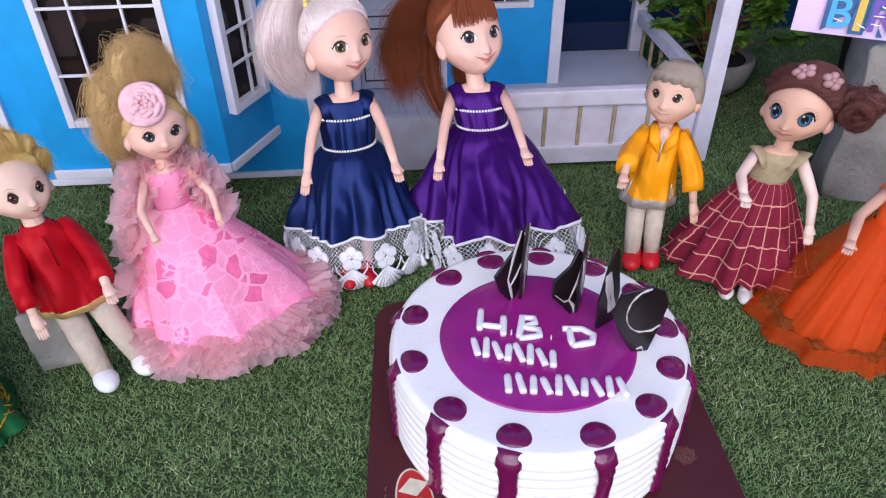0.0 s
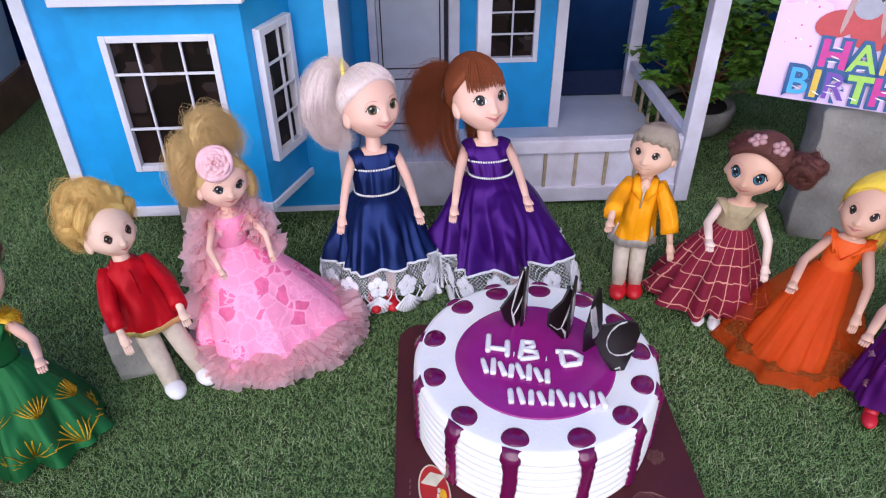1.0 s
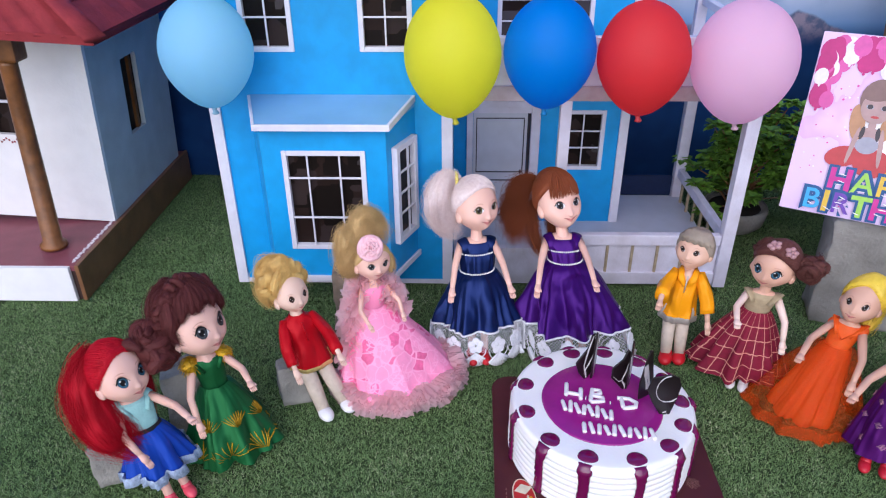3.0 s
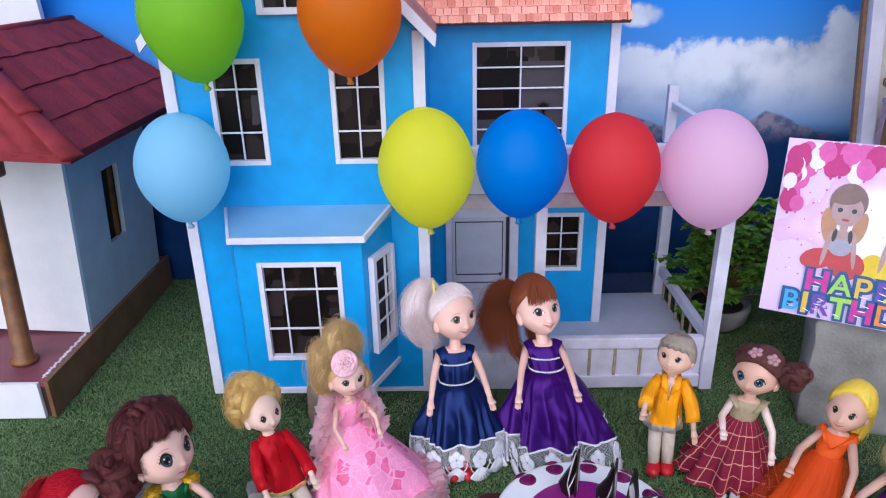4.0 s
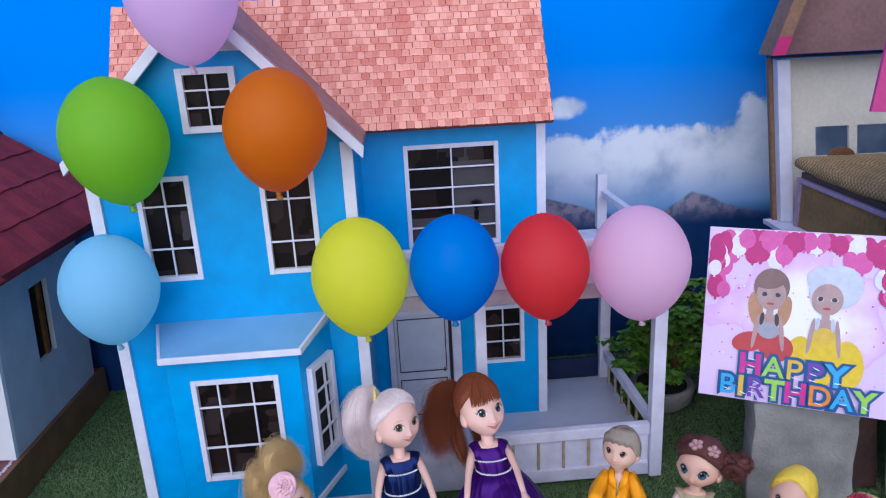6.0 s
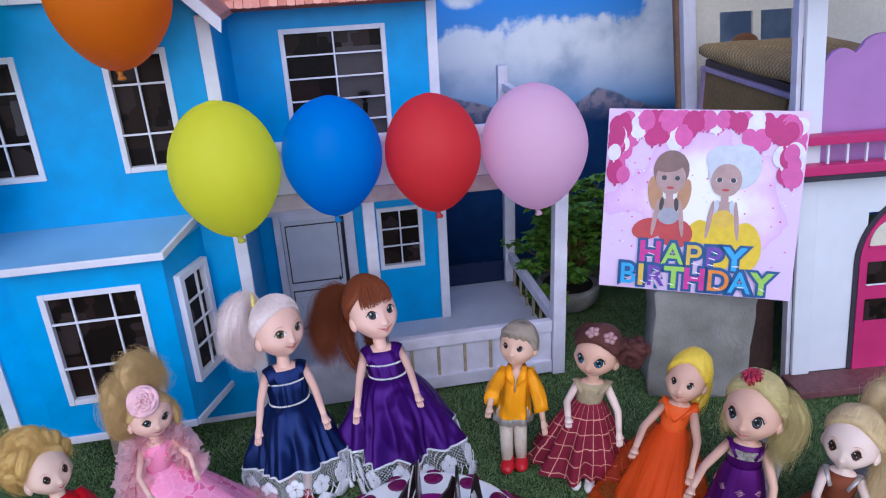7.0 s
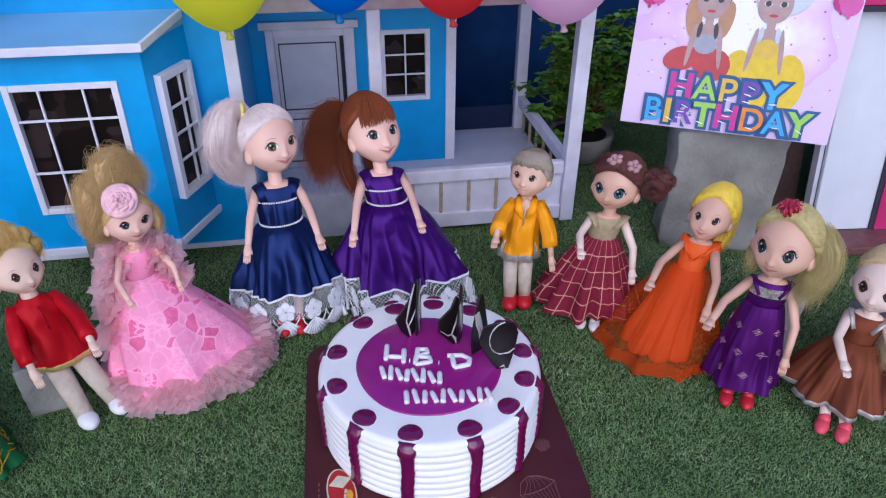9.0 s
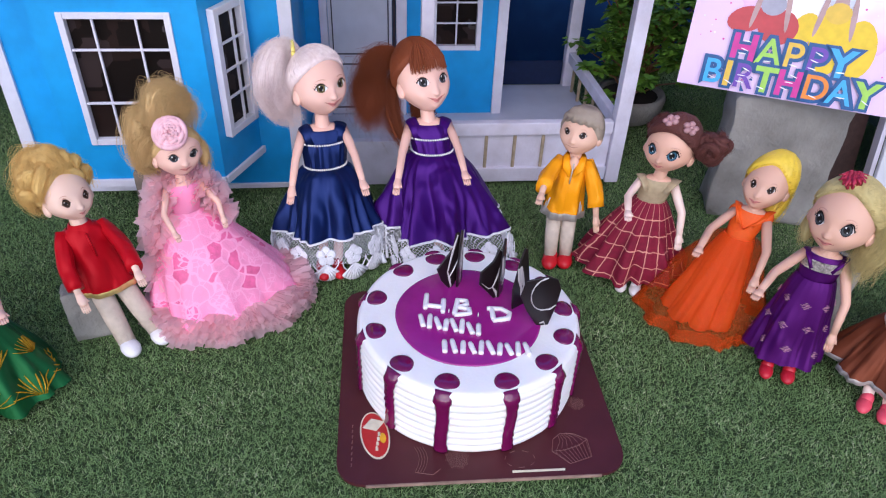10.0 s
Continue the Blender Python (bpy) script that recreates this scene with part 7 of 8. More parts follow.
def build_gown_dolls():
    R = 0.0295
    navy = satin("navy_satin", (0.003, 0.008, 0.040), 0.36)
    blond = hair("silver_blond_hair", (0.98, 0.75, 0.72), 0.45, 0.10)
    d = gown_doll("doll", "", (-0.024, 0.468), (-0.030, 0.523, 0.181), 12, 37, navy, blond, 0.098, 0.136, 0.148, 0.005, 0.039, 0.058,
                  ((-0.059, 0.452, 0.097), (0.012, 0.445, 0.106)), 31,
                  [(-R * 0.30, R * 0.50, R * 1.05), (-R * 0.80, R * 0.75, R * 1.15), (-R * 1.22, R * 0.95, R * 0.55), (-R * 1.25, R * 0.9, -R * 0.25), (-R * 0.90, R * 0.8, -R * 0.85)], False, 7)
    d.finish("doll", "doll in navy satin gown with lace hem and silver-blond ponytail", [SKIN_ROSE, blond, navy, navy, LACE_NET, mat("red_patent_shoe", (0.55, 0.012, 0.02), 0.3, var=0.06), PEARL, IRIS["green"], EYE_DARK, LIP, LACE_SOLID, mat("yellow_hair_band", (0.75, 0.62, 0.15), 0.5)])
    violet = satin("royal_purple_satin", (0.030, 0.003, 0.085), 0.36)
    auburn = hair("auburn_hair", (0.27, 0.072, 0.030))
    d = gown_doll("doll", "", (0.104, 0.464), (0.079, 0.550, 0.170), 2, 28, violet, auburn, 0.103, 0.131, 0.143, 0.004, 0.036, 0.070,
                  ((0.048, 0.457, 0.100), (0.116, 0.452, 0.110)), 32,
                  [(-R * 0.35, R * 0.75, R * 0.75), (-R * 0.95, R * 0.95, R * 0.78), (-R * 1.50, R * 1.0, R * 0.42), (-R * 1.90, R * 0.9, -R * 0.25), (-R * 2.25, R * 0.8, -R * 1.0)], True, 7)
    d.finish("doll", "doll in purple satin gown with lace hem and auburn ponytail", [SKIN_ROSE, auburn, violet, violet, LACE_NET, SKIN_ROSE, PEARL, IRIS["grey"], EYE_DARK, LIP, LACE_SOLID])


def build_pink_doll():
    d = Doll((-0.153, 0.390), (-0.150, 0.407, 0.158), 22, 33)
    d.set_head(0.0200, 0.0210, 32, 14, 0.163)
    d.face(0.190, 0.155, 26, -9, nose=0.11)
    zw, zs = 0.106, 0.133
    d.torso(zw, 0.0125, zs, 0.0155, 0.143, d.TRIM)
    d.skirt(zw, 0.012, 0.012, 0.072, d.A, 7, 0.05, 0.85, 90, 0.76, 1.0, 18, belly=0.004, shift=lambda z: (0.0306 * (zw - z) / zw, -0.0124 * (zw - z) / zw))
    # tulle frill: crowded soft flaps round the hem
    rnd = d.rnd
    for i in range(560):
        a = rnd.uniform(0, 2 * math.pi)
        lv = rnd.uniform(0, 1)
        r0, z0 = 0.060 + 0.010 * lv, 0.026 - 0.016 * lv + rnd.uniform(-0.002, 0.002)
        ln = rnd.uniform(0.010, 0.020)
        c = Vector((r0 * math.sin(a) + 0.028, -r0 * 0.76 * math.cos(a) - 0.0112, z0))
        u = Vector((math.sin(a), -math.cos(a) * 0.8, rnd.uniform(-0.9, 0.15))).normalized()
        w = Vector((math.cos(a), math.sin(a), rnd.uniform(-0.4, 0.4))).normalized()
        n2 = u.cross(w)
        rows = []
        for q in range(4):
            s = q / 3
            rows.append([c + u * ln * s + w * (k - 3) * 0.0026 * (0.5 + 0.7 * s) + n2 * (0.0024 * math.sin(k * 2.1 + i) * s) + u * (0.0022 * noise.noise(Vector((i * 1.7, k * 0.9, 0))) * s) for k in range(7)])
        for row in rows:
            for v in row:
                v.z = max(v.z, 0.0008)
        d.grid(rows, d.B)
    # tulle boa round the shoulders and arms
    path = [(-0.036, -0.010, 0.050), (-0.032, -0.006, 0.075), (-0.026, -0.002, 0.100), (-0.018, 0.004, 0.128), (-0.008, 0.010, 0.138), (0.010, 0.010, 0.138), (0.019, 0.002, 0.126), (0.024, 0.000, 0.112), (0.030, 0.000, 0.098)]
    for i in range(330):
        t = rnd.uniform(0, len(path) - 1.001)
        j = int(t)
        c = Vector(path[j]).lerp(Vector(path[j + 1]), t - j)
        u = Vector((rnd.gauss(0, 1), rnd.gauss(0, 1), rnd.gauss(0, 1))).normalized()
        w = u.orthogonal().normalized()
        reach = rnd.uniform(0.011, 0.021)
        rows = []
        for q in range(3):
            s = q / 2
            rows.append([c + u * reach * s + w * (k - 2) * 0.0030 * (0.4 + s) + u.cross(w) * 0.0022 * math.sin(k * 2.5 + i) * s for k in range(5)])
        d.grid(rows, d.B)
    d.arm(-1, zs, 0.0150, (-0.150, 0.352, 0.112), 0.0030)
    d.arm(1, zs, 0.0150, (-0.116, 0.388, 0.105), 0.0030)
    R = d.R
    d.cap(48, 92, 135, 1.12, 30, 0.02)
    d.lock([(-R * 0.2, R * 0.2, R * 1.0), (-R * 0.3, R * 0.4, R * 1.8), (0, R * 0.5, R * 2.3), (R * 0.5, R * 0.5, R * 1.8), (R * 0.3, R * 0.5, R * 0.9)], [0.012, 0.015, 0.016, 0.016, 0.014], 520, None, 0.0002, 0.005, True, 3, 0.84)
    d.lock([(-R * 0.5, R * 0.6, R * 1.0), (-R * 0.9, R * 0.9, R * 1.6), (-R * 1.15, R * 1.0, R * 0.7), (-R * 1.0, R * 1.0, -R * 0.4)], [0.011, 0.014, 0.014, 0.010], 330, None, 0.0002, 0.005, True, 3, 0.84)
    d.lock([(-R * 0.6, R * 0.3, R * 0.9), (-R * 1.15, R * 0.6, R * 0.4), (-R * 1.25, R * 0.7, 0), (-R * 1.2, R * 0.8, -R * 0.35), (-R * 1.05, R * 0.8, -R * 0.6)], [0.010, 0.013, 0.012, 0.009, 0.006], 380, None, 0.0002, 0.005, True, 3, 0.84)
    d.lock([(R * 0.7, R * 0.2, R * 0.5), (R * 1.15, R * 0.2, -R * 0.2), (R * 1.15, R * 0.1, -R * 1.0)], [0.005, 0.006, 0.004], 60)
    # rosette
    c = d.hm @ Vector((-R * 0.35, -R * 0.72, R * 0.95))
    ax = (d.hm.to_3x3() @ Vector((-0.25, -0.9, 0.35))).normalized()
    u = ax.orthogonal().normalized()
    w = ax.cross(u)
    for ring in range(5):
        r = 0.0125 * (1 - ring * 0.19)
        d.tube([c + ax * (0.0012 * ring + 0.0016 * math.sin((3 + ring) * t + ring)) + r * (math.cos(t) * u + math.sin(t) * w) for t in (2 * math.pi * k / 20 for k in range(21))], [0.0026 - ring * 0.0002] * 21, d.EX, 7)
    d.ball(c, (0.010, 0.010, 0.004), d.EX, 12, 6, (ax.to_track_quat("Z", "Y").to_matrix()))
    pinks = cloth_pattern("pink_lace_satin", (0.92, 0.15, 0.34), (0.97, 0.40, 0.60), "lace", 66, 0.075, 0.5)
    blond = hair("straw_blond_hair", (0.74, 0.50, 0.22))
    d.finish("doll", "doll in pink lace gown with tulle frills and rosette", [SKIN_ROSE, blond, pinks, veil("pink_tulle", (1.0, 0.70, 0.74), 0.70), satin("pale_pink_bodice", (0.90, 0.28, 0.46), 0.5), pinks, EYE_WHITE, IRIS["grey"], EYE_DARK, LIP, mat("dusty_pink_rosette", (0.86, 0.50, 0.54), 0.7)])


def tunic_doll(label, base, head, yaw, hyaw, R, RH, cz, zs, ztun, hands, feet, seed, mats, hair_kind, eyes, pitch=14, wide=1.0):
    """A small boy doll in tunic and trousers."""
    d = Doll(base, head, yaw, seed)
    d.set_head(R, RH, hyaw, pitch, cz)
    d.dark_eyes = hair_kind == "curly"
    d.face(*eyes, nose=0.10, lips=hair_kind != "curly")
    rs = 0.0155 * wide
    prof = [(zs + 0.001, rs * 0.62, 0), (zs - 0.003, rs * 0.95, 0), (zs - 0.012, rs * 1.06, 0.1), (zs - (zs - ztun) * 0.45, rs * 1.08, 0.4), (zs - (zs - ztun) * 0.75, rs * 1.22, 0.8), (ztun + 0.001, rs * 1.36, 1), (ztun, rs * 1.36, 1)]
    curly = hair_kind == "curly"
    amp = 0.05 if curly else 0.09
    d.lathe(prof, d.A, 72, 6, amp, seed, 0.68)
    d.lathe([(ztun + (0.004 if curly else 0.007), rs * 1.37, 1), (ztun - 0.0005, rs * 1.40, 1), (ztun - 0.0008, rs * 1.33, 1)], d.TRIM, 72, 6, amp, seed, 0.68)
    if curly:
        d.lathe([(zs - 0.002, rs * 0.66, 0), (zs + 0.0035, rs * 0.50, 0), (zs + 0.0038, rs * 0.42, 0)], d.A, 24, 0, 0, 0, 0.8)
    else:
        # open collar: bare throat between two turned-back flaps
        d.ball((0, -rs * 0.40, zs - 0.003), (rs * 0.34, rs * 0.36, 0.008), d.SK, 14, 10)
        for s in (-1, 1):
            d.tube([(s * rs * 0.50, rs * 0.30, zs + 0.003), (s * rs * 0.56, -rs * 0.25, zs + 0.003), (s * rs * 0.42, -rs * 0.72, zs - 0.005), (s * rs * 0.10, -rs * 0.86, zs - 0.014)], [0.0022, 0.0036, 0.0048, 0.0012], d.A, 8, 0.42)
            d.tube([(s * rs * (1.0 + 0.05 * k), -rs * (0.50 - 0.06 * k), ztun + 0.020 - 0.0052 * k) for k in range(5)], [0.0005, 0.0010, 0.0014, 0.0017, 0.0020], d.TRIM, 6, 0.5)
    d.lathe([(zs, rs * 0.40, 0), (cz - RH * 0.6, R * 0.26, 0)], d.SK, 16, 0, 0, 0, 0.9)
    d.tube([(0.0, -rs * 0.72, zs - 0.001), (0.0, -rs * 0.80, zs - 0.012), (0.0, -rs * 0.80, zs - 0.022)], [0.0010, 0.0009, 0.0007], d.A if curly else d.TRIM, 5)
    for s in (-1, 1):
        d.tube([(s * rs * 1.28, -rs * 0.25, ztun), (s * rs * 1.16, -rs * 0.25, ztun + 0.014)], [0.0008, 0.0006], d.TRIM, 5)
    d.arm(-1, zs, rs, hands[0], 0.0042, d.A, 0.90 if curly else 0.80, 0.004, 1.55 if curly else 1.95)
    d.arm(1, zs, rs, hands[1], 0.0042, d.A, 0.90 if curly else 0.80, 0.004, 1.55 if curly else 1.95)
    d.legs(ztun + 0.006, 0.0078 * wide, 0.0074 * wide, feet, d.B, 0.0118, 0.0092)
    if curly:
        d.cap(42, 92, 135, 1.12, 14, 0.05, lift=0.12)
        for k in range(9):
            a = -64 + 16 * k
            d.lock([d.on(a, 56 - 20 * abs(a) / 64, 0.001)[0], d.on(a * 0.95, 64, 0.006)[0], d.on(a * 0.9 - 8, 78, 0.011)[0], d.on(a - 16, 89, 0.009)[0]], [0.002, 0.005, 0.007, 0.007], 60, None, 0.0002, 0.003)
        # tufts brushed up and back round the crown and the sides
        for az, el, turn, drop, lift in ((-58, 44, -26, -18, 0.009), (-80, 36, -28, -22, 0.010), (-100, 48, -22, -30, 0.012), (-84, 10, -24, -26, 0.009), (-104, 18, -20, -34, 0.011), (-120, 2, -16, -28, 0.010), (-40, 62, -30, 4, 0.011), (-10, 60, -26, 16, 0.011), (22, 58, -18, 20, 0.010), (46, 50, 14, 12, 0.009), (66, 38, 20, -10, 0.008), (80, 16, 20, -24, 0.008)):
            d.lock([d.on(az, el, 0.001)[0], d.on(az + turn * 0.3, el + 8, lift * 0.75)[0], d.on(az + turn * 0.75, el + 8 + drop * 0.3, lift)[0], d.on(az + turn * 1.3, el + drop, lift * 0.8)[0]], [0.0030, 0.0052, 0.0056, 0.0030], 46, None, 0.0002, 0.003)
        d.lock([d.on(-20, 66, 0.005)[0], d.on(-46, 52, 0.006)[0], d.on(-66, 30, 0.004)[0], d.on(-74, 8, 0.003)[0]], [0.005, 0.006, 0.005, 0.003], 80, None, 0.0002, 0.003)
        d.lock([(R * 0.2, -R * 0.3, R * 1.0), (0, -R * 0.1, R * 1.30), (-R * 0.35, R * 0.3, R * 1.30), (-R * 0.75, R * 0.6, R * 0.7), (-R * 0.85, R * 0.8, -R * 0.1)], [0.010, 0.012, 0.013, 0.013, 0.010], 330, None, 0.0002, 0.003)
        d.lock([(R * 0.3, R * 0.2, R * 1.0), (R * 0.7, R * 0.6, R * 0.9), (R * 0.8, R * 0.9, 0), (R * 0.4, R * 1.0, -R * 0.6)], [0.008, 0.011, 0.011, 0.009], 160, None, 0.0002, 0.003)
    else:
        d.cap(50, 104, 140, 1.10, 30, 0.022)
        for k in range(34):
            a = -84 + 168 * k / 33
            tip = 22 + 2.0 * math.sin(k * 1.3) - 20 * (abs(a) / 84) ** 3
            d.tube([d.hm @ d.on(a * 0.4 + 16, 74, 0.0016)[0], d.hm @ d.on(a * 0.75 + 10, 52, 0.0030)[0], d.hm @ d.on(a * 0.92 + 4, 36 - 10 * (abs(a) / 84) ** 3, 0.0026)[0], d.hm @ d.on(a, tip, 0.0006)[0]], (0.0022, 0.0027, 0.0026, 0.0014), d.HAIR, 7, 0.6)
    d.finish("doll", label, mats)


def build_boys():
    red = satin("red_dupion", (0.42, 0.004, 0.010), 0.36, 0.010, 34, 0.7)
    cream = mat("cream_trouser_cotton", (0.60, 0.50, 0.40), 0.8, var=0.15, scale=120, bump=0.5, bscale=250)
    gold = mat("gold_braid", (0.80, 0.58, 0.22), 0.35, 0.6)
    white_shoe = mat("white_vinyl_shoe", (0.78, 0.77, 0.77), 0.4, var=0.04)
    red_shoe = mat("red_vinyl_shoe", (0.55, 0.012, 0.02), 0.3, var=0.06)
    blond = hair("honey_blond_curls", (0.96, 0.61, 0.21))
    tunic_doll("boy doll in red tunic and cream trousers with honey-blond curls", (-0.210, 0.352), (-0.243, 0.380, 0.137), 34, 51, 0.0205, 0.0218, 0.138, 0.108, 0.051,
               ((-0.232, 0.325, 0.069), (-0.183, 0.335, 0.084)), ((-0.204, 0.327, 0), (-0.181, 0.342, 0)), 41,
               [SKIN_LIGHT, blond, red, cream, gold, white_shoe, IRIS["brown"], IRIS["brown"], EYE_DARK, LIP, red], "curly", (0.145, 0.165, 27, -14), 14, 1.2)
    amber = satin("amber_satin", (0.86, 0.33, 0.004), 0.18, 0.012, 30, 0.8)
    silver = mat("silver_braid", (0.6, 0.55, 0.48), 0.4, 0.5)
    grey = mat("moulded_ash_hair", (0.34, 0.275, 0.21), 0.5, var=0.15, scale=80, bump=0.4, bscale=500)
    tunic_doll("boy doll in amber satin tunic with moulded ash-grey hair", (0.220, 0.452), (0.240, 0.477, 0.142), -18, -41, 0.0210, 0.0235, 0.143, 0.114, 0.052,
               ((0.193, 0.430, 0.096), (0.255, 0.430, 0.066)), ((0.214, 0.438, 0), (0.231, 0.438, 0)), 42,
               [SKIN_TAN, grey, amber, cream, silver, red_shoe, EYE_WHITE, IRIS["brown"], EYE_DARK, SKIN_TAN, amber], "moulded", (0.16, 0.13, 25, -6), 14, 1.04)


def dress_doll(label, base, head, yaw, hyaw, R, RH, cz, zw, zs, rs, rw, hem, rb, hands, feet, seed, mats, eyes, pitch, folds=8, amp=0.08, p=0.75, squash=0.92, over=None, hem_trim=0.0, straps=True, band=None, r0=0.0042, nose=0.09, arm_mat=0):
    """A doll in a dress with a full skirt; the hair is added by the caller."""
    d = Doll(base, head, yaw, seed)
    d.set_head(R, RH, hyaw, pitch, cz)
    d.dark_eyes = seed == 54
    d.face(*eyes, nose=nose)
    d.torso(zw, rw, zs, rs, cz - RH * 0.75, d.B)
    ph = d.rnd.uniform(0, 6)
    d.skirt(zw + 0.001, rw * 1.06, hem, rb, d.A, folds, amp, p, 100, squash, ph, 18)
    if hem_trim:
        d.lathe([(hem + hem_trim, rb * 0.99 + 0.0006, 1), (hem - 0.0008, rb * 1.012 + 0.0006, 1), (hem - 0.001, rb * 0.995, 1)], d.TRIM, 100, folds, amp, ph, squash)
    if over:
        d.skirt(zw + 0.001, rw * 1.15, over[0], over[1], d.EX, folds + 3, amp * 0.8, p * 0.9, 100, squash, ph + 2, 14)
        for lift in (0.0, 0.0006):
            d.grid([[d.at(2 * math.pi * k / 100, v) + Vector((0, 0, lift)) for k in range(101)] for v in (0.88, 0.94, 1.0)], d.EX)
    if straps:
        for s in (-1, 1):
            d.tube([(s * rs * 0.45, -rs * 0.60, zs - 0.011), (s * rs * 0.72, -rs * 0.46, zs - 0.003), (s * rs * 0.92, 0, zs - 0.0005), (s * rs * 0.72, rs * 0.45, zs - 0.004)], [0.0030, 0.0034, 0.0036, 0.0030], d.TRIM if band == "strap" else d.B, 8, 0.5)
    if band == "waist":
        d.lathe([(zw + 0.0045, rw * 1.14, 0), (zw - 0.003, rw * 1.22, 0)], EXTRA, 40, 0, 0, 0, 0.7)
    if band == "bust":
        d.lathe([(zs - 0.0035, rs * 1.01, 0), (zs - 0.008, rs * 1.05, 0), (zs - 0.0125, rs * 1.03, 0)], d.TRIM, 40, 0, 0, 0, 0.68)
    d.arm_mat = arm_mat
    d.arm(-1, zs, rs, hands[0], r0)
    d.arm(1, zs, rs, hands[1], r0)
    if feet:
        d.legs(hem + 0.02, 0.007, 0.0052, feet, d.SK, 0.0105, 0.0066)
    return d


def build_girls():
    red_shoe = mat("glossy_red_shoe", (0.50, 0.015, 0.03), 0.28, var=0.06)
    pink_shoe = mat("coral_pink_shoe", (0.75, 0.08, 0.12), 0.3, var=0.06)
    white_shoe = mat("cream_white_shoe", (0.76, 0.73, 0.72), 0.4, var=0.05)
    # maroon plaid skirt
    plaid = cloth_pattern("maroon_plaid_cotton", (0.20, 0.004, 0.026), (0.60, 0.27, 0.20), "plaid", 22, 0.068, 0.8)
    khaki = mat("khaki_cotton", (0.42, 0.33, 0.20), 0.85, var=0.15, scale=200, bump=0.4)
    brown = hair("chestnut_brown_hair", (0.15, 0.055, 0.046))
    d = dress_doll("", (0.296, 0.424), (0.309, 0.412, 0.157), -22, -46, 0.0232, 0.0265, 0.158, 0.096, 0.121, 0.0165, 0.0140, 0.012, 0.058,
                   ((0.264, 0.375, 0.108), (0.322, 0.375, 0.078)), ((0.282, 0.394, 0), (0.295, 0.386, 0)), 51, None, (0.215, 0.200, 27, -13), 12, 9, 0.11, 0.85, 0.78, arm_mat=4)
    # broad shoulder flaps beside a square neck
    for s in (-1, 1):
        d.tube([(s * 0.0085, -0.0112, 0.1110), (s * 0.0125, -0.0085, 0.1190), (s * 0.0165, 0, 0.1205), (s * 0.0130, 0.0070, 0.1180)], [0.0036, 0.0052, 0.0060, 0.0046], d.B, 10, 0.30)
    R = d.R
    d.cap(54, 90, 128, 1.16, 40, 0.03, lift=0.12)
    d.comb((R * 0.9, R * 0.4, R * 0.3), 56, 92, 128, 1.17, 220, 110, 0.0005)
    d.bun((R * 1.40, R * 0.45, R * 0.35), R * 0.72, 34, 0.0042)
    d.bun((-R * 0.95, R * 0.6, R * 0.55), R * 0.54, 22, 0.0038)
    for az, el in ((-20, 56), (46, 50)):
        c, nrm, side, up = d.on(az, el, R * 0.24)
        for k in range(5):
            q = 2 * math.pi * k / 5
            d.ball(d.hm @ (c + (side * math.cos(q) + up * math.sin(q)) * R * 0.20), (R * 0.15, R * 0.15, R * 0.12), d.EX, 8, 6)
        d.ball(d.hm @ (c + nrm * 0.001), (R * 0.08, R * 0.08, R * 0.08), d.EX, 8, 6)
    d.finish("doll", "doll in maroon plaid skirt and khaki top with brown buns", [SKIN, brown, plaid, khaki, SKIN_PALE, white_shoe, EYE_WHITE, IRIS["blue"], EYE_DARK, LIP, mat("dusty_rose_flower", (0.46, 0.25, 0.25), 0.5)])
    # orange dress
    orange = cloth_pattern("orange_georgette", (0.80, 0.085, 0.002), (0.82, 0.115, 0.005), "lace", 90, 0.03, 0.55)
    yellow = mat("moulded_yellow_hair", (0.84, 0.58, 0.05), 0.4, var=0.2, scale=60, bump=0.4, bscale=250)
    d = dress_doll("", (0.347, 0.346), (0.391, 0.367, 0.141), -38, -50, 0.0195, 0.0238, 0.141, 0.088, 0.114, 0.0150, 0.0130, 0.003, 0.035,
                   ((0.311, 0.315, 0.106), (0.368, 0.305, 0.078)), None, 52, None, (0.155, 0.14, 26, -8), 12, 7, 0.09, 0.75, 0.82, (0.0015, 0.062))
    R = d.R
    for s in (-1, 1):
        d.ball((s * 0.0145, 0, 0.1095), (0.0062, 0.0066, 0.0060), d.B, 14, 10)
        d.tube([(s * 0.0005, -0.0096, 0.0990), (s * 0.0060, -0.0092, 0.1055), (s * 0.0120, -0.0056, 0.1115), (s * 0.0150, 0.0010, 0.1140), (s * 0.0110, 0.0080, 0.1110)], [0.0016, 0.0026, 0.0040, 0.0050, 0.0036], d.B, 10, 0.30)
    d.cap(44, 94, 128, 1.18, 22, 0.03, lift=0.08)
    d.comb((R * 0.3, R * 0.95, R * 0.2), 46, 96, 128, 1.18, 170, 120, 0.0006)
    d.lock([(R * 0.2, R * 0.9, R * 0.3), (R * 0.6, R * 1.2, -R * 0.3), (R * 0.7, R * 1.1, -R * 1.2), (R * 0.6, R * 0.9, -R * 1.9)], [0.006, 0.008, 0.008, 0.005], 90, None, 0.0005)
    d.finish("doll", "doll in sheer orange dress with moulded yellow hair", [SKIN, yellow, orange, orange, orange, red_shoe, EYE_WHITE, IRIS["brown"], EYE_DARK, LIP, veil("sheer_orange_net", (0.82, 0.14, 0.006), 0.46)])
    # violet dress
    violet = satin("violet_brocade", (0.045, 0.003, 0.070), 0.45)
    ash = hair("pale_blond_hair", (0.68, 0.55, 0.24))
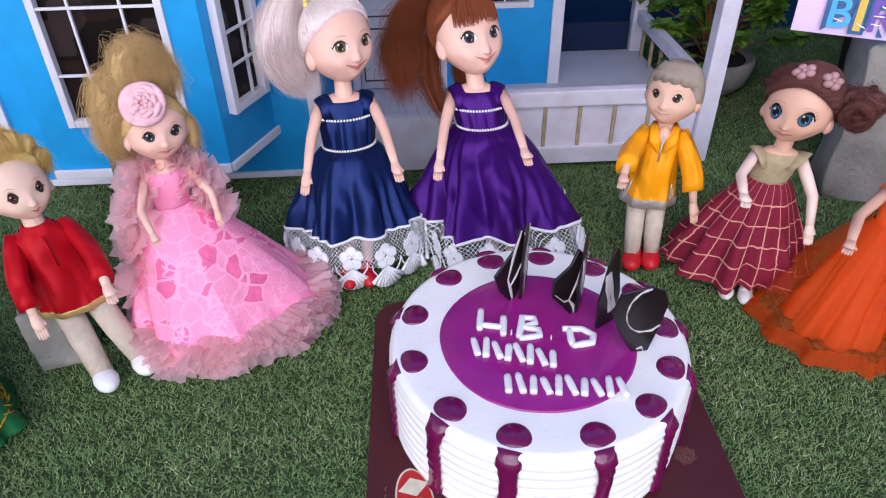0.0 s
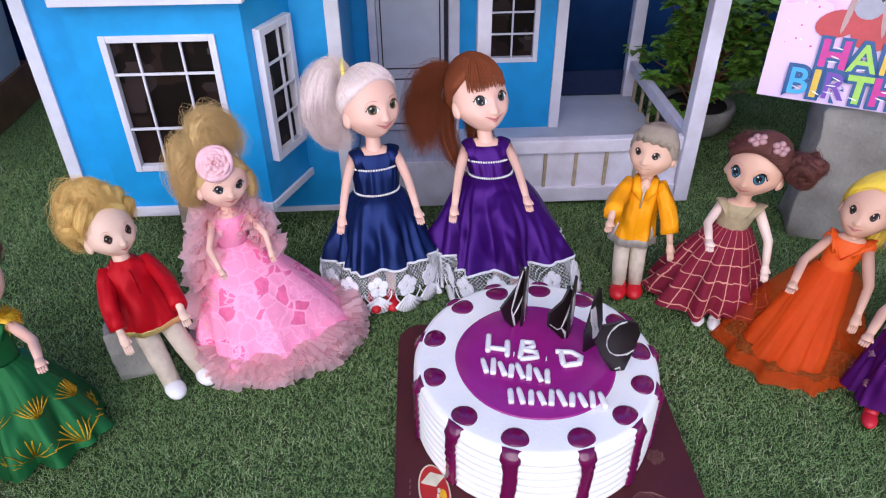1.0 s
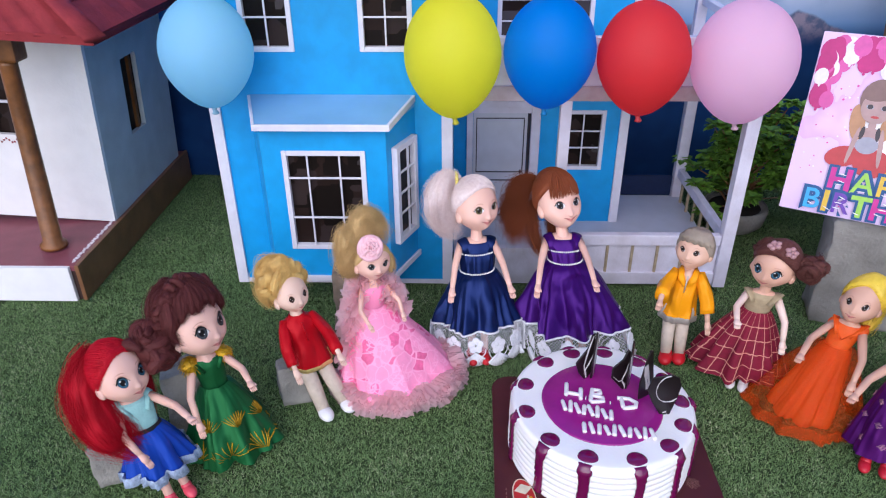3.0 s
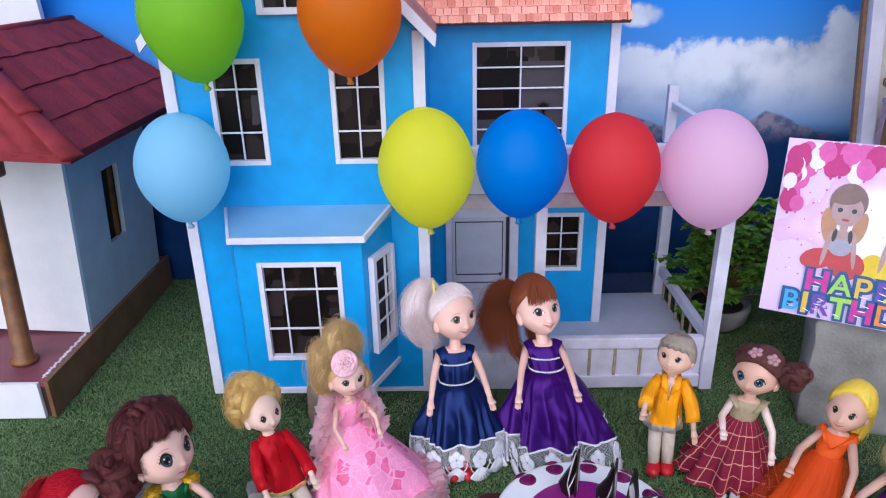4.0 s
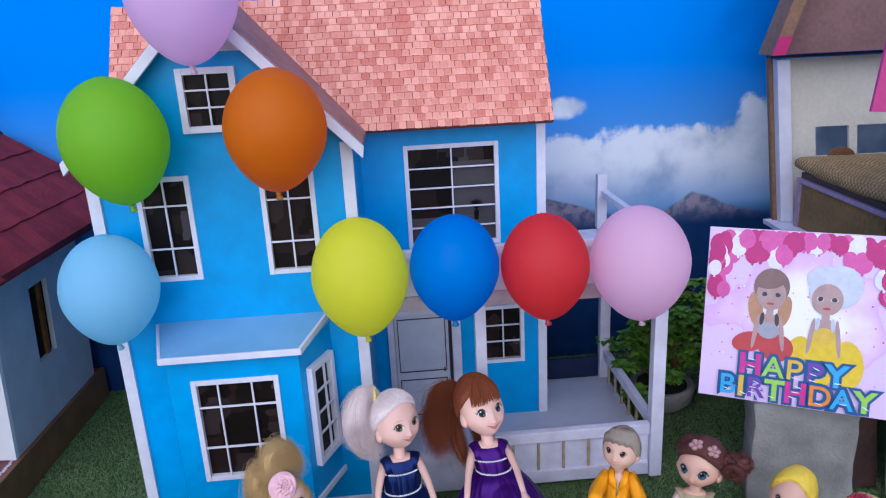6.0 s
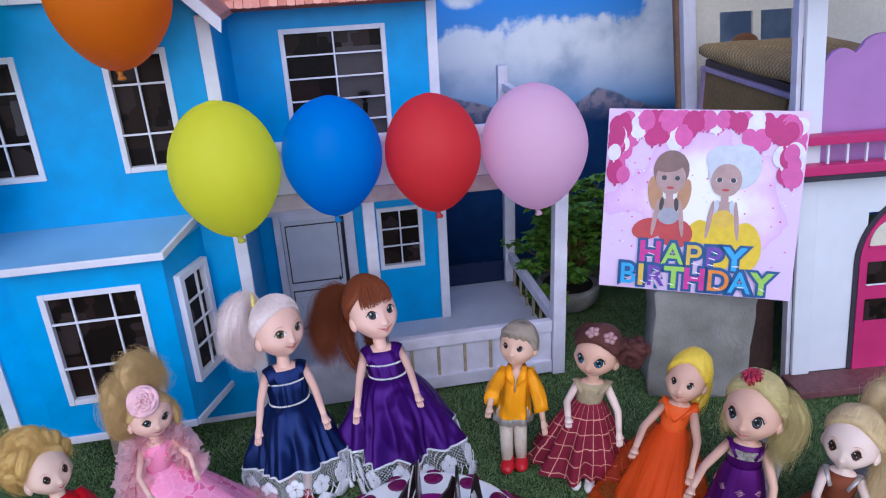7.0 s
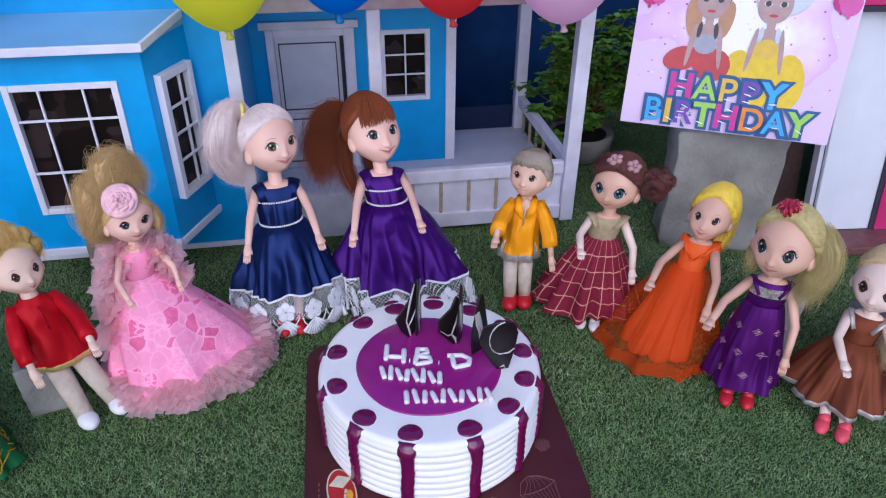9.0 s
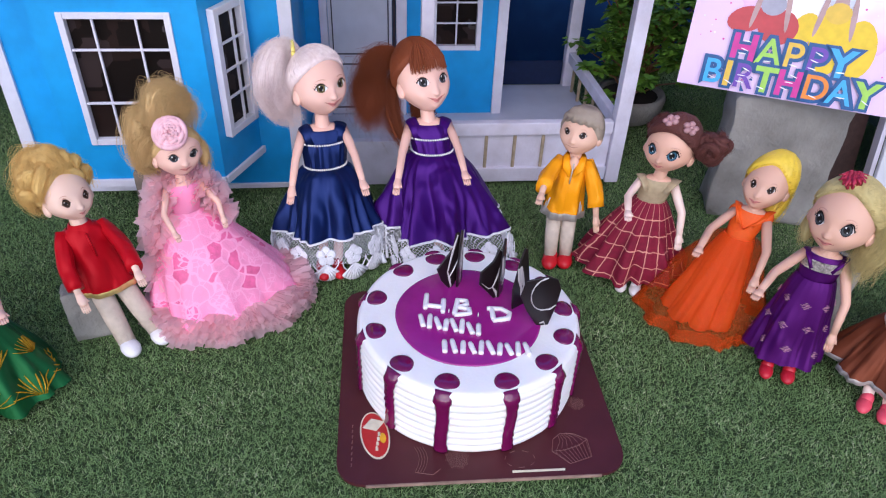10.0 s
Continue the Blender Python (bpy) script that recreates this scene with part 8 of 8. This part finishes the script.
    d = dress_doll("", (0.398, 0.276), (0.416, 0.290, 0.151), -32, -56, 0.0252, 0.0298, 0.152, 0.094, 0.117, 0.0170, 0.0150, 0.013, 0.032,
                   ((0.334, 0.248, 0.110), (0.415, 0.245, 0.060)), ((0.380, 0.262, 0), (0.397, 0.254, 0)), 53, None, (0.185, 0.185, 28, -11), 12, 6, 0.10, 0.7, 0.78, None, 0, True, "bust")
    R = d.R
    d.cap(42, 88, 125, 1.17, 44, 0.03, lift=0.06)
    d.comb((R * 0.9, R * 0.5, R * 0.4), 43, 90, 125, 1.18, 260, 110)
    d.lock([(R * 0.9, R * 0.3, R * 0.6), (R * 1.25, R * 0.5, 0), (R * 1.25, R * 0.5, -R * 0.8), (R * 1.1, R * 0.4, -R * 1.5)], [0.010, 0.013, 0.013, 0.009], 330, None, 0.0002, 0.006, True, 3, 0.82)
    d.lock([(-R * 0.8, R * 0.6, 0), (-R * 0.95, R * 0.6, -R * 0.6), (-R * 0.9, R * 0.5, -R * 1.4)], [0.006, 0.008, 0.006], 80)
    d.lock([(0, R * 0.9, R * 0.3), (R * 0.2, R * 1.2, -R * 0.5), (R * 0.2, R * 1.1, -R * 1.3)], [0.010, 0.014, 0.010], 120)
    for k in range(15):
        row = k % 3
        d.motif(-1.6 + 3.2 * (k // 3) / 4 + 0.4 * (row % 2), 0.26 + 0.27 * row, 0.0070, EXTRA, "lozenge")
    c, nrm, side, up = d.on(-16, 62, 0.003)
    for k in range(26):
        q = k * 2.4
        r = R * 0.055 * math.sqrt(k)
        a = c + (side * math.cos(q) + up * math.sin(q)) * r
        d.tube([d.hm @ a, d.hm @ (a + nrm * R * 0.34 + side * 0.001 * math.sin(k)), d.hm @ (a + nrm * R * 0.22 + (side * math.cos(q) + up * math.sin(q)) * R * 0.16)], [0.0014, 0.0017, 0.0007], d.EX, 5)
    d.finish("doll", "doll in violet brocade dress with blond hair and red bow", [SKIN, ash, violet, violet, mat("silver_sequin_band", (0.5, 0.44, 0.40), 0.35, 0.6, var=0.5, scale=500, bump=1.0, bscale=700), red_shoe, EYE_WHITE, IRIS["grey"], EYE_DARK, LIP, mat("red_mesh_ribbon", (0.50, 0.03, 0.07), 0.5, var=0.3), mat("rose_gold_thread", (0.56, 0.28, 0.36), 0.4, 0.3)])
    # brown dress
    brown_cloth = satin("rust_brown_satin", (0.125, 0.032, 0.014), 0.5)
    straw = hair("frizzy_straw_hair", (0.80, 0.60, 0.32))
    d = dress_doll("", (0.471, 0.240), (0.503, 0.262, 0.118), -44, -58, 0.0235, 0.0255, 0.121, 0.066, 0.090, 0.0155, 0.0130, 0.018, 0.046,
                   ((0.452, 0.222, 0.070), (0.500, 0.212, 0.050)), ((0.448, 0.215, 0), (0.459, 0.202, 0)), 54, None, (0.165, 0.185, 27, -14), 8, 7, 0.10, 0.7, 0.8, None, 0.003, True, "strap")
    R = d.R
    d.cap(46, 90, 130, 1.14, 34, 0.04, lift=0.06)
    d.comb((R * 0.3, R * 0.6, R * 0.9), 47, 92, 130, 1.15, 280, 110)
    d.lock([(R * 0.1, R * 0.5, R * 0.9), (R * 0.3, R * 0.8, R * 1.6), (R * 0.5, R * 1.0, R * 2.1)], [0.007, 0.013, 0.010], 230, None, 0.0002, 0.007, True, 3, 0.78)
    d.lock([(R * 0.5, R * 0.6, R * 0.9), (R * 1.3, R * 0.9, R * 1.2), (R * 2.1, R * 0.9, R * 0.3), (R * 2.3, R * 0.8, -R * 1.3), (R * 2.0, R * 0.6, -R * 2.9)], [0.008, 0.014, 0.017, 0.016, 0.012], 620, None, 0.0002, 0.008, True, 3, 0.78)
    d.lock([(R * 0.7, R * 0.5, R * 0.5), (R * 1.2, R * 0.6, -R * 0.4), (R * 1.3, R * 0.5, -R * 1.6), (R * 1.1, R * 0.4, -R * 2.6)], [0.006, 0.009, 0.010, 0.008], 230, None, 0.0002, 0.007, True, 3, 0.78)
    d.finish("doll", "pale doll in rust-brown dress with frizzy straw ponytail", [SKIN_PALE, straw, brown_cloth, brown_cloth, mat("silver_piping", (0.55, 0.50, 0.47), 0.4, 0.5), pink_shoe, IRIS["brown"], IRIS["brown"], EYE_DARK, SKIN_PALE, brown_cloth])
    # green dress
    green = satin("green_brocade", (0.006, 0.062, 0.018), 0.45)
    gold = mat("gold_lame_sleeve", (0.60, 0.34, 0.01), 0.3, 0.5, var=0.4, scale=300, bump=0.6, bscale=400)
    dark = hair("dark_brown_curls", (0.135, 0.036, 0.034))
    d = dress_doll("", (-0.297, 0.282), (-0.323, 0.302, 0.146), 34, 67, 0.0300, 0.0335, 0.149, 0.078, 0.110, 0.0165, 0.0135, 0.004, 0.048,
                   ((-0.318, 0.252, 0.058), (-0.262, 0.265, 0.102)), None, 55, None, (0.205, 0.190, 27, -9), 14, 7, 0.11, 0.7, 0.85)
    R = d.R
    for s in (-1, 1):
        d.ball((s * 0.0175, 0, 0.1065), (0.0098, 0.0088, 0.0082), d.TRIM, 22, 16, None, math.pi, lambda p: p * (1 + 0.16 * noise.noise(p * 4)))
        for k in range(90):
            u = Vector((d.rnd.gauss(0, 1), d.rnd.gauss(0, 1), d.rnd.gauss(0, 0.7) + 0.25)).normalized()
            o = Vector((s * 0.0175, 0, 0.1065))
            reach = d.rnd.uniform(0.010, 0.014)
            d.tube([o + u * 0.006, o + u * reach * 0.8, o + u * reach + Vector((0, 0, -0.002))], [0.0007, 0.0006, 0.0003], d.TRIM, 3, 0.4, False)
    for a0, v0, sz in ((-0.75, 0.42, 0.013), (0.15, 0.40, 0.013), (1.0, 0.45, 0.013), (-0.30, 0.80, 0.017), (0.55, 0.82, 0.017), (1.35, 0.82, 0.017), (-1.15, 0.82, 0.017)):
        d.motif(a0, v0, sz, d.TRIM, "palm")
    d.cap(46, 88, 130, 1.15, 16, 0.035, lift=0.10)
    for k in range(11):
        az = -78 + 13 * k
        dip = 6 + 7 * math.sin(k * 1.9)
        d.lock([d.on(az * 0.35 + 14, 82, R * 0.20)[0], d.on(az * 0.7 + 8, 66, R * 0.22)[0], d.on(az, 54, R * 0.16)[0], d.on(az - 9, 36 + 0.7 * dip - 0.12 * abs(az), R * 0.13)[0], d.on(az - 16, 26 + 0.7 * dip - 0.16 * abs(az), R * 0.06)[0]], [0.005, 0.0062, 0.0062, 0.0048, 0.0026], 60, None, 0.0002, 0.003)
    for k in range(9):
        az = 80 + 25 * k
        d.lock([d.on(az * 0.9, 84, R * 0.2)[0], d.on(az, 60, R * 0.26)[0], d.on(az + 8, 34, R * 0.22)[0], d.on(az - 4, 10, R * 0.14)[0], d.on(az + 6, -8, R * 0.10)[0]], [0.006, 0.009, 0.009, 0.007, 0.004], 60, None, 0.0002, 0.004)
    d.bun((-R * 1.50, R * 0.50, 0), R * 0.80, 44, 0.0058)
    for px, py, pz, pr, count in ((-0.80, -0.1, 0.95, 0.38, 16), (-0.28, -0.25, 1.20, 0.40, 16), (0.35, -0.2, 1.18, 0.40, 16), (0.80, 0.0, 0.92, 0.38, 14), (-1.05, 0.3, 0.55, 0.42, 14), (1.05, 0.5, 0.35, 0.36, 12), (0.1, 0.7, 1.05, 0.42, 12)):
        d.bun((R * px, R * py, R * pz), R * pr, count, 0.0044)
    d.finish("doll", "doll in green gold-printed dress with dark brown curls", [SKIN_ROSE, dark, green, green, gold, red_shoe, EYE_WHITE, IRIS["grey"], EYE_DARK, LIP, gold])
    # red hair, mint top and blue skirt
    blue = satin("cobalt_blue_satin", (0.012, 0.055, 0.36), 0.42)
    mint = mat("mint_cotton", (0.33, 0.62, 0.60), 0.8, var=0.12, scale=120, bump=0.4)
    crimson = hair("crimson_hair", (0.55, 0.008, 0.022))
    d = dress_doll("", (-0.346, 0.222), (-0.378, 0.240, 0.131), 44, 65, 0.0245, 0.0285, 0.134, 0.072, 0.105, 0.0165, 0.0140, 0.028, 0.036,
                   ((-0.356, 0.200, 0.066), (-0.300, 0.202, 0.112)), ((-0.336, 0.199, 0), (-0.325, 0.214, 0)), 56, None, (0.210, 0.180, 27, -9), 14, 7, 0.11, 0.7, 0.85, None, 0.009, True, "waist")
    R = d.R
    for s in (-1, 1):
        d.ball((s * 0.0150, 0, 0.1015), (0.0060, 0.0068, 0.0062), d.B, 12, 8)
    d.cap(48, 92, 130, 1.10, 46, 0.018)
    d.comb((-R * 0.3, R * 0.9, R * 0.2), 50, 96, 130, 1.11, 260, 115)
    d.lock([(R * 0.6, R * 0.6, R * 0.5), (R * 1.0, R * 0.7, -R * 0.3), (R * 0.9, R * 0.8, -R * 1.3), (R * 0.5, R * 0.9, -R * 2.2)], [0.008, 0.011, 0.012, 0.008], 160)
    d.lock([(-R * 0.3, R * 0.6, R * 0.8), (-R * 0.9, R * 1.0, 0), (-R * 1.2, R * 1.0, -R * 1.1), (-R * 1.1, R * 0.9, -R * 2.0), (-R * 0.8, R * 0.7, -R * 2.7)], [0.012, 0.018, 0.022, 0.022, 0.015], 480, None, 0.00034)
    d.finish("doll", "red-haired doll in mint top and cobalt blue skirt", [SKIN_ROSE, crimson, blue, mint, mat("blue_white_lace", (0.42, 0.52, 0.70), 0.7, var=0.3, scale=500, bump=0.6, bscale=900), pink_shoe, EYE_WHITE, IRIS["blue"], EYE_DARK, LIP, blue, mat("black_belt", (0.012, 0.012, 0.014), 0.5)])


build_gown_dolls()
build_pink_doll()
build_boys()
build_girls()


# ---- roof shingles, last ----
def build_shingles():
    x0, x1, y0, z0, y1, z1 = ROOF
    rnd = random.Random(77)
    rows_n, pitch = 19, 0.0104
    up = Vector((0, y1 - y0, z1 - z0))
    ln = up.length
    up.normalize()
    out = Vector((0, -up.z, up.y))
    rh = ln / rows_n
    shapes = []
    for k in range(6):
        w, h, t = pitch * 0.94, rh * 1.22, 0.0011
        cut = rnd.uniform(-0.0012, 0.0012)
        bm = bmesh.new()
        lo = [(0, 0 + cut, 0.0016), (w * 0.5, -cut * 0.6, 0.0017), (w, cut * 0.4, 0.0015)]
        hi = [(w, h, 0.0003), (0, h, 0.0003)]
        vs = [bm.verts.new(Vector((x, 0, 0)) + up * s + out * o) for x, s, o in lo + hi]
        vb = [bm.verts.new(Vector((x, 0, 0)) + up * s + out * (o - t)) for x, s, o in lo + hi]
        bm.faces.new(vs)
        for i in range(5):
            j = (i + 1) % 5
            bm.faces.new((vs[i], vb[i], vb[j], vs[j]))
        bmesh.ops.recalc_face_normals(bm, faces=bm.faces)
        me = bpy.data.meshes.new("shingle")
        bm.to_mesh(me)
        bm.free()
        me.materials.append(SHINGLE)
        shapes.append(me)
    fig = Figure()
    made = 0
    for r in range(rows_n):
        x = x0 - 0.004 - (r % 2) * pitch * 0.5
        while x < x1 - pitch * 0.3:
            o = Vector((x + rnd.uniform(-0.0006, 0.0006), y0, z0)) + up * (r * rh + rnd.uniform(-0.0006, 0.0006)) + out * rnd.uniform(0, 0.0006)
            if x > -0.048 and made < 300:
                ob = new("shingle", shapes[rnd.randrange(6)])
                ob.location = o
                if x + pitch > x1:
                    ob.scale.x = max(0.15, (x1 - x) / pitch)
                ob.parent = house
                made += 1
            else:
                w, h = pitch * 0.94, rh * 1.22
                if x + w > x1:
                    w = max(0.001, x1 - x)
                if x < x0:
                    w, o = w - (x0 - x), Vector((x0, o.y, o.z))
                a, b2 = Vector((w, 0, 0)), up * h
                fig.grid([[o - out * 0.001, o + a - out * 0.001], [o + out * 0.0016, o + a + out * 0.0016], [o + b2 + out * 0.0003, o + a + b2 + out * 0.0003]])
            x += pitch
    rest = part("shingle_rest", fig, SHINGLE_FAR, house)
    rest["kind"] = "stuff"


build_shingles()
